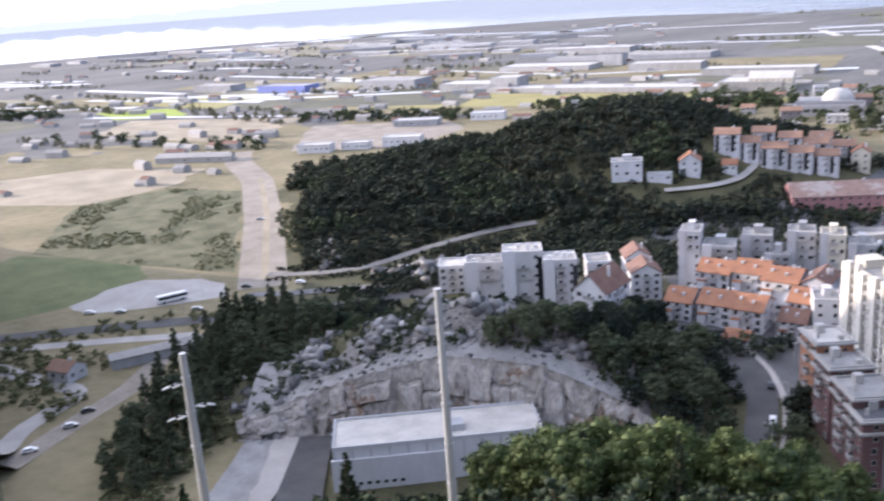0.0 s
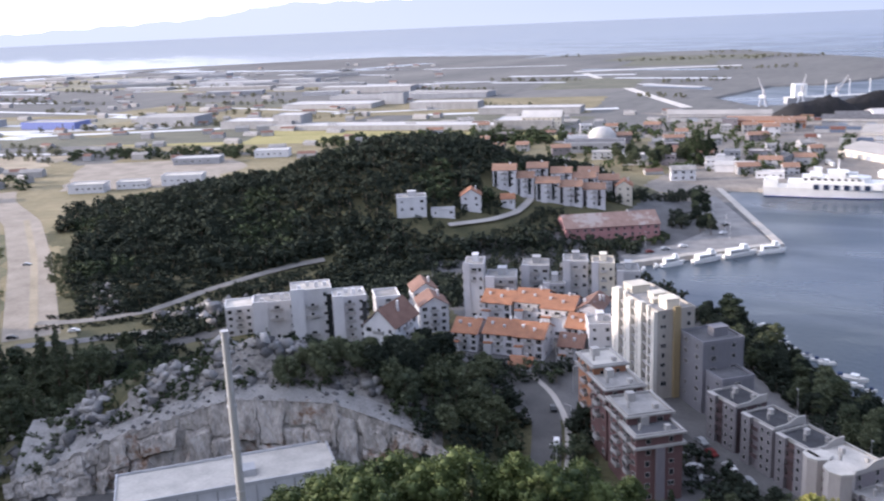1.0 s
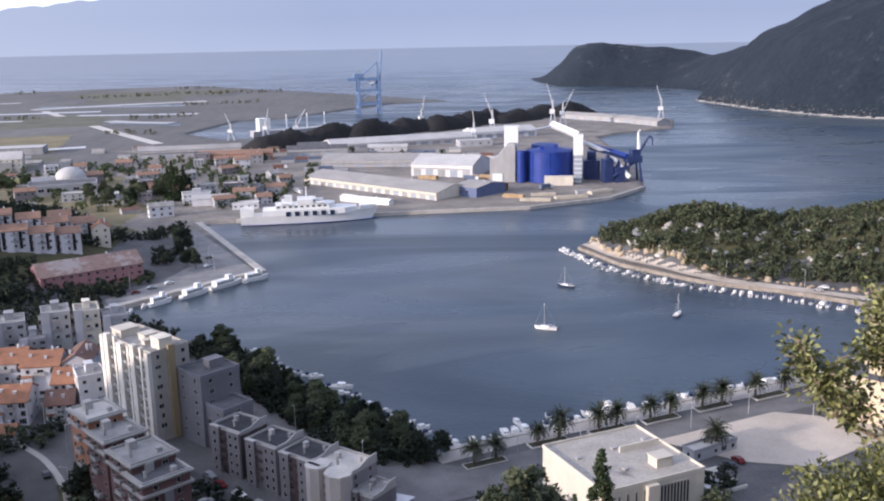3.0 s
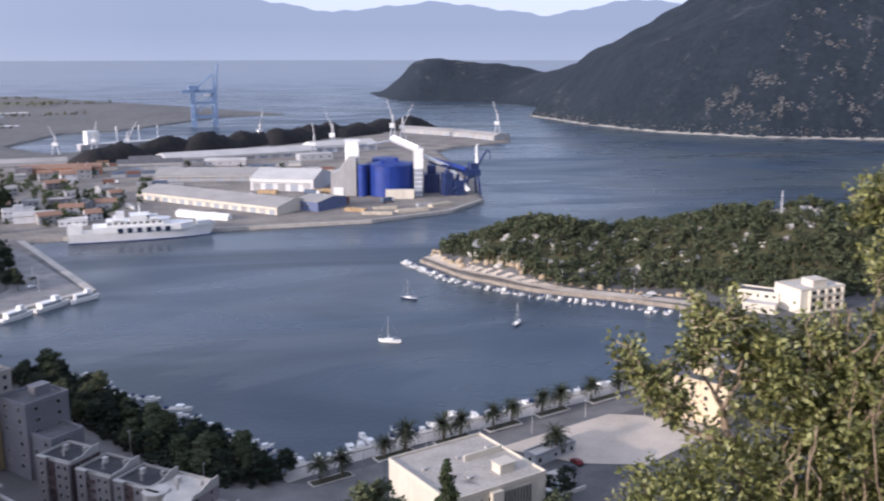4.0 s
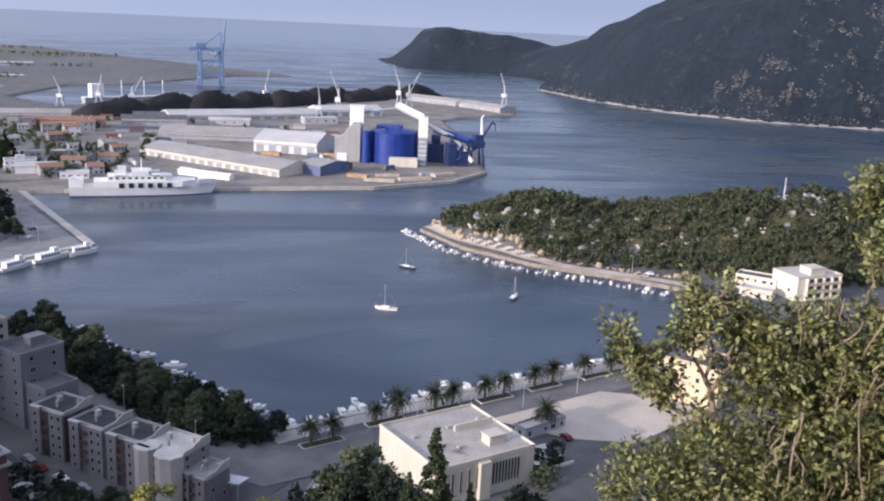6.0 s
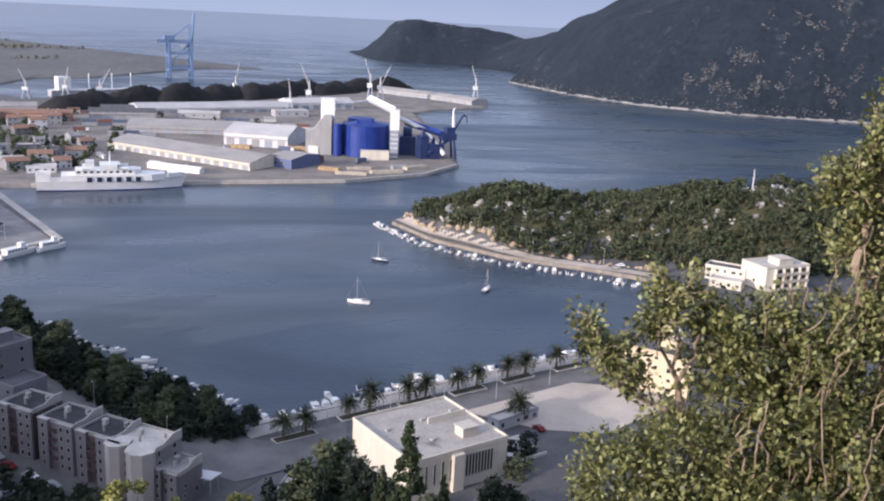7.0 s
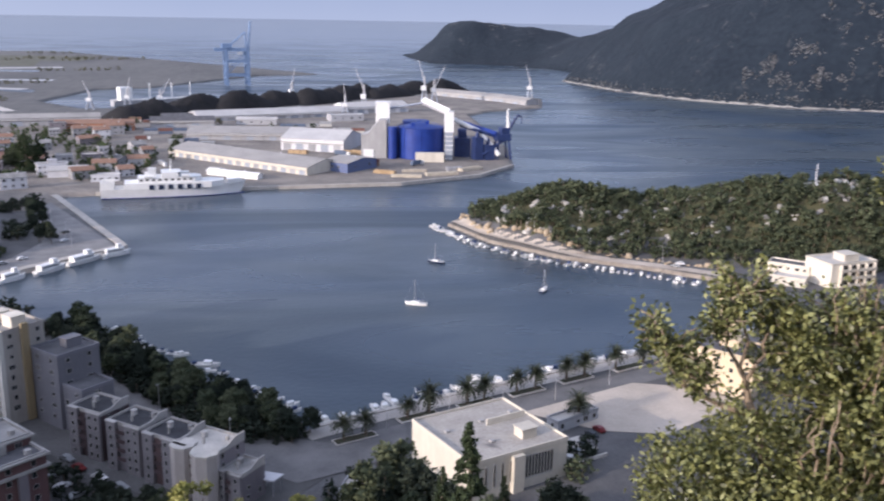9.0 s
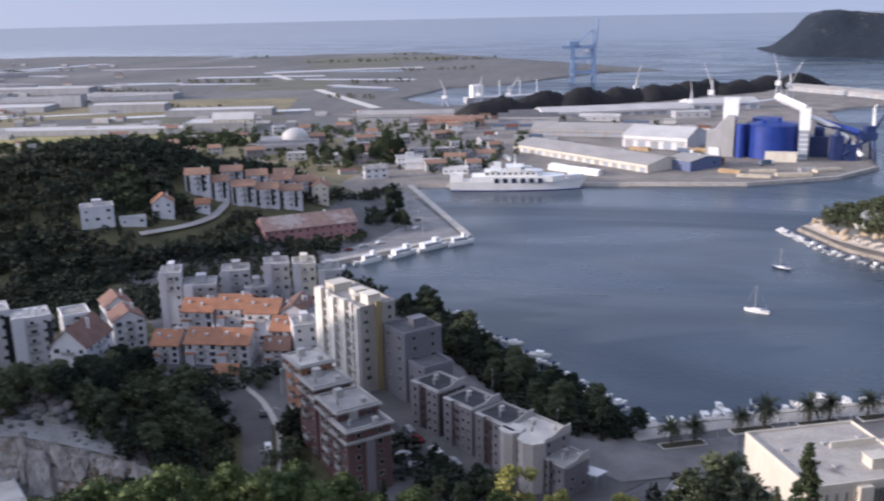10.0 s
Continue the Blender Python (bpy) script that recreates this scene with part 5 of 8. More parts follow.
W_INTAKE = wall_paint("dusty_sheet_cladding", (0.46, 0.455, 0.45))


M_LOADER = mat("navy_steel_paint", (0.016, 0.026, 0.085), (0.03, 0.05, 0.14), 5, 0.5, 0.05, fine=1)


def silo():
    ob = thing("grain_silo", 82, 733, 1.9, -6, "cobalt blue round grain silo with white conveyors", "silo")
    bm = bmesh.new()
    tube(bm, (0, 0, -1), (0, 0, 24), 18.4, 18.4, 48)
    part("tank", bm, M_BLUE, ob)
    bm = bmesh.new()
    tube(bm, (0, 0, 24), (0, 0, 27.5), 18.6, 3, 48)
    part("tank_roof", bm, M_BLUE, ob)
    bm = bmesh.new()
    tube(bm, (-4, 27, -1), (-4, 27, 26), 11, 11, 40)
    part("rear_tank", bm, M_BLUE, ob)
    for k in range(8):
        a = k * math.pi / 4
        bm = bmesh.new()
        tube(bm, (18.5 * math.cos(a), 18.5 * math.sin(a), -1), (18.5 * math.cos(a), 18.5 * math.sin(a), 24.3), 0.3, 0.3, 6)
        part("stiffener", bm, M_BLUE, ob)
    for z in (24.3, 25.4):
        bm = bmesh.new()
        rings = [[bm.verts.new((r * math.cos(k * math.pi / 12), r * math.sin(k * math.pi / 12), z + dz)) for k in range(24)] for r, dz in ((18.28, -0.12), (18.52, -0.12), (18.52, 0.12), (18.28, 0.12))]
        for p, q in zip(rings, rings[1:] + rings[:1]):
            for k in range(24):
                bm.faces.new((p[k], p[(k + 1) % 24], q[(k + 1) % 24], q[k]))
        part("guard_rail", bm, M_BLUE, ob)
    for u, v, w, h in ((-6, -8, 3, 3.4), (5, -4, 2.2, 4.4), (-1, 6, 3.4, 3.0)):
        bm = bmesh.new()
        box(bm, u - w / 2, v - w / 2, 24.4, u + w / 2, v + w / 2, 25 + h)
        part("roof_hatch", bm, M_BLUE, ob)
    bm = bmesh.new()
    box(bm, 19, -16, -1, 25, -10, 22)
    part("elevator_frame", bm, M_LATTICE, ob, "grey lattice elevator")
    bm = bmesh.new()
    box(bm, 18.4, -16.6, 22, 25.6, -9.4, 38)
    part("elevator_head", bm, M_WHITEPAINT, ob, "white elevator head")
    bm = bmesh.new()
    q = [(22, -13, 37), (2, 6, 44)]
    a, b = Vector(q[0]), Vector(q[1])
    tube(bm, a, b, 3.0, 3.0, 4)
    part("conveyor_gallery", bm, M_WHITEPAINT, ob, "white sloping conveyor gallery")
    bm = bmesh.new()
    box(bm, -36, 4, 26, -25, 15, 42), box(bm, -36.5, 3.5, 42, -24.5, 15.5, 42.7)
    part("head_house", bm, M_WHITEPAINT, ob, "white head house")
    bm = bmesh.new()
    box(bm, -35, 5, -1, -26, 14, 26)
    part("head_tower", bm, W_INTAKE, ob, "grey head tower")
    # intake hall: a tall wedge whose roof climbs to the head tower
    bm = bmesh.new()
    prof = [(-47, -1), (-27, -1), (-27, 30), (-33, 30), (-41, 20), (-47, 18)]
    rings = [[bm.verts.new((u, v, z)) for u, z in prof] for v in (-10, 4)]
    for i in range(6):
        bm.faces.new((rings[0][i], rings[0][(i + 1) % 6], rings[1][(i + 1) % 6], rings[1][i]))
    bm.faces.new(rings[0][::-1]), bm.faces.new(rings[1])
    bmesh.ops.recalc_face_normals(bm, faces=bm.faces[:])
    part("intake_hall", bm, W_INTAKE, ob, "dusty grey wedge-shaped intake hall")
    bm = bmesh.new()
    box(bm, -45, -10.6, -1, -37, -10, 7)
    part("intake_door", bm, M_WHITEPAINT, ob)
    bm = bmesh.new()
    tube(bm, (-22, -10, -1), (-22, -10, 25), 3.6, 3.6, 20)
    part("side_tank", bm, M_BLUE, ob)
    bm = bmesh.new()
    box(bm, -4, -27, -1, 18, -21, 7)
    part("control_house", bm, W_CREAM, ob, "low cream control house")
    bm = bmesh.new()
    tube(bm, (25, -13, 32), (46, -4, 22), 1.8, 1.8, 8), tube(bm, (46, -4, 22), (62, -12, 4), 1.8, 1.8, 8)
    part("loading_pipe", bm, M_WHITEPAINT, ob, "white loading pipe")
    bm = bmesh.new()
    box(bm, 27, 2, -1, 40, 18, 15), box(bm, 30, 6, 15, 37, 14, 22)
    part("transfer_house", bm, M_LOADER, ob, "dark blue transfer house")
    bm = bmesh.new()
    tube(bm, (34, 10, 26), (60, -8, 20), 2.2, 2.2, 4)
    part("blue_conveyor", bm, M_BLUE, ob, "blue sloping conveyor")
    for k in range(6):
        bm = bmesh.new()
        box(bm, 18.9, -16.1, 1 + k * 3.5, 25.1, -9.9, 1.5 + k * 3.5)
        part("landing", bm, M_WHITEPAINT, ob)
    bm = bmesh.new()
    tube(bm, (-25, 9, 37.5), (2, 6, 42.5), 0.8, 0.8, 4)
    part("roof_conveyor", bm, M_LATTICE, ob, "thin grey conveyor bridge")


silo()


def ship_loader(x, y):
    ob = thing("ship_loader", x, y, 1.9, 10, "dark blue quayside ship loader with raised arm", "crane")
    for u in (-6, 6):
        for v in (-5, 5):
            bm = bmesh.new()
            tube(bm, (u, v, -0.2), (u * 0.6, v * 0.6, 20), 1.0, 0.8, 6)
            part("leg", bm, M_LOADER, ob)
    bm = bmesh.new()
    box(bm, -6, -5, 15, 6, 5, 20), box(bm, -2, -4, 20, 5, 4, 25)
    part("machine_house", bm, M_LOADER, ob)
    bm = bmesh.new()
    tube(bm, (3, 0, 20), (12, -2, 35), 1.7, 0.9, 6), tube(bm, (12, -2, 35), (15, -2, 33), 0.9, 0.5, 6)
    part("arm", bm, M_LOADER, ob)
    bm = bmesh.new()
    tube(bm, (5, 0, 23), (4, 0, 38), 1.7, 0.7, 6), tube(bm, (4, 0, 38), (5.5, 0, 40), 0.8, 0.4, 6)
    part("mast", bm, M_WHITEPAINT, ob)
    bm = bmesh.new()
    tube(bm, (-5, 1, 18), (-34, 6, 27), 1.5, 1.5, 6), tube(bm, (2, -2, 16), (-18, -6, 5), 1.2, 1.2, 6)
    part("conveyor", bm, M_LOADER, ob)
    bm = bmesh.new()
    tube(bm, (15, -2, 33.5), (15, -2, 27), 0.5, 0.4, 6)
    part("spout", bm, M_LOADER, ob)
    for q in ((-16, -6, -0.2, -8, 4, 12), (-24, -4, -0.2, -17, 6, 18)):
        bm = bmesh.new()
        box(bm, *q), tube(bm, ((q[0] + q[3]) / 2, (q[1] + q[4]) / 2, q[5] - 0.1), ((q[0] + q[3]) / 2, (q[1] + q[4]) / 2, q[5] + 5), 2.4, 0.6, 6)
        part("hopper", bm, M_LOADER, ob)


ship_loader(146, 722)


def coal_pile(x, y, yaw, L, B, h, seed):
    r = np.random.default_rng(seed)
    nu, nv = 26, 15
    u, v = np.meshgrid(np.linspace(-1, 1, nu), np.linspace(-1, 1, nv), indexing="ij")
    z = h * np.clip(1 - np.abs(v) ** 1.7, 0, 1) * np.clip(1.02 - np.abs(u) ** 3.5, 0, 1) * (1 + 0.12 * np.sin(u * 5 + seed) + 0.05 * r.normal(size=u.shape))
    z = np.where((np.abs(u) > 0.99) | (np.abs(v) > 0.99), -0.6, z)
    p = np.stack([u * L / 2, v * B / 2, z], -1).reshape(-1, 3)
    f = [(i * nv + j, (i + 1) * nv + j, (i + 1) * nv + j + 1, i * nv + j + 1) for i in range(nu - 1) for j in range(nv - 1)]
    ob = sheet("coal_mound", p.tolist(), f, [M_COAL])
    ob.matrix_basis = pose(x, y, ground_z(x, y), 0, 0, yaw)
    tagged(ob, "long black coal mound on the terminal yard", "coal mound", "coal mounds")


for k in range(9):
    u = k / 8
    coal_pile(-178 + 358 * u, 1012 + 352 * u + (12 if k % 2 else -6), 45, 88, 50, 16.5 - 3.5 * u + 1.8 * ((k * 7) % 3), k)


M_CRANEGREY = plain("faded_crane_paint", (0.42, 0.42, 0.43), 0.6)


def harbour_crane(x, y, h, lean, yaw):
    ob = thing("harbour_crane", x, y, max(1.7, ground_z(x, y)), yaw, "pale luffing harbour crane with raised jib", "crane", "harbour cranes")
    bm = bmesh.new()
    for u in (-4, 4):
        for v in (-4, 4):
            tube(bm, (u, v, -0.5), (u * 0.4, v * 0.4, h * 0.3), 0.8, 0.7, 6)
    part("portal", bm, M_LATTICE, ob)
    bm = bmesh.new()
    tube(bm, (0, 0, h * 0.3), (0, 0, h * 0.62), 1.5, 0.9, 8)
    part("tower", bm, M_CRANEGREY, ob)
    bm = bmesh.new()
    box(bm, -4, -2, h * 0.3, 2, 2, h * 0.4)
    part("machine_house", bm, M_WHITEPAINT, ob)
    bm = bmesh.new()
    tube(bm, (1, 0, h * 0.42), (h * lean, 0, h), 0.8, 0.4, 6)
    part("jib", bm, M_CRANEGREY, ob)
    bm = bmesh.new()
    tube(bm, (0, 0, h * 0.62), (h * lean * 0.8, 0, h * 0.88), 0.35, 0.3, 5)
    part("tie", bm, M_LATTICE, ob)


for x, y, h, lean, yaw in ((-215, 1110, 34, 0.1, 0), (-180, 1120, 32, 0.35, 10), (31, 1020, 36, -0.05, 0), (54, 1071, 50, -0.2, 0), (136, 1180, 54, -0.15, 0), (150, 1190, 46, 0.3, 0), (285, 1232, 46, -0.15, 0), (-30, 1172, 42, 0.1, 30), (-250, 1080, 32, -0.2, 0)):
    harbour_crane(x, y, h, lean, yaw)


def container_crane():
    ob = thing("container_crane", -119, 1452, 1.8, 14, "tall blue container crane with its boom raised", "crane")
    for u in (-16, 16):
        for v in (-12, 12):
            bm = bmesh.new()
            box(bm, u - 1.9, v - 1.7, -0.8, u + 1.9, v + 1.7, 52)
            part("leg", bm, M_CRANEBLUE, ob)
    for u in (-16, 16):
        for z in (9, 30, 49):
            bm = bmesh.new()
            box(bm, u - 1.0, -12, z, u + 1.0, 12, z + 2.4)
            part("portal_beam", bm, M_CRANEBLUE, ob)
        bm = bmesh.new()
        tube(bm, (u, -12, 11), (u, 12, 30), 0.8, 0.8, 6)
        part("brace", bm, M_CRANEBLUE, ob)
    for v in (-12, 12):
        bm = bmesh.new()
        box(bm, -16, v - 1.1, 13, 16, v + 1.1, 16.2)
        part("sill_beam", bm, M_CRANEBLUE, ob)
        bm = bmesh.new()
        tube(bm, (-16, v, 16), (16, v, 48), 0.8, 0.8, 6)
        part("brace", bm, M_CRANEBLUE, ob)
        bm = bmesh.new()
        box(bm, -16, v - 1.0, 34, 16, v + 1.0, 36.4)
        part("tie_beam", bm, M_CRANEBLUE, ob)
    for v in (-4, 4):
        bm = bmesh.new()
        box(bm, -32, v - 1.1, 50, 19, v + 1.1, 54.5)
        part("girder", bm, M_CRANEBLUE, ob)
        bm = bmesh.new()
        tube(bm, (18, v, 52), (22, v * 0.8, 94), 1.5, 1.0, 6)
        part("boom", bm, M_CRANEBLUE, ob)
    for z in (60, 68, 76, 84, 92):
        bm = bmesh.new()
        tube(bm, (18.8 + (z - 60) / 10, -3.6, z), (18.8 + (z - 60) / 10, 3.6, z), 0.6, 0.6, 6)
        part("boom_tie", bm, M_CRANEBLUE, ob)
    bm = bmesh.new()
    box(bm, -22, -6, 54.5, -7, 6, 61)
    part("machine_house", bm, M_CRANEBLUE, ob)
    bm = bmesh.new()
    box(bm, 2, -3, 45, 8, 3, 49.5)
    part("cab", bm, M_WHITEPAINT, ob)
    for v in (-6, 6):
        bm = bmesh.new()
        tube(bm, (-16, v, 53), (14, v * 0.3, 78), 0.8, 0.8, 6), tube(bm, (16, v, 52), (14, v * 0.3, 78), 1.0, 0.9, 6)
        part("apex_frame", bm, M_CRANEBLUE, ob)


container_crane()


# ================= vessels =================
def hull_bm(bm, L, B, depth, free, sheer=0.3, stern=0.8, mi=0, n=11):
    """A boat's hull along x, bow at +x, waterline at z = 0, closed by a deck."""
    rows = []
    for i in range(n):
        s = i / (n - 1)
        b = B / 2 * (stern + (1 - stern) * min(1, s / 0.35)) * (1 - max(0, (s - 0.45) / 0.55) ** 2.2)
        b = max(b, 0.02 * B)
        x, zt = (s - 0.5) * L, free + sheer * max(0, (s - 0.4) / 0.6) ** 2
        xk = x - (0.06 * L * max(0, (s - 0.8) / 0.2))
        rows.append([bm.verts.new(p) for p in ((xk, 0, -depth), (xk, b * 0.75, -depth * 0.3), (x, b, zt), (x, -b, zt), (xk, -b * 0.75, -depth * 0.3))])
    for a, b in zip(rows, rows[1:]):
        for k in range(5):
            f = bm.faces.new((a[k], a[(k + 1) % 5], b[(k + 1) % 5], b[k]))
            f.material_index = mi + (1 if k == 2 else 0)
    bm.faces.new(rows[0]), bm.faces.new(rows[-1][::-1])
    bmesh.ops.recalc_face_normals(bm, faces=bm.faces[:])


M_GEL = mat("white_gelcoat", (0.7, 0.7, 0.68), (0.8, 0.8, 0.78), 2, 0.3, 0.02, random_ob=0.4)
M_DECK = mat("pale_deck", (0.5, 0.48, 0.44), (0.66, 0.64, 0.6), 1.5, 0.6, 0.05, random_ob=0.4)
M_NAVY = plain("navy_canvas", (0.03, 0.05, 0.12), 0.8)
M_DARKHULL = plain("navy_hull", (0.02, 0.03, 0.06), 0.35)
M_MAST = plain("aluminium_mast", (0.6, 0.6, 0.6), 0.35, 0.6)


def motorboat(name, label, x, y, yaw, L=6.5, group="moored boats", canvas=False, hull=None):
    ob = thing(name, x, y, 0, yaw, label, "boat", group)
    bm = bmesh.new()
    hull_bm(bm, L, L * 0.36, 0.4, 0.7 + L * 0.02, 0.35)
    part("hull", bm, [hull or M_GEL, M_DECK], ob)
    bm = bmesh.new()
    prism(bm, [(-0.12 * L, -0.12 * L), (0.16 * L, -0.1 * L), (0.2 * L, 0), (0.16 * L, 0.1 * L), (-0.12 * L, 0.12 * L)], 0.7, 1.5 + 0.03 * L)
    part("cabin", bm, M_NAVY if canvas else M_GEL, ob)
    bm = bmesh.new()
    box(bm, 0.17 * L, -0.085 * L, 1.15, 0.185 * L, 0.085 * L, 1.42 + 0.03 * L)
    part("windscreen", bm, M_GLASS, ob)
    bm = bmesh.new()
    box(bm, -0.53 * L, -0.16, 0.15, -0.47 * L, 0.16, 1.1)
    part("outboard", bm, M_DARKHULL, ob)
    return ob


BOATS = [motorboat("motorboat", "small white motorboat moored by the shore", 20, 262, 112, 5.4), motorboat("motorboat", "small open boat with a dark canvas cover", 30, 266, 115, 4.4, canvas=True), motorboat("motorboat", "white cabin cruiser moored stern to the quay", 50, 274, 112, 7.2)]


def row_of_boats(line, n, off, seed, turn=90, spread=0.6):
    r = random.Random(seed)
    seg = [(Vector((*a, 0)), Vector((*b, 0))) for a, b in zip(line, line[1:])]
    tot = sum((b - a).length for a, b in seg)
    for i in range(n):
        s = (i + 0.5 + r.uniform(-0.3, 0.3)) / n * tot
        for a, b in seg:
            if s <= (b - a).length:
                t = (b - a).normalized()
                p = a + t * s + Vector((-t.y, t.x, 0)) * (off + r.uniform(-spread, spread))
                copy_thing(BOATS[r.choice((0, 0, 1, 1, 2))], pose(p.x, p.y, r.uniform(-0.05, 0.05), 0, 0, math.degrees(math.atan2(t.y, t.x)) + turn + r.uniform(-24, 24) + (180 if r.random() < 0.3 else 0)) @ Matrix.Scale(r.uniform(0.75, 1.25), 4))
                break
            s -= (b - a).length


row_of_boats([(2, 243), (42, 261), (102, 286), (160, 310)], 46, 4.0, 1)
row_of_boats([(66, 497), (84, 452), (114, 417), (150, 394), (174, 374)], 48, -4.5, 2)
row_of_boats([(176, 372), (186, 352)], 6, -6, 3)
row_of_boats([(-84, 333), (-38, 284), (-6, 246)], 24, 5.5, 4, 60, 2.2)
row_of_boats([(-98, 446), (-114, 427), (-150, 386)], 6, 5, 5, 20, 1)


def tour_boat(x, y, yaw, L):
    ob = thing("tour_boat", x, y, 0, yaw, "white excursion boat moored at the mole", "boat", "excursion boats")
    bm = bmesh.new()
    hull_bm(bm, L, L * 0.25, 0.8, 1.6, 0.9)
    part("hull", bm, [M_GEL, M_DECK], ob)
    bm = bmesh.new()
    prism(bm, [(-0.38 * L, -0.1 * L), (0.2 * L, -0.1 * L), (0.28 * L, 0), (0.2 * L, 0.1 * L), (-0.38 * L, 0.1 * L)], 1.5, 3.9)
    part("deckhouse", bm, M_GEL, ob)
    bm = bmesh.new()
    box(bm, 0.02 * L, -0.07 * L, 3.9, 0.16 * L, 0.07 * L, 5.6)
    part("wheelhouse", bm, M_GEL, ob)
    for k in range(6):
        for s in (-1, 1):
            bm = bmesh.new()
            box(bm, (-0.33 + 0.085 * k) * L, s * 0.1 * L - 0.03, 2.5, (-0.28 + 0.085 * k) * L, s * 0.1 * L + 0.03, 3.3)
            part("window", bm, M_GLASS, ob)


for x, y, yaw, L in ((-95, 441, 40, 14), (-107, 430, 52, 19), (-118, 415, 55, 17), (-130, 401, 50, 12)):
    tour_boat(x, y, yaw, L)


def sailboat(x, y, yaw, L, hull, label):
    ob = thing("sailboat", x, y, 0, yaw, label, "sailboat", "anchored sailboats")
    bm = bmesh.new()
    hull_bm(bm, L, L * 0.31, 0.6, 0.95, 0.35, 0.7)
    part("hull", bm, [hull, M_DECK], ob)
    bm = bmesh.new()
    prism(bm, [(-0.15 * L, -0.085 * L), (0.12 * L, -0.07 * L), (0.22 * L, 0), (0.12 * L, 0.07 * L), (-0.15 * L, 0.085 * L)], 0.9, 1.5)
    part("cabin", bm, M_GEL, ob)
    bm = bmesh.new()
    tube(bm, (0.06 * L, 0, 1.2), (0.06 * L, 0, 1.12 * L), 0.15, 0.1, 8)
    part("mast", bm, M_MAST, ob)
    bm = bmesh.new()
    tube(bm, (0.05 * L, 0, 2.1), (-0.36 * L, 0, 2.0), 0.09, 0.07, 6)
    part("boom", bm, M_MAST, ob)
    bm = bmesh.new()
    tube(bm, (0.03 * L, 0, 2.3), (-0.34 * L, 0, 2.2), 0.22, 0.16, 8)
    part("furled_sail", bm, M_NAVY, ob, "furled sail under a cover")
    bm = bmesh.new()
    for e in ((0.49 * L, 0, 1.3), (-0.49 * L, 0, 1.0), (0.04 * L, 0.15 * L, 1.0), (0.04 * L, -0.15 * L, 1.0)):
        tube(bm, e, (0.06 * L, 0, 1.1 * L), 0.025, 0.025, 4)
    part("rigging", bm, M_MAST, ob)


sailboat(38.6, 355, 160, 9.5, M_GEL, "white sailboat anchored in the bay")
sailboat(54.7, 418, 150, 8.5, M_DARKHULL, "dark-hulled sailboat anchored in the bay")
sailboat(95.2, 370, 60, 8.5, M_DARKHULL, "dark-hulled sailboat near the peninsula")


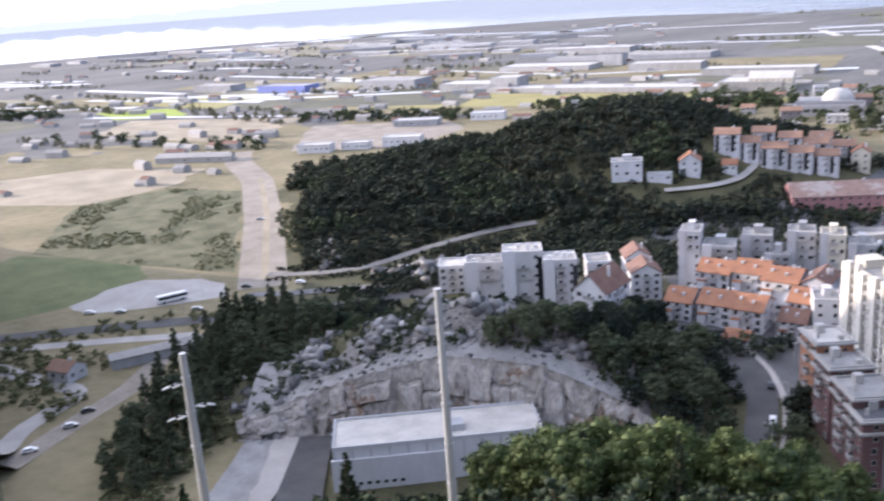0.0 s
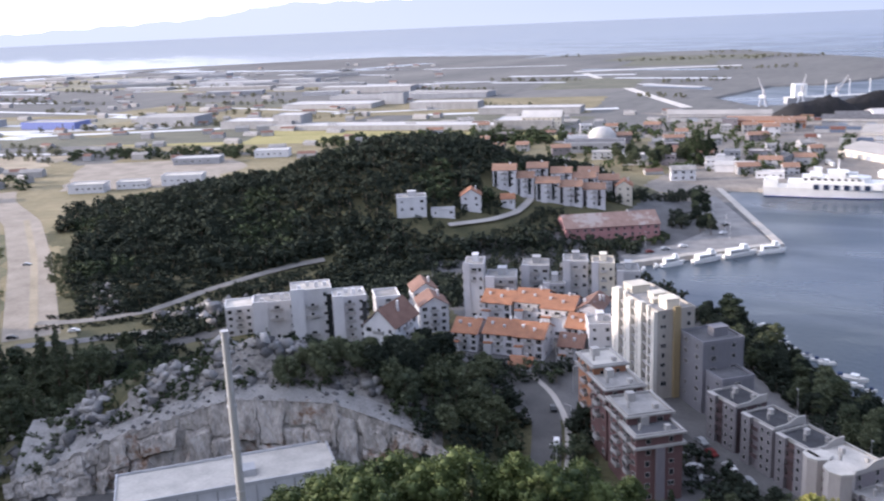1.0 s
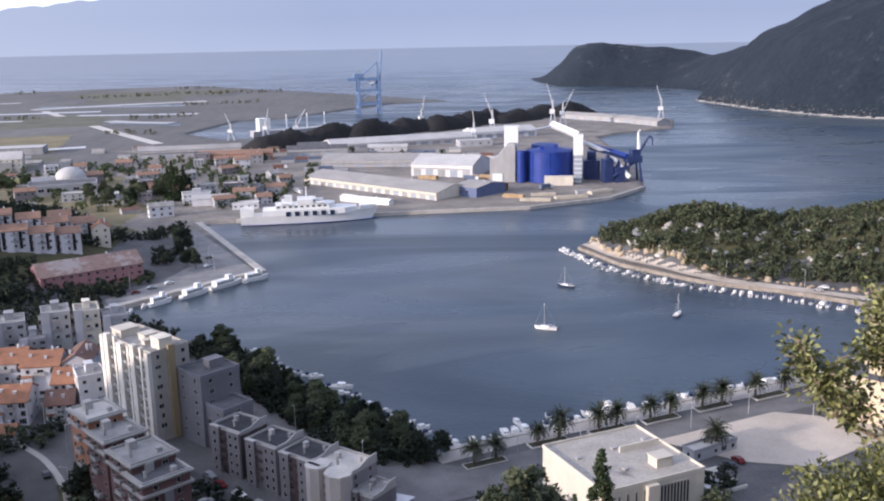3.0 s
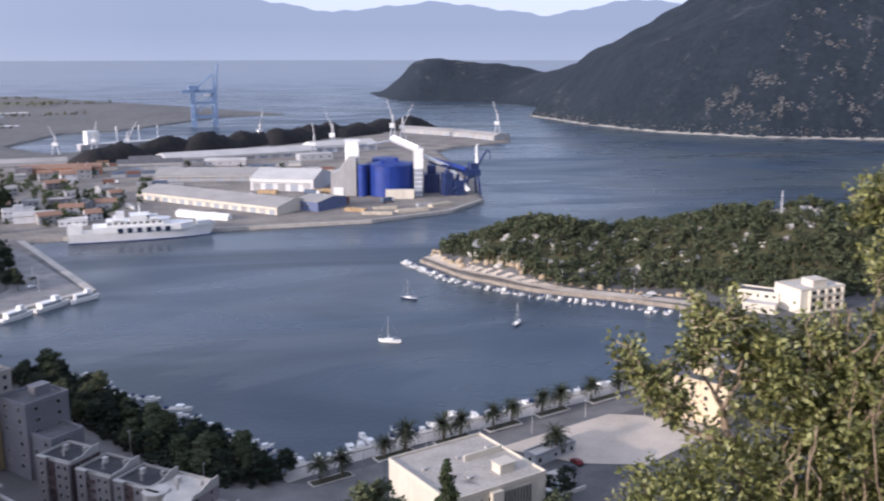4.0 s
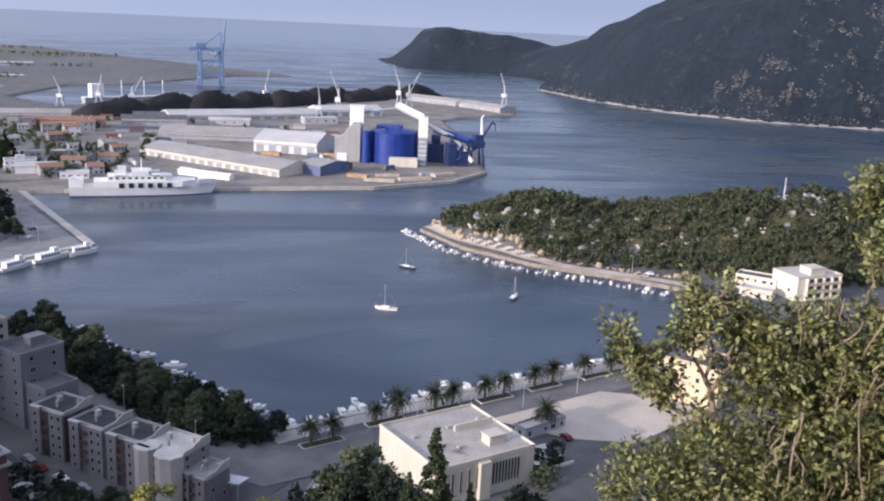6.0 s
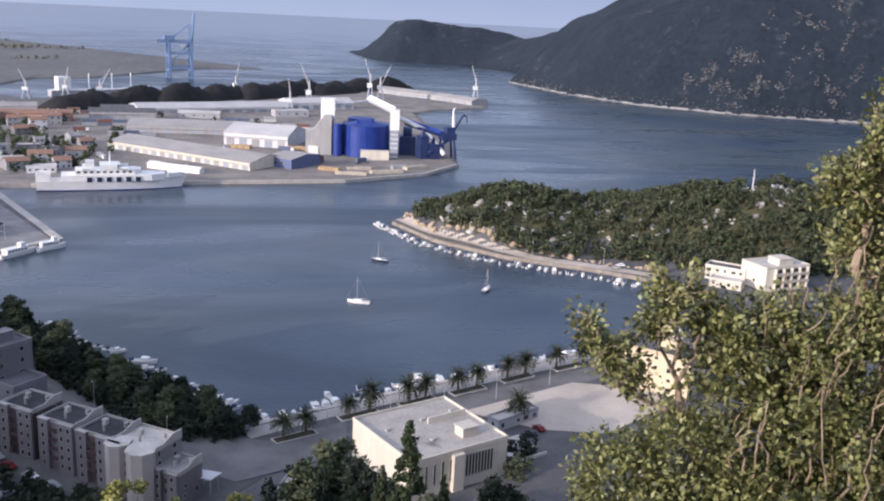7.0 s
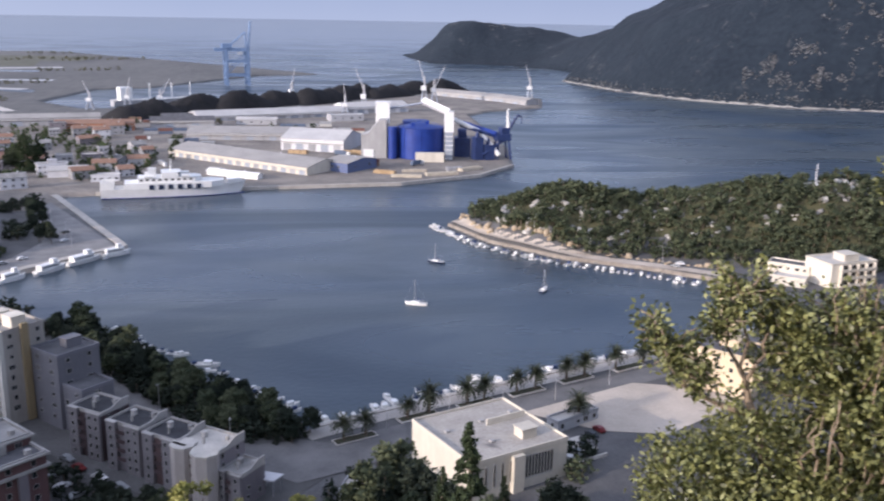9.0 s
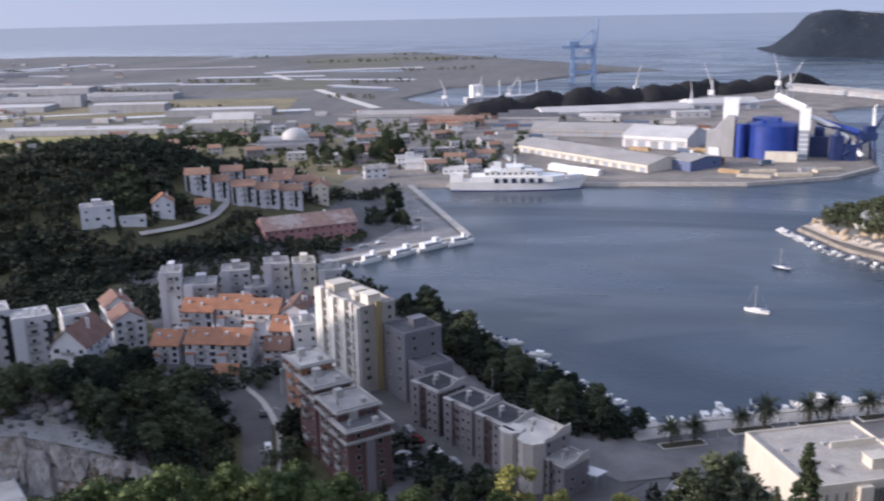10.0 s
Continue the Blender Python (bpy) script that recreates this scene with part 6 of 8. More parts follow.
def ferry():
    ob = thing("car_ferry", -89, 590, 0, 9.8, "white car ferry berthed at the quay with dark square ports", "ferry")
    L, B = 88, 16
    bm = bmesh.new()
    hull_bm(bm, L, B, 2.5, 5.2, 2.2, 0.85, n=17)
    part("hull", bm, [M_WHITEPAINT, M_DECK], ob)
    bm = bmesh.new()
    hull_bm(bm, L * 0.985, B * 1.012, 2.0, 0.35, 0, 0.85, n=17)
    part("boot_stripe", bm, M_BLUE, ob, "dark waterline stripe")
    bm = bmesh.new()
    prism(bm, [(-30, -7.6), (22, -7.6), (30, -4), (30, 4), (22, 7.6), (-30, 7.6)], 5, 8.2)
    part("car_deck_house", bm, M_WHITEPAINT, ob)
    bm = bmesh.new()
    prism(bm, [(-22, -6.5), (12, -6.5), (16, -3), (16, 3), (12, 6.5), (-22, 6.5)], 8.2, 10.9)
    part("saloon", bm, M_WHITEPAINT, ob)
    bm = bmesh.new()
    prism(bm, [(-8, -6.8), (2, -6.8), (4, -4), (4, 4), (2, 6.8), (-8, 6.8)], 10.9, 13.6)
    part("bridge", bm, M_WHITEPAINT, ob)
    bm = bmesh.new()
    box(bm, -8.1, -6.4, 12.2, 3.2, 6.4, 13.1)
    part("bridge_windows", bm, M_GLASS, ob)
    bm = bmesh.new()
    prism(bm, [(-16, -2.2), (-11, -1.6), (-11, 1.6), (-16, 2.2)], 10.9, 15.4)
    part("funnel", bm, M_WHITEPAINT, ob)
    bm = bmesh.new()
    tube(bm, (-2, 0, 13.6), (-2, 0, 20), 0.5, 0.2, 8), tube(bm, (-2, -2.5, 17), (-2, 2.5, 17), 0.15, 0.15, 6)
    part("mast", bm, M_WHITEPAINT, ob)
    for s in (-1, 1):
        for k in range(6):
            bm = bmesh.new()
            u = -14 + k * 5.6
            box(bm, u - 1.5, s * 7.62 - 0.08, 4.0 + 0.6, u + 1.5, s * 7.62 + 0.5 * (s > 0) - 0.5 * (s < 0), 7.2)
            part("port_opening", bm, M_DARKHULL, ob, "dark square opening")
        for k in range(9):
            bm = bmesh.new()
            u = -20 + k * 3.7
            box(bm, u - 0.9, s * 6.5 - 0.05, 9.2, u + 0.9, s * 6.5 + 0.05, 10.2)
            part("window", bm, M_GLASS, ob)
        for k in range(2):
            bm = bmesh.new()
            tube(bm, (-18 + 22 * k, s * 6.9, 11.6), (-13 + 22 * k, s * 6.9, 11.6), 0.8, 0.8, 8)
            part("lifeboat", bm, M_GEL, ob, "white lifeboat")
    bm = bmesh.new()
    for v in (-6.6, 6.2):
        box(bm, -43.5, v, 4.8, -36, v + 0.4, 9.2)
    box(bm, -44, -6, 4.2, -43.4, 6, 8.5)
    part("stern_gate", bm, M_WHITEPAINT, ob)
    bm = bmesh.new()
    prism(bm, [(32, -5), (41, -1.5), (41, 1.5), (32, 5)], 6, 8.4)
    part("bow_visor", bm, M_WHITEPAINT, ob)

    ob.matrix_basis = ob.matrix_basis @ Matrix.Diagonal((1, 1, 1.15, 1))


ferry()


def cargo_ship():
    ob = thing("cargo_ship", -185, 1165, 0, 28, "pale cargo ship lying in the dock basin", "ship")
    bm = bmesh.new()
    hull_bm(bm, 120, 18, 3, 7, 3, 0.9, n=15)
    part("hull", bm, [W_GREY, M_DECK], ob)
    bm = bmesh.new()
    box(bm, -52, -7, 7, -38, 7, 22)
    part("deckhouse", bm, M_WHITEPAINT, ob)
    for u in (-15, 12, 35):
        bm = bmesh.new()
        tube(bm, (u, 0, 6), (u, 0, 26), 1.0, 0.6, 6)
        part("derrick", bm, M_WHITEPAINT, ob)


cargo_ship()
# ================= forests =================
def ico():
    t = (1 + 5**0.5) / 2
    v = np.array([(-1, t, 0), (1, t, 0), (-1, -t, 0), (1, -t, 0), (0, -1, t), (0, 1, t), (0, -1, -t), (0, 1, -t), (t, 0, -1), (t, 0, 1), (-t, 0, -1), (-t, 0, 1)], float)
    f = np.array([(0, 11, 5), (0, 5, 1), (0, 1, 7), (0, 7, 10), (0, 10, 11), (1, 5, 9), (5, 11, 4), (11, 10, 2), (10, 7, 6), (7, 1, 8), (3, 9, 4), (3, 4, 2), (3, 2, 6), (3, 6, 8), (3, 8, 9), (4, 9, 5), (2, 4, 11), (6, 2, 10), (8, 6, 7), (9, 8, 1)])
    return v / np.linalg.norm(v[0]), f


ICO_V, ICO_F = ico()
RNG = np.random.default_rng(7)


def leaf_tufts(centres, size, outward):
    """Loose triangles round the given centres."""
    n = len(centres)
    a = RNG.normal(size=(n, 3)) + outward
    a /= np.linalg.norm(a, axis=1, keepdims=True)
    b = np.cross(a, RNG.normal(size=(n, 3)))
    b /= np.linalg.norm(b, axis=1, keepdims=True) + 1e-9
    s = size * RNG.uniform(0.6, 1.4, (n, 1))
    v = np.stack([centres - b * s * 0.5, centres + b * s * 0.5, centres + a * s], 1).reshape(-1, 3)
    return v, np.arange(3 * n).reshape(-1, 3)


def crown(shape, height, width, clumps, tufts, tuft):
    """A tree's crown: uneven clumps and loose sprays. shape: pine (broad, flat-topped), cone or round."""
    vs, fs, mid, rad, k = [], [], [], [], 0
    for i in range(clumps):
        u = (i + RNG.uniform()) / clumps
        if shape == "cone":
            z, r = 0.08 + 0.9 * u, 0.5 * (1 - u) ** 0.8 + 0.03
        elif shape == "pine":
            z, r = 0.36 + 0.56 * u, 0.5 * math.sqrt(max(0.05, 1 - ((u - 0.35) / 0.68) ** 2))
        else:
            z, r = 0.28 + 0.62 * u, 0.5 * math.sqrt(max(0.05, 1 - ((u - 0.45) / 0.6) ** 2))
        a, q = RNG.uniform(0, 2 * math.pi), r * RNG.uniform(0.45, 1.05) * width
        c = np.array([q * math.cos(a), q * math.sin(a), z * height])
        s = width * RNG.uniform(0.1, 0.22) * ((0.4 + 0.9 * (1 - u)) * 0.8 if shape == "cone" else 1)
        v = ICO_V * s * 0.72 * RNG.uniform(0.6, 1.3, (12, 1)) * (1, 1, 0.75) + c
        vs.append(v), fs.append(ICO_F + k), mid.append(c), rad.append(s)
        k += 12
    mid, rad = np.array(mid), np.array(rad)
    i = RNG.choice(len(mid), tufts, p=rad**2 / (rad**2).sum())
    d = RNG.normal(size=(tufts, 3))
    d /= np.linalg.norm(d, axis=1, keepdims=True)
    pick = mid[i] + d * rad[i][:, None] * RNG.uniform(0.55, 1.12, (tufts, 1)) * (1, 1, 0.8)
    v, f = leaf_tufts(pick, tuft, 1.3 * d + np.array([0, 0, 0.5]))
    vs.append(v), fs.append(f + k)
    return np.concatenate(vs), np.concatenate(fs)


def trunk_arrays(height, r, lean=0.0, sides=5):
    a = np.linspace(0, 2 * np.pi, sides, endpoint=False)
    lo = np.stack([np.cos(a) * r, np.sin(a) * r, np.full(sides, -0.6)], -1)
    hi = np.stack([np.cos(a) * r * 0.5 + lean, np.sin(a) * r * 0.5, np.full(sides, height)], -1)
    f = [(i, (i + 1) % sides, sides + (i + 1) % sides) for i in range(sides)] + [(i, sides + (i + 1) % sides, sides + i) for i in range(sides)]
    return np.concatenate([lo, hi]), np.array(f)


def tri_mesh(name, v, f, mats, index=None):
    me = bpy.data.meshes.new(name)
    me.vertices.add(len(v)), me.loops.add(3 * len(f)), me.polygons.add(len(f))
    me.vertices.foreach_set("co", np.asarray(v, np.float32).ravel())
    me.loops.foreach_set("vertex_index", np.asarray(f, np.int32).ravel())
    me.polygons.foreach_set("loop_start", np.arange(0, 3 * len(f), 3, dtype=np.int32))
    me.polygons.foreach_set("loop_total", np.full(len(f), 3, np.int32))
    for m in mats:
        me.materials.append(m)
    if index is not None:
        me.polygons.foreach_set("material_index", np.asarray(index, np.int32))
    me.update()
    me.validate()
    return me


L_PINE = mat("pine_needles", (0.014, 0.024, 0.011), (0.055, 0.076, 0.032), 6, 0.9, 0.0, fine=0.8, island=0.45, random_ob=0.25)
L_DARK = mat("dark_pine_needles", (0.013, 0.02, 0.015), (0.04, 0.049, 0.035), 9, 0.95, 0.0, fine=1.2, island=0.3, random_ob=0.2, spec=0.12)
# needles lightened in colour for lit, hazy crowns
L_MID = mat("lit_grey_green_needles", (0.044, 0.058, 0.035), (0.115, 0.13, 0.074), 6, 0.9, 0.0, fine=0.8, island=0.4, random_ob=0.25, spec=0.2)
L_PEN = mat("olive_pine_needles", (0.026, 0.036, 0.021), (0.092, 0.106, 0.057), 7, 0.9, 0.0, fine=0.9, island=0.45, spec=0.2)
M_BARK = mat("bark", (0.09, 0.07, 0.05), (0.2, 0.16, 0.12), 0.6, 0.9, 0.6, fine=0.08)
PROTO = [crown("pine", 1, 0.85, 9, 90, 0.13), crown("pine", 1, 0.7, 9, 90, 0.12), crown("round", 1, 0.8, 9, 90, 0.13), crown("pine", 1, 0.95, 10, 90, 0.13), crown("cone", 1, 0.45, 12, 80, 0.1)]


SOFT = [crown("round", 1, 1.0, 12, 180, 0.1), crown("pine", 1, 0.85, 12, 180, 0.1), crown("round", 1, 0.75, 12, 180, 0.09)]
TUFT = [crown("round", 1, 1.5, 6, 60, 0.22), crown("round", 1, 1.9, 6, 60, 0.24)]
SPIRE = [crown("cone", 1, 0.42, 14, 180, 0.08)]


def forest(name, label, pts, size, leaf, kinds=None):
    """Many trees as one mesh: crowns and stems."""
    vs, fs, ix, k = [], [], [], 0
    z = heights(pts[:, 0], pts[:, 1])
    for (x, y), z0 in zip(pts, z):
        s = RNG.uniform(*size)
        v, f = (kinds or PROTO)[RNG.integers(0, len(kinds or PROTO))]
        a = RNG.uniform(0, 6.28)
        c, n = math.cos(a), math.sin(a)
        v = v @ np.array([[c, n, 0], [-n, c, 0], [0, 0, 1]]) * s + (x, y, z0 - 0.25 * s)
        vs.append(v), fs.append(f + k), ix.append(np.zeros(len(f), int))
        k += len(v)
        tv, tf = trunk_arrays(0.6 * s, 0.03 * s, sides=4)
        vs.append(tv + (x, y, z0 - 0.1)), fs.append(tf + k), ix.append(np.ones(len(tf), int))
        k += len(tv)
    ob = new(name, tri_mesh(name, np.concatenate(vs), np.concatenate(fs), [leaf, M_BARK], np.concatenate(ix)))
    return tagged(ob, label, "woodland", kind="stuff")


def scatter(x0, y0, x1, y1, step, keep):
    """Jittered grid points for which keep(x, y) holds."""
    gx, gy = np.meshgrid(np.arange(x0, x1, step), np.arange(y0, y1, step))
    x = gx.ravel() + RNG.uniform(-0.45, 0.45, gx.size) * step
    y = gy.ravel() + RNG.uniform(-0.45, 0.45, gx.size) * step
    k = keep(x, y)
    return np.stack([x[k], y[k]], -1)


HOUSE_SPOTS = [(-240, 408), (-262, 385), (-238, 442), (-228, 447), (-247, 391), (-227, 424), (-232, 398), (-250, 374), (-236, 432)]


def off_roads(x, y, wide=7.0, before=20.0):
    """Away from the hill road and the lane, and from the strip before them that would hide them."""
    ok = np.ones(x.shape, bool)
    for line in (HILL_ROAD, LANE):
        for (ax, ay), (bx, by) in zip(line, line[1:]):
            for k in np.linspace(0, 1, 5):
                px, py = ax + (bx - ax) * k, ay + (by - ay) * k
                d = math.hypot(px, py)
                along, across = (x * px + y * py) / d - d, np.abs(x * py - y * px) / d
                ok &= ~((across < wide) & (along > -before) & (along < wide * 0.8))
    return ok


def clear_of(x, y, spots, r):
    ok = np.ones(x.shape, bool)
    for a, b in spots:
        ok &= (x - a) ** 2 + (y - b) ** 2 > r * r
    return ok


pts = scatter(-600, 190, -190, 620, 5.8, lambda x, y: (ridge(x, y, WOOD_RIDGE, 128) > 0.8) & (np.degrees(np.arctan2(x, y)) > -54.6 + 1.2 * ripple(x, y, 17)) & ((y < 400) | (x < -232)) & clear_of(x, y, HOUSE_SPOTS, 10) & off_roads(x, y, 5.5))
patchy = ripple(pts[:, 0], pts[:, 1], 34) + 0.5 * ripple(pts[:, 0], pts[:, 1], 11) > 0.45
forest("woodland", "dense dark pine wood over the round hill", pts[~patchy], (6, 13), L_DARK, SOFT + SPIRE)
forest("woodland", "greener pines among the dark wood", pts[patchy], (5.5, 11), L_PINE, SOFT)
PEN_ROCKS = [(x, y) for x, y in scatter(95, 415, 330, 500, 9.6, lambda x, y: (ridge(x, y, PEN_RIDGE, 58) > 5) & (ripple(x, y, 21) > -0.25))]
pts = scatter(80, 380, 480, 540, 4.1, lambda x, y: (ridge(x, y, PEN_RIDGE, 58) > 0.1) & (signed(x, y, MAIN) > 9.5) & clear_of(x, y, [(229, 369), (213, 376), (222, 373)], 12.5) & clear_of(x, y, [(250, 433)], 5) & clear_of(x, y, PEN_ROCKS, 2.7) & clear_of(x * 1.012, y * 1.012, PEN_ROCKS, 2.5))
forest("woodland", "green pines covering the small peninsula", pts, (4.6, 10.2), L_PEN, SOFT + SPIRE)
# ================= single trees =================
# the yellow-green of sunlight is put into this needle colour
L_SUN = mat("sun_tinted_needles", (0.026, 0.046, 0.012), (0.09, 0.118, 0.036), 5, 0.75, 0.0, fine=0.6, island=0.5, random_ob=0.3)
L_YELLOW = mat("yellow_green_leaves", (0.16, 0.17, 0.04), (0.3, 0.28, 0.09), 3, 0.75, 0.0, fine=0.4, island=0.5)


def tree_proto(name, label, shape, height, width, clumps, tufts, tuft, leaf, group):
    ob = thing(name, 0, 0, 0, 0, label, "tree", group)
    bm = bmesh.new()
    top = height * (0.9 if shape == "cone" else 0.72)
    tube(bm, (0, 0, -1.2), (0.02 * height, 0, top * 0.5), 0.028 * height, 0.018 * height, 7)
    tube(bm, (0.02 * height, 0, top * 0.5), (0, 0.02 * height, top), 0.018 * height, 0.006 * height, 6)
    if shape != "cone":
        for k in range(6):
            a, z = k * 1.05 + RNG.uniform(-0.3, 0.3), height * RNG.uniform(0.3, 0.55)
            tube(bm, (0.01 * height, 0, z), (math.cos(a) * width * 0.33, math.sin(a) * width * 0.33, z + height * 0.22), 0.009 * height, 0.003 * height, 5)
    part("trunk", bm, M_BARK, ob)
    v, f = crown(shape, height, width, clumps, tufts, tuft)
    part("crown", tri_mesh("crown", v, f, [leaf]), None, ob)
    return ob


PINES = [tree_proto("pine_tree", "dark green pine on the slope", "pine", 11, 7.5, 40, 2000, 0.5, L_DARK, "slope pines"),
         tree_proto("pine_tree", "grey-green pine on the slope", "pine", 12, 6.4, 40, 2000, 0.48, L_MID, "slope pines"),
         tree_proto("pine_tree", "olive-green round-crowned pine on the slope", "round", 10, 6.8, 40, 2000, 0.48, L_PEN, "slope pines"),
         tree_proto("pine_tree", "slim dark conifer on the slope", "cone", 13, 5.0, 60, 2000, 0.44, L_DARK, "slope pines")]
SUNNY = [tree_proto("pine_tree", "sunlit yellow-green pine below the lookout", "pine", 11, 8.0, 54, 6000, 0.33, L_SUN, "sunlit pines"),
         tree_proto("pine_tree", "sunlit yellow-green pine below the lookout", "round", 11, 7.0, 54, 6000, 0.33, L_SUN, "sunlit pines"),
         tree_proto("pine_tree", "sunlit yellow-green pine below the lookout", "pine", 12, 6.6, 54, 6000, 0.33, L_SUN, "sunlit pines")]
GREYPINES = [tree_proto("pine_tree", "slim grey-green conifer beside the quarry", "cone", 13, 4.6, 60, 2200, 0.42, L_MID, "quarry conifers"),
             tree_proto("pine_tree", "grey-green pine beside the quarry", "pine", 12, 6.0, 40, 2200, 0.44, L_MID, "quarry conifers")]
CONIFER = tree_proto("cypress_tree", "slim dark cypress on the slope", "cone", 13, 3.8, 100, 5200, 0.3, L_PINE, "cypresses")
SHRUB = tree_proto("bush", "rounded olive-green garden bush", "round", 2.6, 3.0, 14, 500, 0.28, L_PINE, "bushes")
YELLOWTREE = tree_proto("deciduous_tree", "yellow-green broadleaf tree below the lookout", "round", 9, 5.5, 26, 2200, 0.34, L_YELLOW, "broadleaf trees")
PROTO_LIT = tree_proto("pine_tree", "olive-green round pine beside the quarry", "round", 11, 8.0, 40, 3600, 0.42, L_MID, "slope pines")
USED = set()
EL_ROW = 19.3


def plant(ob, x, y, s=1.0, sink=0.0):
    """The first of a kind is moved to its place, later ones are copies."""
    m = pose(x, y, ground_z(x, y) - sink, 0, 0, RNG.uniform(0, 360)) @ Matrix.Scale(s, 4)
    if ob.name not in USED:
        USED.add(ob.name)
        ob.matrix_basis = m
        return ob
    c = copy_thing(ob, pose(0, 0, 0))
    c.matrix_basis = m
    return c


def room(x, y):
    """Height of a tree at (x, y) that leaves the white blocks behind it in sight."""
    d, az = math.hypot(x, y), math.degrees(math.atan2(x, y))
    if not -50 < az < -34 or d < 215:
        return 99
    return max(2.2, 115 - d * math.tan(radians(EL_ROW)) - ground_z(x, y))


def inside(poly, step, keep=None):
    a = np.array(poly)
    return scatter(*a.min(0), *a.max(0), step, lambda x, y: (signed(x, y, list(poly)) > 0) & (keep(x, y) if keep else True))


# dark trees left of the quarry
for x, y in inside([(-200, 78), (-222, 84), (-262, 132), (-286, 160), (-282, 182), (-255, 190), (-228, 160), (-222, 128), (-212, 112), (-200, 95)], 7.6):
    plant(GREYPINES[(0, 0, 0, 1)[RNG.integers(0, 4)]], x, y, RNG.uniform(0.85, 1.35))
# along the main road and over the knoll
for x, y in inside([(-272, 196), (-262, 212), (-228, 232), (-200, 222), (-178, 205), (-190, 185), (-222, 168)], 8.6, lambda x, y: np.hypot(x, y) > 262):
    plant(PINES[RNG.integers(0, 4)], x, y, min(RNG.uniform(0.5, 0.8), room(x, y) / 11))
# between the quarry and the curved street
for x, y in inside([(-176, 186), (-150, 176), (-128, 176), (-112, 172), (-100, 186), (-110, 206), (-122, 222), (-140, 232), (-160, 236), (-172, 215)], 8.4):
    plant(PINES[RNG.integers(0, 3)], x, y, min(RNG.uniform(0.75, 1.1), room(x, y) / 11))
for x, y in inside([(-88, 200), (-80, 186), (-74, 178), (-66, 172), (-72, 166), (-82, 180), (-92, 205), (-100, 222), (-96, 224)], 6):
    plant(PINES[RNG.integers(0, 4)], x, y, RNG.uniform(0.55, 0.85))
for x, y in inside([(-58, 196), (-46, 186), (-30, 180), (-28, 190), (-44, 202), (-56, 208)], 6.5):
    plant(PINES[RNG.integers(0, 3)], x, y, RNG.uniform(0.5, 0.75))
# shoreline belt
for x, y in inside([(-92, 334), (-80, 325), (-36, 276), (-2, 238), (-6, 229), (-24, 232), (-50, 259), (-76, 296), (-96, 322)], 5.8):
    plant(PINES[RNG.integers(0, 3)], x, y, RNG.uniform(0.5, 0.8))
plant(PINES[2], -85, 331, 1.15)
# rounder trees in front of the white blocks, their needles coloured as if lit
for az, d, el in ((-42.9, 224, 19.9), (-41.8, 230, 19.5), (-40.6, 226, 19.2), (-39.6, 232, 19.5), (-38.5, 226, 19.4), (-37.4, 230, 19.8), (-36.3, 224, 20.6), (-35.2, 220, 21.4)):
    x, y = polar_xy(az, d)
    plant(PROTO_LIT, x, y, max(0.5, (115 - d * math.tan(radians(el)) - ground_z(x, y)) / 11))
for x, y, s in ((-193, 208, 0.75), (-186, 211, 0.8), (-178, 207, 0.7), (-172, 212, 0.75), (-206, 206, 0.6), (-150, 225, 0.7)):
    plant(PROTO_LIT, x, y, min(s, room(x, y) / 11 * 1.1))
# sunlit pines on the slope under the lookout
for az, d, s in [(a + RNG.uniform(-0.8, 0.8), RNG.uniform(94, 112), 1) for a in np.arange(-44, -9, 2.6)] + [(a + RNG.uniform(-0.8, 0.8), RNG.uniform(112, 132), 1) for a in np.arange(-43, -14, 3.1)]:
    want = np.interp(az, [-46, -42, -35, -26, -20, -9], [28.6, 27.0, 26.6, 27.2, 28.6, 29.6]) + RNG.uniform(-0.3, 0.9)
    x, y = polar_xy(az, d)
    h = 115 - d * math.tan(radians(want)) - ground_z(x, y)
    if h > 2:
        plant(SUNNY[RNG.integers(0, 3)], x, y, h / 11.0)
for az, d, el in ((-37.5, 104, 26.9), (-31.2, 98, 27.0), (-23.4, 108, 27.4), (-17.8, 112, 28.4), (-12.5, 110, 28.9), (-53.7, 96, 27.3), (-26.5, 100, 27.6), (9.9, 92, 24.9), (8.2, 100, 27.6), (12.4, 104, 28.0), (-64.5, 150, 27.4), (-69.5, 170, 27.6)):
    x, y = polar_xy(az, d)
    plant(CONIFER, x, y, (115 - d * math.tan(radians(el)) - ground_z(x, y)) / 13)
for az, d, el in ((-8.6, 120, 27.6), (-6.0, 118, 29.0), (-1.4, 112, 29.0)):
    x, y = polar_xy(az, d)
    plant(YELLOWTREE, x, y, (115 - d * math.tan(radians(el)) - ground_z(x, y)) / 9)
for az, d, el in ((3.4, 150, 26.8), (5.0, 156, 26.6), (6.4, 150, 27.6), (4.2, 140, 28.4), (8.6, 112, 28.6), (11.6, 112, 29.4), (16.2, 112, 28.2), (6.2, 120, 29.0), (17.6, 130, 28.4)):
    x, y = polar_xy(az, d)
    plant(PINES[RNG.integers(0, 4)], x, y, (115 - d * math.tan(radians(el)) - ground_z(x, y)) / 11)
def along_line(a, b, step):
    n = int(math.hypot(b[0] - a[0], b[1] - a[1]) / step)
    return np.array([(a[0] + (b[0] - a[0]) * (i + RNG.uniform()) / n, a[1] + (b[1] - a[1]) * (i + RNG.uniform()) / n) for i in range(n)])


# tall dark poplars in the old quarter
for x, y, h in ((-200, 668, 30), (-193, 672, 26), (-206, 676, 24), (-150, 700, 16)):
    plant(CONIFER, x, y, h / 13)
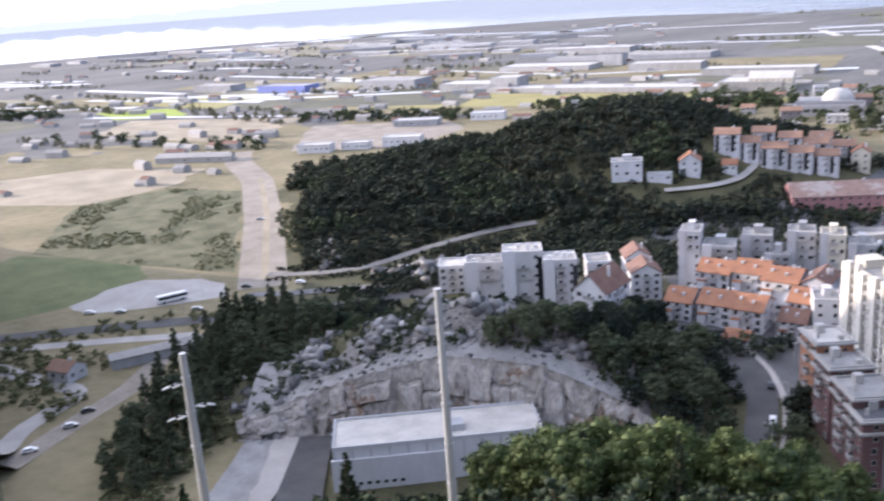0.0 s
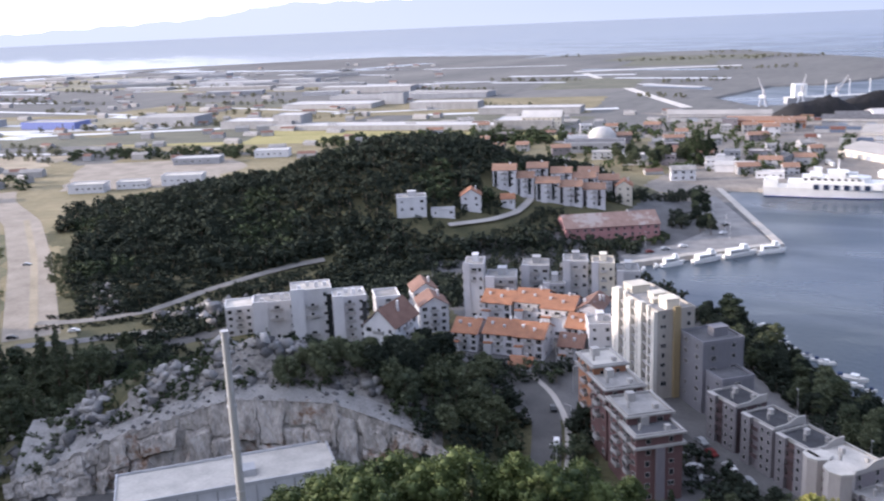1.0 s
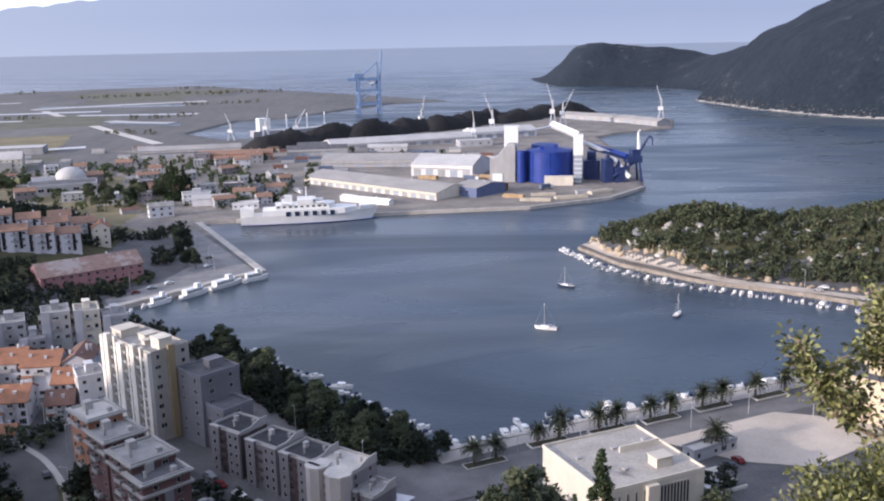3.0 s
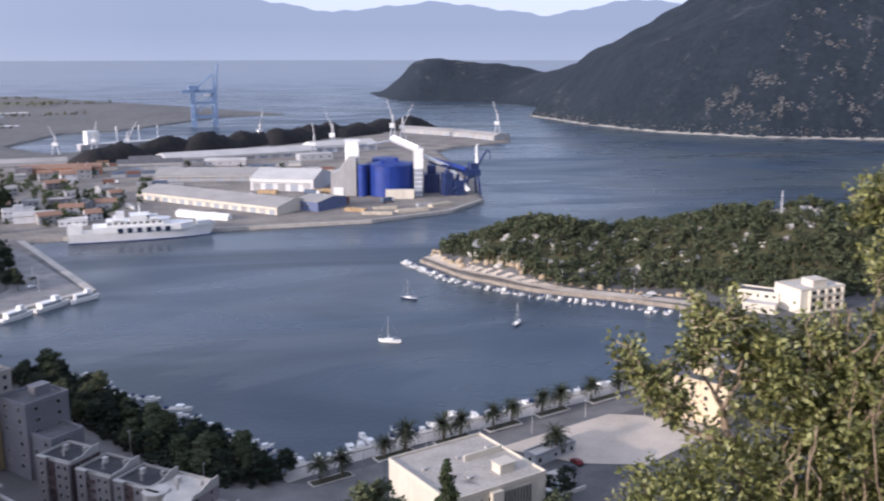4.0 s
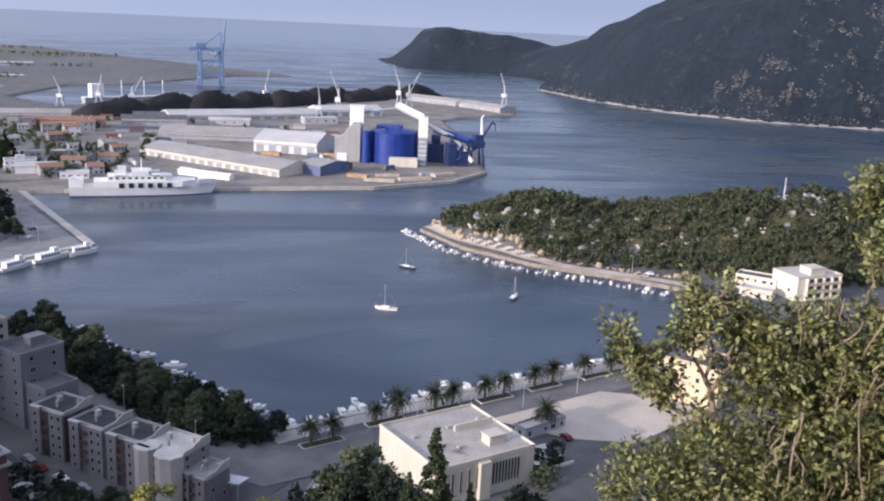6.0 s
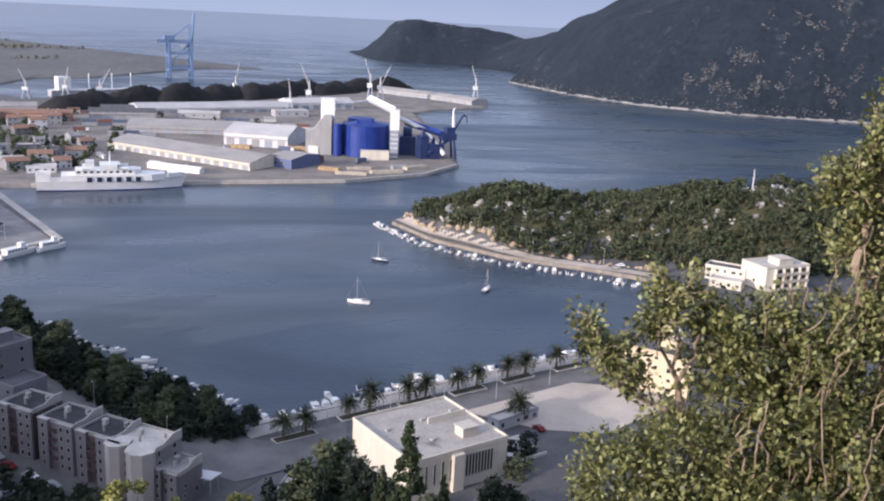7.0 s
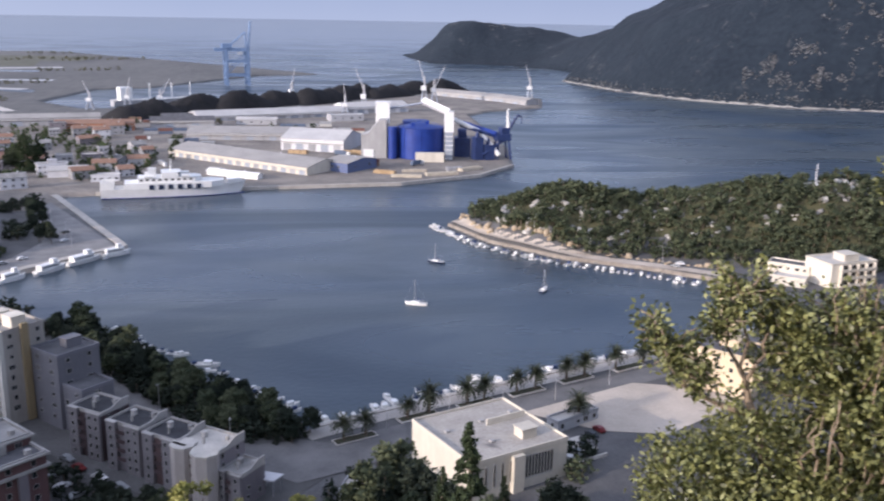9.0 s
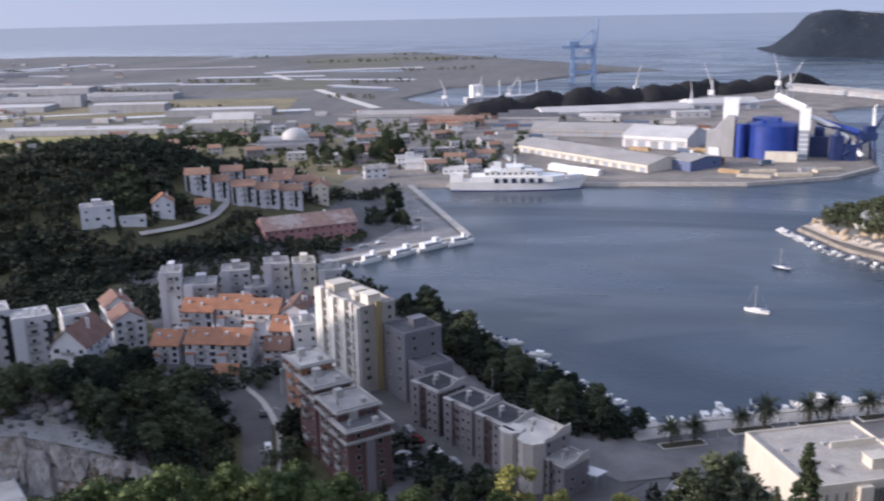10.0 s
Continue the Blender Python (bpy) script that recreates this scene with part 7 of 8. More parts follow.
# parks and hedges of the town and the plain
for x, y in inside([(-156, 540), (-140, 490), (-128, 456), (-132, 452), (-146, 488), (-162, 536)], 5.2):
    plant(PINES[RNG.integers(0, 3)], x, y, RNG.uniform(0.55, 0.85))
for x, y in inside([(-170, 428), (-150, 446), (-140, 440), (-152, 412), (-178, 404)], 5.5):
    plant(SHRUB, x, y, RNG.uniform(0.9, 1.6))
for x, y in inside([(-270, 660), (-215, 720), (-190, 690), (-240, 620)], 13):
    plant(PINES[RNG.integers(0, 3)], x, y, RNG.uniform(0.9, 1.5))
far = np.concatenate([inside([(-560, 700), (-430, 770), (-330, 770), (-330, 740), (-440, 720), (-560, 660)], 9), inside([(-760, 560), (-600, 620), (-560, 600), (-740, 530)], 12), inside([(-1220, 430), (-1100, 470), (-1090, 430), (-1200, 380)], 14),
                      inside([(-480, 660), (-330, 640), (-300, 600), (-400, 600)], 11), inside([(-900, 380), (-640, 430), (-620, 400), (-880, 350)], 26)])
forest("hedge", "rows of olive-green trees across the plain", far, (8, 14), L_PINE, SOFT)
quarter = np.concatenate([inside([(-330, 600), (-175, 640), (-175, 900), (-330, 900)], 17), inside([(-520, 640), (-330, 620), (-330, 860), (-500, 860)], 22), inside([(-175, 660), (-120, 640), (-120, 760), (-175, 780)], 16)])
forest("garden_trees", "dark garden trees between the harbour houses", quarter[::2], (5, 11), L_PINE, SOFT)
forest("garden_trees", "yellow-green garden trees between the harbour houses", quarter[1::2], (5, 10), L_SUN, SOFT)
forest("garden_trees", "green trees along the port sheds", np.concatenate([along_line((-190, 985), (-90, 985), 9), along_line((-120, 830), (-110, 720), 11), along_line((-160, 625), (-120, 660), 9), along_line((-110, 880), (0, 905), 13)]), (6, 11), L_PINE, SOFT)
L_OLIVE = mat("olive_scrub_leaves", (0.07, 0.082, 0.036), (0.17, 0.17, 0.08), 9, 0.9, 0.0, fine=1.0, island=0.4)
FIELD = [(-380, 192), (-470, 165), (-560, 230), (-556, 292), (-500, 310), (-420, 258), (-345, 205)]
forest("undergrowth", "low rough green scrub over the field", inside(FIELD, 2.8, lambda x, y: ripple(x, y, 22) + 0.4 * ripple(x, y, 7) > 0.15), (0.5, 1.5), L_OLIVE, TUFT)
forest("undergrowth", "low bushes between the tracks", inside([(-330, 120), (-372, 92), (-330, 50), (-270, 40), (-250, 60), (-268, 104), (-290, 122)], 4.2, lambda x, y: ripple(x, y, 14) > -0.3), (1.0, 3.4), L_OLIVE, TUFT)
forest("undergrowth", "scrub along the main road", inside([(-352, 128), (-318, 158), (-296, 186), (-282, 178), (-300, 148), (-336, 108)], 3.8, lambda x, y: ripple(x, y, 9) > 0.0), (0.8, 2.4), L_OLIVE, TUFT)
forest("undergrowth", "scrub round the gravel yard", inside([(-232, 104), (-212, 96), (-206, 74), (-176, 64), (-150, 80), (-146, 94), (-172, 78), (-200, 92), (-208, 114), (-222, 122)], 3.2), (1.0, 3.2), L_OLIVE, TUFT)


def rows_clear(x, y):
    """Away from the white blocks, the roads and the slim blocks."""
    return clear_of(x, y, [(-241, 237), (-221, 236), (-203, 235), (-190, 238), (-169, 233), (-184, 275), (-172, 262), (-196, 268), (-166, 284), (-157, 287), (-151, 303), (-142, 300), (-137, 308)], 10.5)


ROUND_HILL = [(-312, 222), (-345, 240), (-412, 290), (-430, 335), (-300, 365), (-215, 372), (-236, 322), (-260, 286), (-284, 254), (-300, 228)]
BELOW_ROAD = [(-298, 206), (-262, 216), (-246, 246), (-214, 262), (-205, 280), (-178, 292), (-168, 332), (-205, 366), (-232, 340), (-256, 292), (-280, 246)]
forest("woodland", "dark pines at the foot of the round hill", inside(ROUND_HILL, 5.8, lambda x, y: off_roads(x, y, 5.5)), (5.0, 8.5), L_DARK, SOFT)
forest("woodland", "dark pines and scrub below the hill road", inside(BELOW_ROAD, 3.4, lambda x, y: rows_clear(x, y) & (ripple(x, y, 16) < 0.45) & off_roads(x, y, 5, 12)), (1.8, 4.4), L_DARK, TUFT)
forest("woodland", "dark pines round the hillside houses", inside([(-240, 428), (-262, 404), (-258, 372), (-215, 366), (-192, 392), (-176, 408), (-200, 440)], 3.8, lambda x, y: clear_of(x, y, HOUSE_SPOTS, 6) & off_roads(x, y, 4, 9)), (2.5, 5.0), L_DARK, SOFT)
forest("woodland", "dark trees behind the slim shore blocks", inside([(-168, 318), (-178, 340), (-205, 372), (-190, 400), (-165, 415), (-150, 384), (-122, 362), (-100, 340), (-110, 328), (-135, 326)], 6, rows_clear), (4.5, 8.0), L_DARK)
forest("garden_trees", "dark street trees behind the harbour mole", np.concatenate([inside([(-192, 470), (-172, 520), (-160, 560), (-168, 566), (-186, 520), (-202, 482)], 5.5), inside([(-182, 414), (-160, 424), (-148, 408), (-166, 394)], 5.5, lambda x, y: signed(x, y, MAIN) > 4), inside([(-150, 452), (-142, 470), (-156, 500), (-162, 496)], 5)]), (4, 8), L_DARK, SOFT)
DARK_BELTS = ([(-200, 78), (-222, 84), (-262, 132), (-286, 160), (-282, 182), (-255, 190), (-228, 160), (-222, 128), (-212, 112), (-200, 95)],
              [(-272, 196), (-262, 212), (-228, 226), (-200, 220), (-190, 205), (-214, 182), (-240, 176)],
              [(-176, 186), (-150, 176), (-128, 176), (-112, 172), (-100, 186), (-110, 206), (-122, 222), (-140, 232), (-158, 228), (-172, 215)],
              [(-88, 200), (-80, 186), (-72, 178), (-62, 172), (-72, 164), (-82, 180), (-92, 205), (-101, 222), (-96, 224)],
              [(-62, 200), (-46, 184), (-26, 176), (-22, 190), (-40, 202), (-60, 212), (-76, 228), (-84, 236), (-86, 230)],
              [(-146, 234), (-134, 238), (-122, 248), (-112, 248), (-108, 238), (-122, 234), (-132, 224)],
              [(-200, 196), (-176, 186), (-160, 176), (-148, 182), (-168, 206), (-190, 212)],
              [(-93, 199), (-96, 214), (-101, 228), (-97, 232), (-92, 222), (-86, 206), (-80, 192), (-72, 180), (-64, 172), (-76, 172), (-84, 182)],
              [(-104, 176), (-98.5, 188), (-106.5, 207), (-117, 224), (-125, 234), (-132, 230), (-118, 214), (-108, 196)],
              [(14, 184), (26, 196), (20, 208), (6, 206), (-4, 194)], [(58, 196), (68, 208), (74, 220), (66, 224), (62, 214), (56, 200)],
              [(-92, 334), (-80, 325), (-36, 276), (-2, 238), (-6, 229), (-24, 232), (-50, 259), (-76, 296), (-96, 322)])
forest("woodland", "grey-green conifers along the quarry road", inside(DARK_BELTS[0], 5.2), (4.0, 7.6), L_MID, SOFT + SPIRE)
belt = inside(DARK_BELTS[-1], 3.2)
lit = ripple(belt[:, 0], belt[:, 1], 9) > 0.75
forest("woodland", "dark trees along the harbour shore", belt[~lit], (3.6, 7.2), L_DARK, SOFT)
forest("woodland", "greener trees along the harbour shore", belt[lit], (3.6, 7.2), L_PINE, SOFT)
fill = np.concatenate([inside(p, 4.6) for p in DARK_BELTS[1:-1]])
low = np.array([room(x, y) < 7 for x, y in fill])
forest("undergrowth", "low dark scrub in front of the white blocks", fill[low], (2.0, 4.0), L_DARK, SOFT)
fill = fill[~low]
# the lighter needles paint lit crowns among the dark ones
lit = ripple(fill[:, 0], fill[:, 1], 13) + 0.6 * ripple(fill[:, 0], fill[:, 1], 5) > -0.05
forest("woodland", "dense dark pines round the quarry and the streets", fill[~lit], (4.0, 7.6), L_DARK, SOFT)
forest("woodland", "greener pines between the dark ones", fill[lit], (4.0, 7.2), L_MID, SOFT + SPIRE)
forest("undergrowth", "pale green scrub along the edge of the wood", inside([(-425, 284), (-386, 258), (-352, 240), (-325, 228), (-318, 238), (-346, 254), (-380, 274), (-412, 294)], 4.0, off_roads), (2.0, 4.6), L_MID, SOFT)
forest("woodland", "green pines before the quarry rocks", inside([(-238, 140), (-238, 153), (-226, 156), (-210, 144), (-201, 131), (-200, 121), (-212, 118)], 4.6, lambda x, y: ripple(x, y, 7) > -0.5), (3.2, 5.8), L_MID, SOFT)
forest("undergrowth", "low dark scrub on the verges of the hill road", inside([(-322, 206), (-334, 222), (-318, 244), (-308, 262), (-308, 296), (-300, 318), (-284, 338), (-270, 330), (-278, 300), (-284, 270), (-284, 244), (-300, 222)], 2.3, lambda x, y: off_roads(x, y, 3.6, 4.6)), (0.8, 1.7), L_DARK, TUFT)
hill = scatter(-120, 20, 120, 150, 5.4, lambda x, y: (np.hypot(x, y) > 84) & (np.hypot(x, y) < 140) & (np.abs(np.degrees(np.arctan2(x, y)) + 22) < 62))
forest("undergrowth", "dense low scrub on the hillside", hill, (1.6, 3.4), L_PINE, TUFT)
hill = scatter(-200, 10, 140, 200, 6.0, lambda x, y: (np.hypot(x, y) > 130) & (np.hypot(x, y) < 184) & (np.abs(np.degrees(np.arctan2(x, y)) + 56) > 5))
forest("undergrowth", "dense low scrub at the foot of the hillside", hill, (2.2, 4.6), L_DARK, SOFT)


# ================= palms =================
M_PALM = mat("palm_fronds", (0.015, 0.021, 0.012), (0.042, 0.05, 0.026), 1.5, 0.7, 0.0, island=0.5, random_ob=0.3)
M_SOIL = mat("dark_soil", (0.03, 0.03, 0.02), (0.07, 0.07, 0.04), 1.5, 0.95, 0.5)


def palm_proto():
    ob = thing("palm_tree", 24.4, 243, 2, 0, "bushy date palm along the promenade", "palm", "promenade palms")
    bm = bmesh.new()
    for k in range(6):
        tube(bm, (0.02 * k, 0, -0.5 + k * 0.8), (0.02 * (k + 1), 0, 0.3 + k * 0.8), 0.34, 0.28, 8)
    part("trunk", bm, M_BARK, ob)
    vs, fs, k = [], [], 0
    for i in range(110):
        a, el = RNG.uniform(0, 6.283), radians(RNG.uniform(-35, 78))
        L = RNG.uniform(2.7, 3.8)
        p = np.array([0.1, 0, 4.4])
        for s in range(6):
            t = s / 5
            e = el - 1.5 * t * t
            q = p + np.array([math.cos(a) * math.cos(e), math.sin(a) * math.cos(e), math.sin(e)]) * L / 5
            side = np.array([-math.sin(a), math.cos(a), -0.25]) * 0.42 * (1 - 0.75 * t)
            down = np.array([-math.sin(a), math.cos(a), 0.25]) * -0.42 * (1 - 0.75 * t)
            vs += [p, q, p + side * 1.1 + (q - p) * 0.6, p + down * 1.1 + (q - p) * 0.6]
            fs += [(k, k + 1, k + 2), (k, k + 3, k + 1)]
            k += 4
            p = q
    part("fronds", tri_mesh("fronds", np.array(vs), np.array(fs), [M_PALM]), None, ob)
    return ob


PALM = palm_proto()
PALMS = [(6, 230.5), (12, 233), (31, 246), (43, 251), (48.5, 253.5), (59.5, 258), (66, 261), (77.5, 267), (84, 269), (96, 274), (107, 279), (118, 284), (73, 237)]
for x, y in PALMS:
    copy_thing(PALM, pose(x, y, 2, 0, 0, RNG.uniform(0, 360)) @ Matrix.Scale(RNG.uniform(1.1, 1.4), 4))
for x, y in ((9, 231.5), (27.5, 244), (45.8, 251.8), (62.8, 259), (80.8, 267.6), (101, 276)):
    ob = thing("planter", x, y, 2.0, 24, "long planting bed with a pale kerb", "planter", "promenade beds")
    bm = bmesh.new()
    box(bm, -6, -1.5, -0.2, 6, 1.5, 0.38)
    part("bed", bm, M_SOIL, ob)
    for q in ((-6.25, -1.75, 6.25, -1.5), (-6.25, 1.5, 6.25, 1.75), (-6.25, -1.5, -6, 1.5), (6, -1.5, 6.25, 1.5)):
        bm = bmesh.new()
        box(bm, q[0], q[1], -0.2, q[2], q[3], 0.5)
        part("kerb", bm, M_PALE, ob)


# ================= poles, lamps, cars =================
M_POLE = mat("galvanised_steel", (0.34, 0.35, 0.36), (0.5, 0.5, 0.51), 1.2, 0.5, 0.1, metal=0.3, fine=0.2, stretch=(1, 1, 0.2))


def power_pole(az, d, el, arms, yaw):
    x, y = polar_xy(az, d)
    z = ground_z(x, y)
    h = 115 - d * math.tan(radians(el)) - z
    ob = thing("power_pole", x, y, z, yaw, "grey steel power pole" + (" with white insulator arms" if arms else " with a flat cap"), "pole")
    bm = bmesh.new()
    tube(bm, (0, 0, -1), (0, 0, h), 0.36, 0.24, 14)
    part("shaft", bm, M_POLE, ob)
    bm = bmesh.new()
    for k in range(5):
        tube(bm, (0, 0, h * (0.2 + 0.17 * k)), (0, 0, h * (0.2 + 0.17 * k) + 0.12), 0.38 - 0.02 * k, 0.38 - 0.02 * k, 14)
    part("collar", bm, M_POLE, ob)
    for zz, s in arms:
        bm = bmesh.new()
        tube(bm, (0, 0, h - zz), (s * 0.85, 0, h - zz + 0.25), 0.06, 0.05, 6)
        arm = part("arm", bm, M_POLE, ob)
        for k in (0.45, 1.1):
            bm = bmesh.new()
            tube(bm, (s * k, 0, h - zz + 0.12), (s * (k + 0.5), 0, h - zz - 0.02), 0.1, 0.07, 8)
            part("insulator", bm, M_GEL, arm, "white insulator")
    if not arms:
        bm = bmesh.new()
        tube(bm, (0, 0, h), (0, 0, h + 0.08), 0.3, 0.3, 14)
        part("cap", bm, M_POLE, ob)


power_pole(-46.65, 62, 18.06, (), 30)
power_pole(-63.25, 60, 19.97, ((2.3, -1), (4.0, 1), (4.6, -1)), 62)


def lamp_post(x, y, yaw):
    ob = thing("street_lamp", x, y, ground_z(x, y), yaw, "slender pale street lamp", "street lamp", "street lamps")
    bm = bmesh.new()
    tube(bm, (0, 0, -0.4), (0, 0, 8), 0.11, 0.07, 8)
    part("post", bm, M_MAST, ob)
    bm = bmesh.new()
    tube(bm, (0, 0, 8), (1.3, 0, 8.5), 0.06, 0.05, 6)
    part("bracket", bm, M_MAST, ob)
    bm = bmesh.new()
    box(bm, 1.1, -0.14, 8.42, 1.8, 0.14, 8.6)
    part("lamp_head", bm, M_FRAME, ob)
    return ob


LAMP = lamp_post(70, 252, 100)
for x, y in ((90, 262), (52, 243), (36, 240), (108, 258), (18, 236), (-106, 236), (-96, 212), (-90, 190), (-118, 250), (-24, 230), (-46, 254), (-70, 282), (-125, 470), (-118, 452), (-140, 500), (-330, 180), (-310, 160), (-150, 420), (130, 420), (160, 402), (108, 445)):
    copy_thing(LAMP, pose(x, y, ground_z(x, y), 0, 0, RNG.uniform(0, 360)))

PAINTS = [plain("car_white", (0.7, 0.7, 0.7), 0.3), plain("car_silver", (0.4, 0.42, 0.44), 0.3, 0.4), plain("car_dark", (0.04, 0.045, 0.05), 0.3), plain("car_red", (0.14, 0.02, 0.02), 0.3)]
M_TYRE = plain("tyre_rubber", (0.02, 0.02, 0.02), 0.9)


def car_proto(paint, label):
    ob = thing("car", 0, 0, 0, 0, label, "car", "parked cars")
    bm = bmesh.new()
    prof = [(-2.1, 0.35), (2.1, 0.35), (2.15, 0.75), (1.2, 0.92), (0.6, 1.42), (-1.1, 1.45), (-1.9, 0.95), (-2.15, 0.85)]
    lo, hi = [bm.verts.new((x, -0.85 * (0.9 if z > 1.2 else 1), z)) for x, z in prof], [bm.verts.new((x, 0.85 * (0.9 if z > 1.2 else 1), z)) for x, z in prof]
    for i in range(8):
        bm.faces.new((lo[i], hi[i], hi[(i + 1) % 8], lo[(i + 1) % 8]))
    bm.faces.new(lo), bm.faces.new(hi[::-1])
    bmesh.ops.recalc_face_normals(bm, faces=bm.faces[:])
    part("body", bm, paint, ob)
    bm = bmesh.new()
    box(bm, -1.3, -0.83, 0.98, 0.7, 0.83, 1.3)
    part("window_band", bm, M_GLASS, ob)
    for u in (-1.35, 1.35):
        for v in (-0.78, 0.78):
            bm = bmesh.new()
            tube(bm, (u, v - 0.1, 0.31), (u, v + 0.1, 0.31), 0.31, 0.31, 12)
            part("wheel", bm, M_TYRE, ob)
    return ob


CARS = [car_proto(p, "%s hatchback car parked by the kerb" % n) for p, n in zip(PAINTS, ("white", "silver", "dark", "red"))]
SPOTS = [(-62, 258, 131), (-66, 263, 131), (74, 227, 110), (77, 230, 110), (-322, 196, 40), (-338, 148, 50), (-348, 140, 45), (-314, 168, 50), (-106, 222, 120), (-97, 205, 115), (-64, 224, -40), (-60, 219, -40), (-54, 214, -38), (-48, 209, -38),
         (182, 392, 150), (168, 400, 150), (140, 414, 145), (164, 396, 148), (-306, 212, 40), (-420, 270, 35), (-128, 480, 60), (-124, 462, 60), (-140, 420, 40), (-145, 412, 40), (-134, 428, 40), (-252, 90, 70), (-258, 98, 70), (-246, 76, 70), (116, 250, 20)]
SPOTS += [(-66 + k * 4.4, 214 - k * 4.2, 44) for k in range(7)] + [(64, 214, 110), (67, 217, 110), (70, 221, 110), (60, 236, 24)]
for k, (x, y, yaw) in enumerate(SPOTS):
    z = ground_z(x, y) + 0.13
    if k < 4:
        CARS[k].matrix_basis = pose(x, y, z, 0, 0, yaw)
    else:
        copy_thing(CARS[(0, 1, 2, 0, 2, 1, 0, 1, 2, 0, 1, 3)[k % 12]], pose(x, y, z, 0, 0, yaw))


def garden_steps():
    """Pale steps and low walls between the civic hall and the square."""
    ob = thing("garden_steps", 66.5, 222, 2.0, 24, "pale concrete steps and low walls by the hall", "steps")
    for k in range(5):
        bm = bmesh.new()
        box(bm, -5 + k * 0.4, -3 + k * 1.1, -0.3, 5, -1.9 + k * 1.1, 0.16 * (k + 1))
        part("step", bm, M_PALE, ob)
    for v in (-9.5, -5.5):
        bm = bmesh.new()
        box(bm, -6, v, -0.3, 5, v + 0.5, 0.9)
        part("low_wall", bm, M_PALE, ob)


garden_steps()


def coach(x, y, yaw):
    ob = thing("coach", x, y, ground_z(x, y) + 0.12, yaw, "white coach with a dark window band on the gravel lot", "bus")
    bm = bmesh.new()
    box(bm, -6, -1.25, 0.4, 6, 1.25, 3.3)
    bmesh.ops.bevel(bm, geom=bm.edges[:], offset=0.18, segments=2, affect="EDGES")
    part("body", bm, PAINTS[0], ob)
    bm = bmesh.new()
    box(bm, -5.7, -1.27, 1.7, 6.02, 1.27, 2.7)
    part("window_band", bm, M_GLASS, ob)
    for u in (-3.6, 3.8):
        for v in (-1.1, 1.1):
            bm = bmesh.new()
            tube(bm, (u, v - 0.15, 0.5), (u, v + 0.15, 0.5), 0.5, 0.5, 14)
            part("wheel", bm, M_TYRE, ob)


coach(-333, 168, 78)


def obelisk():
    x, y = 250, 433
    ob = thing("monument", x, y, ground_z(x, y), 0, "slim white obelisk on the hilltop", "monument")
    bm = bmesh.new()
    v = box(bm, -0.28, -0.28, 0.8, 0.28, 0.28, 11)
    for k in v[4:]:
        k.co.x *= 0.55
        k.co.y *= 0.55
    part("shaft", bm, W_WHITE, ob)
    bm = bmesh.new()
    box(bm, -0.9, -0.9, -1, 0.9, 0.9, 0.8)
    part("plinth", bm, W_WHITE, ob)


obelisk()


# ================= rocks =================
CUBE_V = np.array([(-1, -1, -1), (1, -1, -1), (1, 1, -1), (-1, 1, -1), (-0.8, -0.8, 1), (0.8, -0.8, 1), (0.8, 0.8, 1), (-0.8, 0.8, 1)], float)
CUBE_F = np.array([(0, 2, 1), (0, 3, 2), (4, 5, 6), (4, 6, 7), (0, 1, 5), (0, 5, 4), (1, 2, 6), (1, 6, 5), (2, 3, 7), (2, 7, 6), (3, 0, 4), (3, 4, 7)])


M_RUBBLE = mat("split_pale_limestone", (0.075, 0.075, 0.078), (0.31, 0.305, 0.3), 4, 0.9, 0.9, fine=0.7, fine_mix=0.5, island=0.45)
# limestone whitened in colour to look sunlit
M_PENROCK = mat("sunlit_limestone", (0.22, 0.21, 0.19), (0.52, 0.5, 0.46), 3, 0.9, 0.9, fine=0.7, island=0.4)
M_WARMROCK = mat("warm_limestone", (0.22, 0.17, 0.11), (0.5, 0.41, 0.29), 4, 0.9, 0.9, fine=0.7, fine_mix=0.5)


def boulders(name, label, pts, size, flat=0.75, category="rocks", stone=None):
    vs, fs, k = [], [], 0
    z = heights(pts[:, 0], pts[:, 1])
    for (x, y), z0 in zip(pts, z):
        s = size[0] + (size[1] - size[0]) * RNG.uniform() ** 2.2
        # a split block: a skewed box, tilted and half sunk
        q = np.linalg.qr(RNG.normal(size=(3, 3)) * 0.55 + np.eye(3))[0]
        v = (CUBE_V * (1, RNG.uniform(0.5, 1), flat * RNG.uniform(0.6, 1.1)) + RNG.normal(size=(8, 3)) * 0.16) * s * 0.8
        v = v @ q.T + (x, y, max(z0, -0.2) + 0.1 * s)
        vs.append(v), fs.append(CUBE_F + k)
        k += 8
    ob = new(name, tri_mesh(name, np.concatenate(vs), np.concatenate(fs), [stone or M_ROCK]))
    return tagged(ob, label, category, kind="stuff")


def along(line, step, jit):
    out = []
    for (ax, ay), (bx, by) in zip(line, line[1:]):
        n = int(math.hypot(bx - ax, by - ay) / step)
        for i in range(n):
            t = (i + RNG.uniform(0, 1)) / n
            out.append((ax + (bx - ax) * t + RNG.normal() * jit, ay + (by - ay) * t + RNG.normal() * jit))
    return np.array(out)


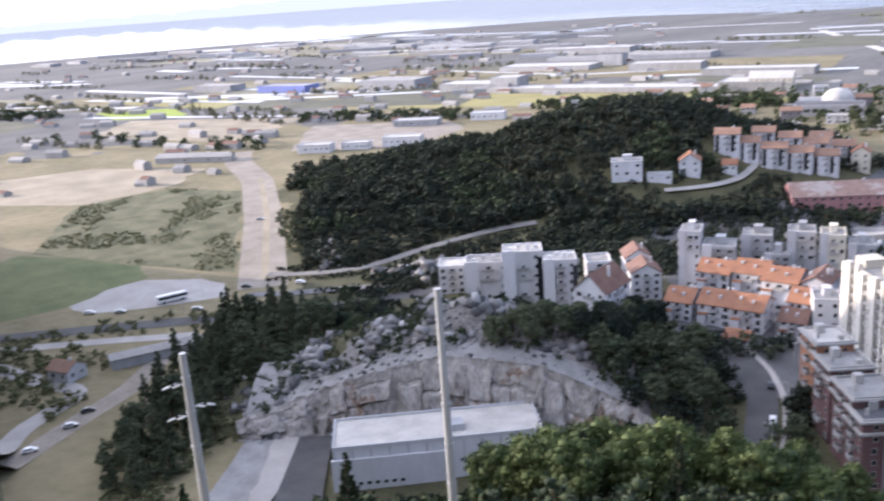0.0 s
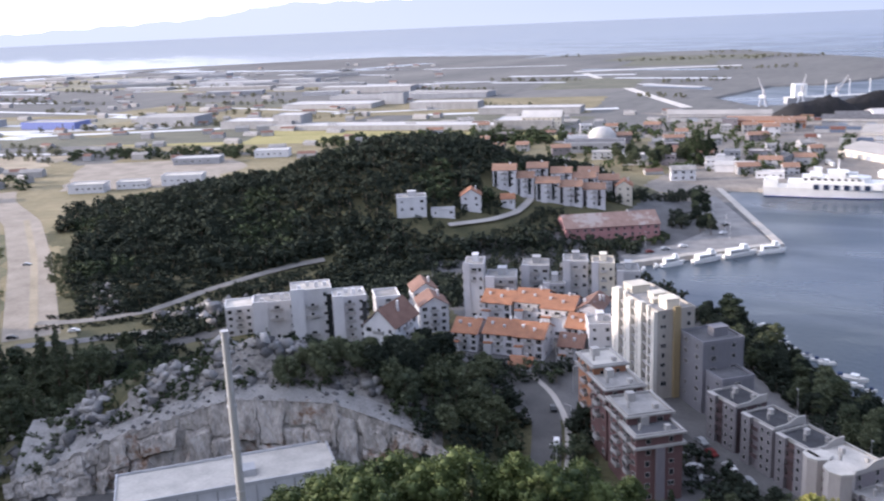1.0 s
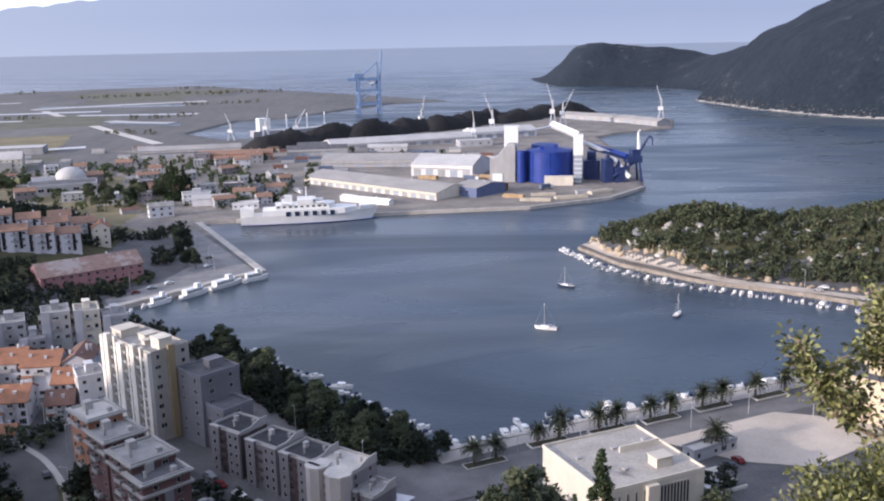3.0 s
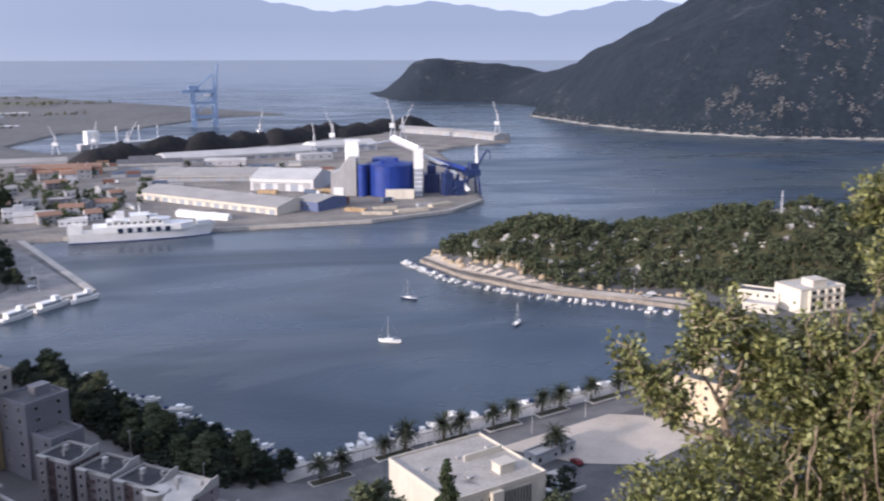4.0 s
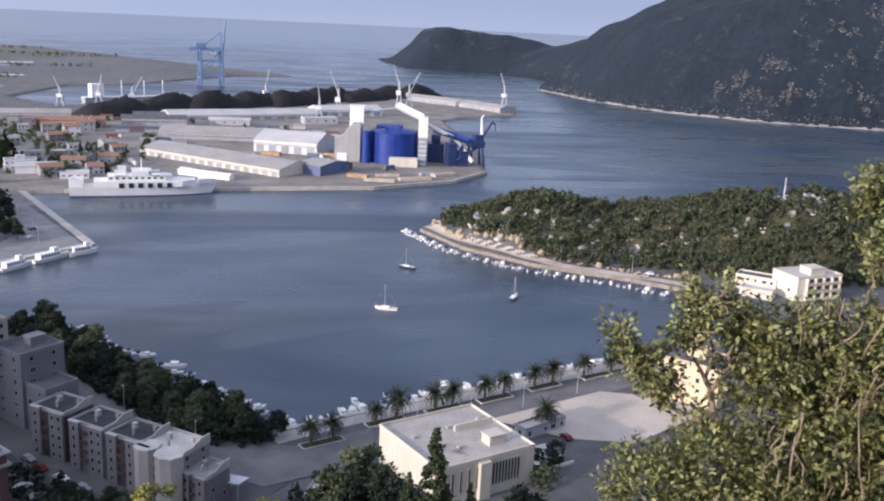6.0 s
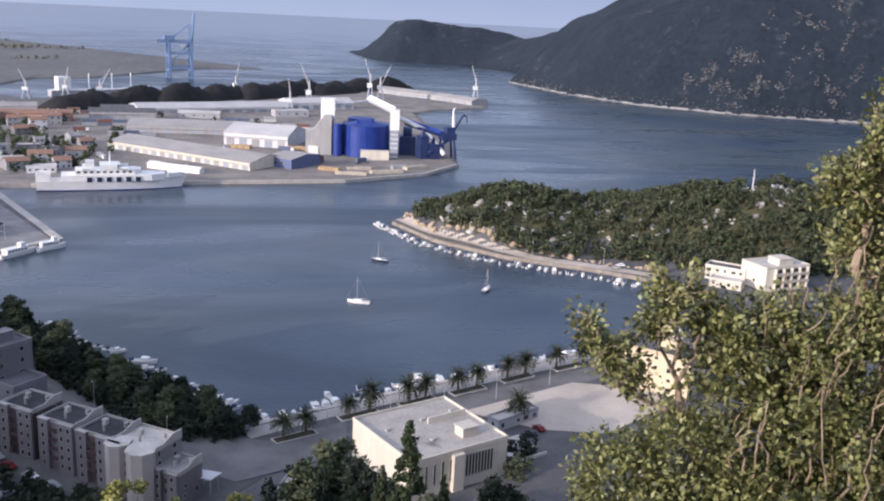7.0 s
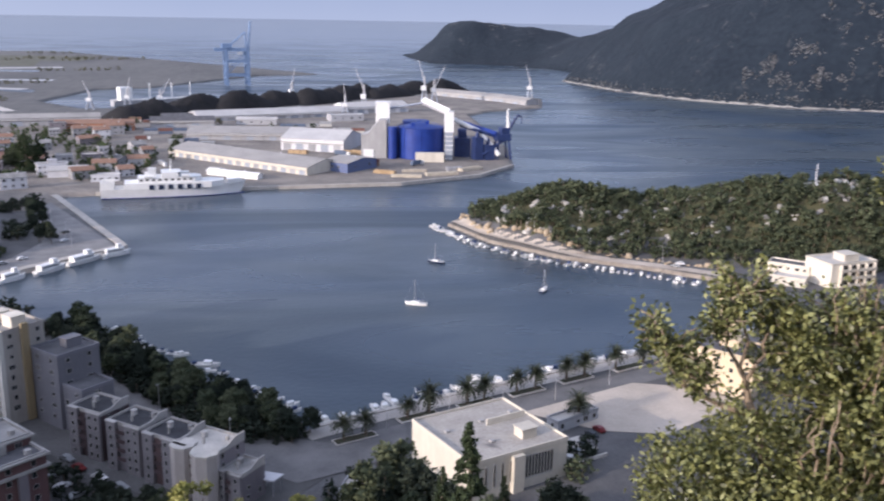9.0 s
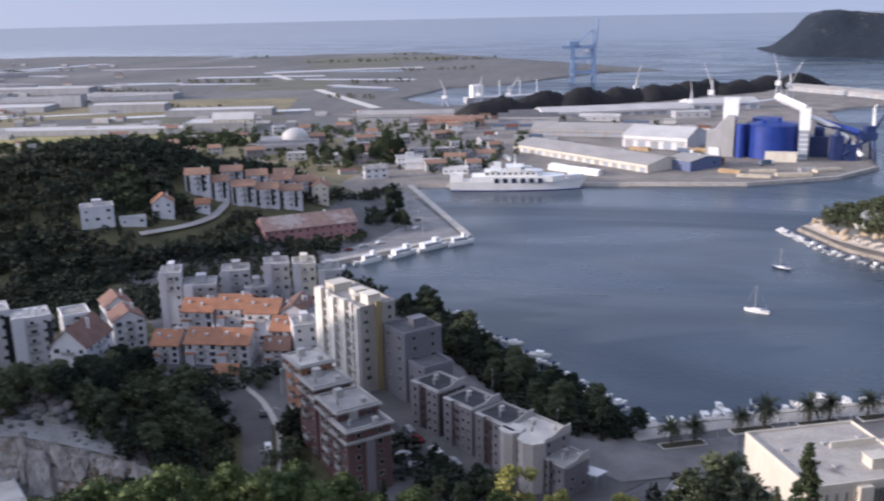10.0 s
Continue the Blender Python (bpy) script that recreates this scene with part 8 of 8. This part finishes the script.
quay("bleached bare limestone shore of the headland", [(x - 2.5, y - 1.5) for x, y in COAST_HEAD[4:14]], 7, 1.9, 1, M_SHOREBAND, 1.2)
M_CRAG = mat("grey_crag_limestone", (0.04, 0.042, 0.046), (0.15, 0.152, 0.155), 6, 0.95, 0.9, fine=1.0, island=0.4)
crags = np.concatenate([scatter(cx - r, cy - r, cx + r, cy + r, st, lambda x, y: ((x - cx) ** 2 + ((y - cy) * 0.8) ** 2 < r * r) & (ripple(x, y, 11) + 0.6 * ripple(x, y, 4) > lim))
                        for cx, cy, r, st, lim in ((600, 1212, 22, 1.7, 0.1), (640, 1190, 30, 1.7, 0.15), (668, 1150, 22, 1.7, 0.3), (720, 1195, 48, 2.4, 0.55), (762, 1160, 42, 2.4, 0.5), (756, 1215, 40, 2.4, 0.6), (762, 1122, 26, 2.0, 0.4), (430, 2268, 40, 3.2, 0.5))])
boulders("outcrops", "grey limestone crags on the wooded headland", crags, (0.5, 2.3), 0.6, stone=M_CRAG)
boulders("shore_rocks", "pale limestone band along the headland shore", along(COAST_HEAD[5:13], 0.5, 1.8), (0.5, 1.8), 0.6, stone=M_CRAG)
boulders("shore_rocks", "pale rocks at the foot of the peninsula wood", along([(80, 498), (84, 474), (97, 457), (124, 429), (158, 407), (186, 390)], 1.5, 0.9), (0.5, 2.4), 1.1, stone=M_WARMROCK)
boulders("shore_rocks", "broken stone edge of the peninsula shore", along([(71, 495), (87, 453), (117, 419), (152, 397), (176, 377), (188, 352)], 1.4, 0.8), (0.4, 1.0))
spots = np.concatenate([np.array(PEN_ROCKS) + RNG.normal(size=(len(PEN_ROCKS), 2)) * k for k in (0.3, 1.2, 1.6, 2.0)])
boulders("outcrops", "pale limestone outcrops between the pines", spots, (0.7, 2.6), 0.7, stone=M_PENROCK)
knoll = scatter(-240, 110, -100, 210, 1.9, lambda x, y: (ripple(x, y, 6.5) > -0.25) & (np.abs(np.hypot(x, y) - (209 - (np.degrees(np.arctan2(x, y)) + 34.5)) - 24) < 16) & (np.degrees(np.arctan2(x, y)) > -61) & (np.degrees(np.arctan2(x, y)) < -33))
boulders("rubble", "broken pale limestone rubble over the quarry knoll", knoll, (0.35, 2.7), 0.55, stone=M_RUBBLE)
bench = scatter(-240, 110, -100, 210, 1.5, lambda x, y: (ripple(x, y, 5) > -0.3) & (np.abs(np.hypot(x, y) - (209 - (np.degrees(np.arctan2(x, y)) + 34.5)) - 6.5) < 5) & (np.degrees(np.arctan2(x, y)) > -60) & (np.degrees(np.arctan2(x, y)) < -33))
boulders("rubble", "small broken stones along the quarry bench", bench, (0.12, 0.9), 0.7, stone=M_RUBBLE)
boulders("rubble", "pale rocks between the hill road and the street", inside([(-290, 237), (-282, 250), (-276, 262), (-266, 276), (-254, 264), (-257, 249), (-268, 237)], 2.6), (0.5, 4.2), 0.9, stone=M_RUBBLE)
boulders("rubble", "broken stones on the slope beside the cliff", inside([(-212, 146), (-204, 142), (-194, 122), (-200, 116), (-208, 128), (-220, 140)], 1.9), (0.4, 2.8), 0.7, stone=M_RUBBLE)
boulders("rubble", "broken rocks below the hill road", inside([(-262, 232), (-246, 244), (-230, 262), (-244, 278), (-262, 258)], 3.2), (0.5, 3.4), 1.0)
boulders("rubble", "warm rock outcrop at the foot of the round hill", inside([(-312, 226), (-330, 236), (-352, 256), (-344, 264), (-322, 248), (-306, 236)], 3.0), (0.6, 3.2), 1.2)
shrubs = scatter(-240, 110, -100, 210, 3.0, lambda x, y: (ripple(x, y, 6.5) < 0.3) & (np.abs(np.hypot(x, y) - (209 - (np.degrees(np.arctan2(x, y)) + 34.5)) - 22) < 16) & (np.degrees(np.arctan2(x, y)) > -61) & (np.degrees(np.arctan2(x, y)) < -33))
forest("undergrowth", "dark shrubs between the quarry rocks", shrubs, (1.4, 4.2), L_PINE)


def quarry_face():
    """The curved cliff behind the white hall: split blocks, open joints and ledges."""
    r = np.random.default_rng(44)
    az = np.arange(-60.5, -32, 0.06)
    n = 60
    crest = 209 - (az + 34.5)
    lip = np.interp(az, [-64, -58, -53.5, -46.6, -40, -34.5, -29], [0, 7, 14, 22, 20, 12, 0])
    rows = []
    cuts = np.cumsum(r.uniform(0.2, 1.7, 60)) - 61
    offs, lean, level = r.uniform(-1.7, 1.7, (61, 3)), r.normal(size=60) * 1.1, np.sort(r.uniform(0.15, 0.95, (61, 2)), axis=1)
    for k in range(n):
        t = k / (n - 1)
        u = az + np.interp(az, cuts, lean) * (t - 0.5) + 0.08 * np.sin(t * 19 + az * 2)
        col = np.searchsorted(cuts, u)
        lev = (level[col] < t).sum(1)
        block = offs[col, lev]
        gap = np.min(np.abs(u[:, None] - cuts[None, :]), axis=1)
        joint = np.where(gap < 0.06, 0.9 * np.sin(col * 2.3) ** 2, 0.0)
        shelf = np.where(np.min(np.abs(level[col] - t), axis=1) < 0.02, 0.9, 0.0)
        rr = crest - 1.6 + 4.0 * t**1.6 + (block * 0.75 + joint + shelf) * min(1, 3 * (1 - t)) + 0.35 * ripple(az * 20, np.full_like(az, t * 60), 6) + r.normal(size=az.shape) * 0.06
        x, y = rr * np.sin(np.radians(az)), rr * np.cos(np.radians(az))
        z = 1.2 + (lip * 0.97 + 2.0) * t + r.normal(size=az.shape) * 0.04 - 0.5 * t * ripple(az * 30, az * 0, 7)
        rows.append(np.stack([x, y, z], -1))
    v = np.concatenate(rows)
    m = len(az)
    f = [(k * m + i, k * m + i + 1, (k + 1) * m + i + 1, (k + 1) * m + i) for k in range(n - 1) for i in range(m - 1)]
    warm = mat("quarry_limestone", (0.17, 0.155, 0.14), (0.5, 0.47, 0.44), 4.5, 0.9, 1.0, fine=0.7, fine_mix=0.5, stretch=(1, 1, 0.4))
    bare_patches(warm, (0.2, 0.13, 0.09), 3.5, 1.08, 1.22)
    ob = sheet("quarry_wall", v.tolist(), f, [warm], smooth=False)
    tagged(ob, "pale fractured quarry face behind the white hall", "cliff", kind="structure")


quarry_face()
# ================= the near tree =================
def leaf_material():
    m = mat("glossy_olive_leaves", (0.02, 0.026, 0.01), (0.27, 0.278, 0.105), 0.9, 0.4, 0.0, fine=0.12, island=0.6, spec=0.4)
    n, l = m.node_tree.nodes, m.node_tree.links
    b, out = n["Principled BSDF"], n["Material Output"]
    tr, mx = n.new("ShaderNodeBsdfTranslucent"), n.new("ShaderNodeMixShader")
    tr.inputs["Color"].default_value = (0.42, 0.42, 0.1, 1)
    mx.inputs[0].default_value = 0.15
    l.new(b.outputs[0], mx.inputs[1]), l.new(tr.outputs[0], mx.inputs[2]), l.new(mx.outputs[0], out.inputs["Surface"])
    return m


def near_tree():
    ob = thing("broadleaf_tree", 5.1, 7.7, ground_z(5.1, 7.7), 0, "olive-green broadleaf tree with bare twisting branches", "tree")
    base = Vector(ob.matrix_basis.translation)
    g = np.random.default_rng(21)
    # clumps of foliage: place and radius
    clumps = [(3.30, 7.94, 111.88, 0.31, 1), (3.15, 8.00, 112.13, 0.20, 1), (3.65, 8.01, 111.57, 0.22, 1), (4.02, 8.05, 112.43, 0.35, 0), (4.45, 8.05, 112.2, 0.3, 0), (3.84, 8.03, 112.13, 0.25, 0), (5.0, 7.95, 112.1, 0.4, 2),
              (4.63, 7.95, 111.85, 0.5, 2), (5.98, 8.04, 112.9, 0.36, 3), (5.69, 7.98, 113.56, 0.4, 4), (5.92, 7.94, 114.04, 0.33, 4), (6.06, 7.83, 114.46, 0.28, 4)]
    clumps += [(6.31, 7.88, 113.36, 0.65, 3), (5.95, 7.66, 112.08, 0.56, 3), (5.45, 7.62, 111.95, 0.45, 2), (5.06, 7.68, 111.39, 0.75, 2), (6.52, 7.85, 114.04, 0.56, 4), (6.62, 7.5, 112.64, 0.94, 3), (5.8, 7.14, 111.39, 0.9, 2), (5.35, 7.3, 110.5, 0.8, 2), (6.5, 7.0, 110.6, 0.9, 2)]
    forks = [Vector((4.13, 8.0, 111.54)), Vector((3.64, 8.01, 111.45)), Vector((5.43, 7.55, 111.18)), Vector((5.83, 7.76, 112.37)), Vector((5.95, 7.91, 113.37))]
    low = Vector((4.32, 7.89, 110.88))
    bm = bmesh.new()

    def limb(points, r0, r1):
        n = len(points) - 1
        for i in range(n):
            tube(bm, points[i] - base, points[i + 1] - base, r0 + (r1 - r0) * i / n, r0 + (r1 - r0) * (i + 1) / n, 7, caps=False)

    def wander(a, b, k, amount):
        pts = [a.lerp(b, i / k) + Vector(g.normal(size=3)) * amount * (0 if i in (0, k) else 1) for i in range(k + 1)]
        return pts

    root = base + Vector((0, 0, -0.4))
    limb(wander(root, low, 4, 0.06), 0.11, 0.06)
    limb(wander(root, forks[2], 5, 0.06), 0.13, 0.08)
    limb(wander(low, forks[0], 4, 0.03), 0.05, 0.035)
    limb(wander(low + (forks[0] - low) * 0.45, forks[1], 5, 0.03), 0.035, 0.02)
    limb(wander(forks[2], forks[3], 5, 0.05), 0.08, 0.055)
    limb(wander(forks[3], forks[4], 5, 0.05), 0.055, 0.03)
    cent, grow = [], []
    for x, y, z, r, k in clumps:
        c = Vector((x, y, z))
        limb(wander(forks[k], c, 5, 0.04), 0.022, 0.009)
        count = int(700 * r * r / 0.09) if r < 0.4 else int(11500 * r * r)
        twigs = max(10, int(60 * r))
        for _ in range(twigs):
            d = Vector(g.normal(size=3)).normalized()
            d.z = d.z * 0.8 + 0.15
            e = c + d * r * (0.75 + 0.5 * g.random())
            pts = wander(c.lerp(e, 0.1 * g.random()), e, 3, 0.03)
            limb(pts, 0.01, 0.005)
            m = max(4, count // twigs)
            for _ in range(m):
                t = g.random() ** 0.7
                q = pts[0].lerp(pts[-1], t) + Vector(g.normal(size=3)) * 0.055
                cent.append(q - base), grow.append(d * 0.9 + Vector(g.normal(size=3)) * 0.8)
    # bare upright shoots standing out of the crown
    for x, y, z, r, k in clumps[12:]:
        for _ in range(int(26 * r)):
            a = Vector((x, y, z)) + Vector((g.normal() * r * 0.6, g.normal() * r * 0.5 - 0.15, -r * g.random()))
            limb(wander(a, a + Vector((g.normal() * 0.16, g.normal() * 0.12 - 0.1, 0.5 + 0.6 * g.random())), 5, 0.03), 0.013, 0.005)
    part("branch", bm, mat("grey_bark", (0.15, 0.115, 0.08), (0.36, 0.28, 0.2), 0.15, 0.9, 0.6, fine=0.02), ob)
    # each leaf: a folded pointed blade
    c = np.array(cent)
    a = np.array(grow)
    a /= np.linalg.norm(a, axis=1, keepdims=True)
    up = g.normal(size=a.shape) * 0.5 + np.array([-0.3, 0, 0.8])
    s = np.cross(a, up)
    s /= np.linalg.norm(s, axis=1, keepdims=True) + 1e-9
    nrm = np.cross(s, a)
    L = g.uniform(0.045, 0.09, (len(c), 1))
    w = L * g.uniform(0.24, 0.34, (len(c), 1))
    p = [c, c + a * L * 0.45 + s * w + nrm * L * 0.08, c + a * L, c + a * L * 0.45 - s * w + nrm * L * 0.08]
    v = np.stack(p, 1).reshape(-1, 3)
    k = np.arange(len(c))[:, None] * 4
    f = np.concatenate([k + (0, 1, 2), k + (0, 2, 3)])
    part("foliage", tri_mesh("foliage", v, f, [leaf_material()]), None, ob)


near_tree()


def near_bush(x, y, z, r, seed):
    """Bushes that crowd the slope below the lookout."""
    g = np.random.default_rng(seed)
    gz = ground_z(x, y)
    ob = thing("bush", x, y, gz, 0, "dense olive-green bush below the lookout", "bush", "lookout bushes")
    h = z - gz
    bm = bmesh.new()
    n = int(17000 * r * r)
    ends = []
    for _ in range(16):
        d = g.normal(size=3)
        d /= np.linalg.norm(d)
        e = Vector((d[0] * r * 0.8, d[1] * r * 0.8, h + d[2] * r * 0.8))
        tube(bm, (0, 0, -0.3), e * 0.5 + Vector((0, 0, h * 0.1)), 0.03, 0.015, 5), tube(bm, e * 0.5 + Vector((0, 0, h * 0.1)), e, 0.015, 0.005, 5)
    part("branch", bm, M_BARK, ob)
    d = g.normal(size=(n, 3))
    d /= np.linalg.norm(d, axis=1, keepdims=True)
    lump = 1 + 0.22 * np.sin(d[:, :1] * 7 + seed) * np.sin(d[:, 1:2] * 6) + 0.12 * np.sin(d[:, 2:] * 11)
    c = d * r * lump * g.uniform(0.55, 1.05, (n, 1)) + (0, 0, h)
    a = d * 0.7 + g.normal(size=(n, 3)) * 0.7
    a /= np.linalg.norm(a, axis=1, keepdims=True)
    s = np.cross(a, g.normal(size=(n, 3)))
    s /= np.linalg.norm(s, axis=1, keepdims=True)
    L = g.uniform(0.042, 0.085, (n, 1))
    v = np.stack([c, c + a * L * 0.45 + s * L * 0.24, c + a * L, c + a * L * 0.45 - s * L * 0.24], 1).reshape(-1, 3)
    k = np.arange(n)[:, None] * 4
    part("foliage", tri_mesh("foliage", v, np.concatenate([k + (0, 1, 2), k + (0, 2, 3)]), [bpy.data.materials["glossy_olive_leaves"]]), None, ob)


for k, (x, y, z, r) in enumerate(((4.21, 7.73, 110.80, 0.62), (3.5, 7.7, 110.6, 0.52), (4.9, 7.3, 110.2, 0.8), (3.9, 7.2, 110.1, 0.7))):
    near_bush(x, y, z, r, 30 + k)


# ================= clutter of the far plain =================
def far_houses():
    """Hundreds of small houses and sheds on the plain."""
    g = np.random.default_rng(9)
    bm = bmesh.new()
    n = 0
    while n < 320:
        az, d = g.uniform(-76, -10), g.uniform(640, 2500) if g.random() < 0.7 else g.uniform(640, 1300)
        x, y = polar_xy(az, d)
        if signed(np.array([x]), np.array([y]), MAIN)[0] < 30 or abs(ground_z(x, y) - 2) > 0.3 or (-32 < az and d > 1080) or (-18 < az and d < 1500) or (az > -58 and az < -40 and d < 760) or g.random() < 0.35 * (ripple(np.array([x]), np.array([y]), 160)[0] < 0):
            continue
        n += 1
        w, e, h = g.uniform(7, 19), g.uniform(6, 11), g.uniform(2.2, 5)
        a = radians(g.uniform(0, 40))
        ca, sa = math.cos(a), math.sin(a)
        q = [(x + u * ca - v * sa, y + u * sa + v * ca) for u, v in ((-w / 2, -e / 2), (w / 2, -e / 2), (w / 2, e / 2), (-w / 2, e / 2))]
        lo, hi = [bm.verts.new((*p, 0.5)) for p in q], [bm.verts.new((*p, 2 + h)) for p in q]
        r0, r1 = bm.verts.new(((q[0][0] + q[3][0]) / 2, (q[0][1] + q[3][1]) / 2, 4 + h)), bm.verts.new(((q[1][0] + q[2][0]) / 2, (q[1][1] + q[2][1]) / 2, 4 + h))
        for i in range(4):
            bm.faces.new((lo[i], lo[(i + 1) % 4], hi[(i + 1) % 4], hi[i])).material_index = 0
        k = int(g.integers(1, 4))
        for f in ((hi[0], hi[1], r1, r0), (hi[2], hi[3], r0, r1)):
            bm.faces.new(f).material_index = k
        bm.faces.new((hi[1], hi[2], r1)), bm.faces.new((hi[3], hi[0], r0))
    me = bpy.data.meshes.new("far_houses")
    bm.to_mesh(me)
    bm.free()
    for m in (W_FAR, R_BROWN, R_GREYSHEET, R_FLAT):
        me.materials.append(m)
    tagged(new("far_houses", me), "scattered pale houses and sheds on the plain", "houses", kind="stuff")


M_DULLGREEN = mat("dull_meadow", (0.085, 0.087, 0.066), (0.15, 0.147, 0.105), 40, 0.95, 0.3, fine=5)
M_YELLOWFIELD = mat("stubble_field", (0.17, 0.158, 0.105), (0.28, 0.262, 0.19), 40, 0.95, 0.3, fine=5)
far_houses()
g = np.random.default_rng(11)
line = []
for k in range(46):
    az, d = g.uniform(-77, -14), g.uniform(900, 2600)
    x, y = polar_xy(az, d)
    a, n = g.uniform(-0.3, 0.6), int(g.integers(8, 22))
    line += [(x + math.cos(a) * i * 11 + g.normal() * 3, y + math.sin(a) * i * 11 + g.normal() * 3) for i in range(n)]
line = np.array(line)
line = line[(signed(line[:, 0], line[:, 1], MAIN) > 20) & (np.abs(heights(line[:, 0], line[:, 1]) - 2) < 0.3)]
# hedge leaves lightened in colour for the haze of distance
forest("hedge", "dark hedgerows and tree lines on the far plain", line, (6, 11), mat("hazed_hedge_leaves", (0.085, 0.09, 0.055), (0.17, 0.165, 0.1), 30, 0.9, 0.0, fine=3, island=0.4))
for k in range(26):
    az, d = g.uniform(-77, -16), g.uniform(950, 2500)
    x, y = polar_xy(az, d)
    w, e, a = g.uniform(60, 260), g.uniform(40, 110), g.uniform(-0.2, 0.5)
    q = [(x + u * math.cos(a) - v * math.sin(a), y + u * math.sin(a) + v * math.cos(a)) for u, v in ((-w, -e), (w, -e), (w, e), (-w, e))]
    if min(signed(np.array([p[0] for p in q]), np.array([p[1] for p in q]), MAIN)) > 20:
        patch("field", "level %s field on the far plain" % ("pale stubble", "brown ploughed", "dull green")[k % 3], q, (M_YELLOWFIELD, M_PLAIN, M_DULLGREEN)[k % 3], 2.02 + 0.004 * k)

M_FILM = mat("pale_plastic_film", (0.4, 0.41, 0.42), (0.62, 0.63, 0.64), 30, 0.5, 0.1, fine=4)
for k in range(34):
    az, d = g.uniform(-72, -18), g.uniform(900, 2100)
    x, y = polar_xy(az, d)
    w, e, a = g.uniform(50, 190), g.uniform(5, 13), g.uniform(-0.1, 0.6)
    q = [(x + u * math.cos(a) - v * math.sin(a), y + u * math.sin(a) + v * math.cos(a)) for u, v in ((-w, -e), (w, -e), (w, e), (-w, e))]
    if min(signed(np.array([p[0] for p in q]), np.array([p[1] for p in q]), MAIN)) > 20:
        patch("field", "pale film-covered crop strip on the plain", q, M_FILM, 2.2 + 0.004 * k, rough=1.0)
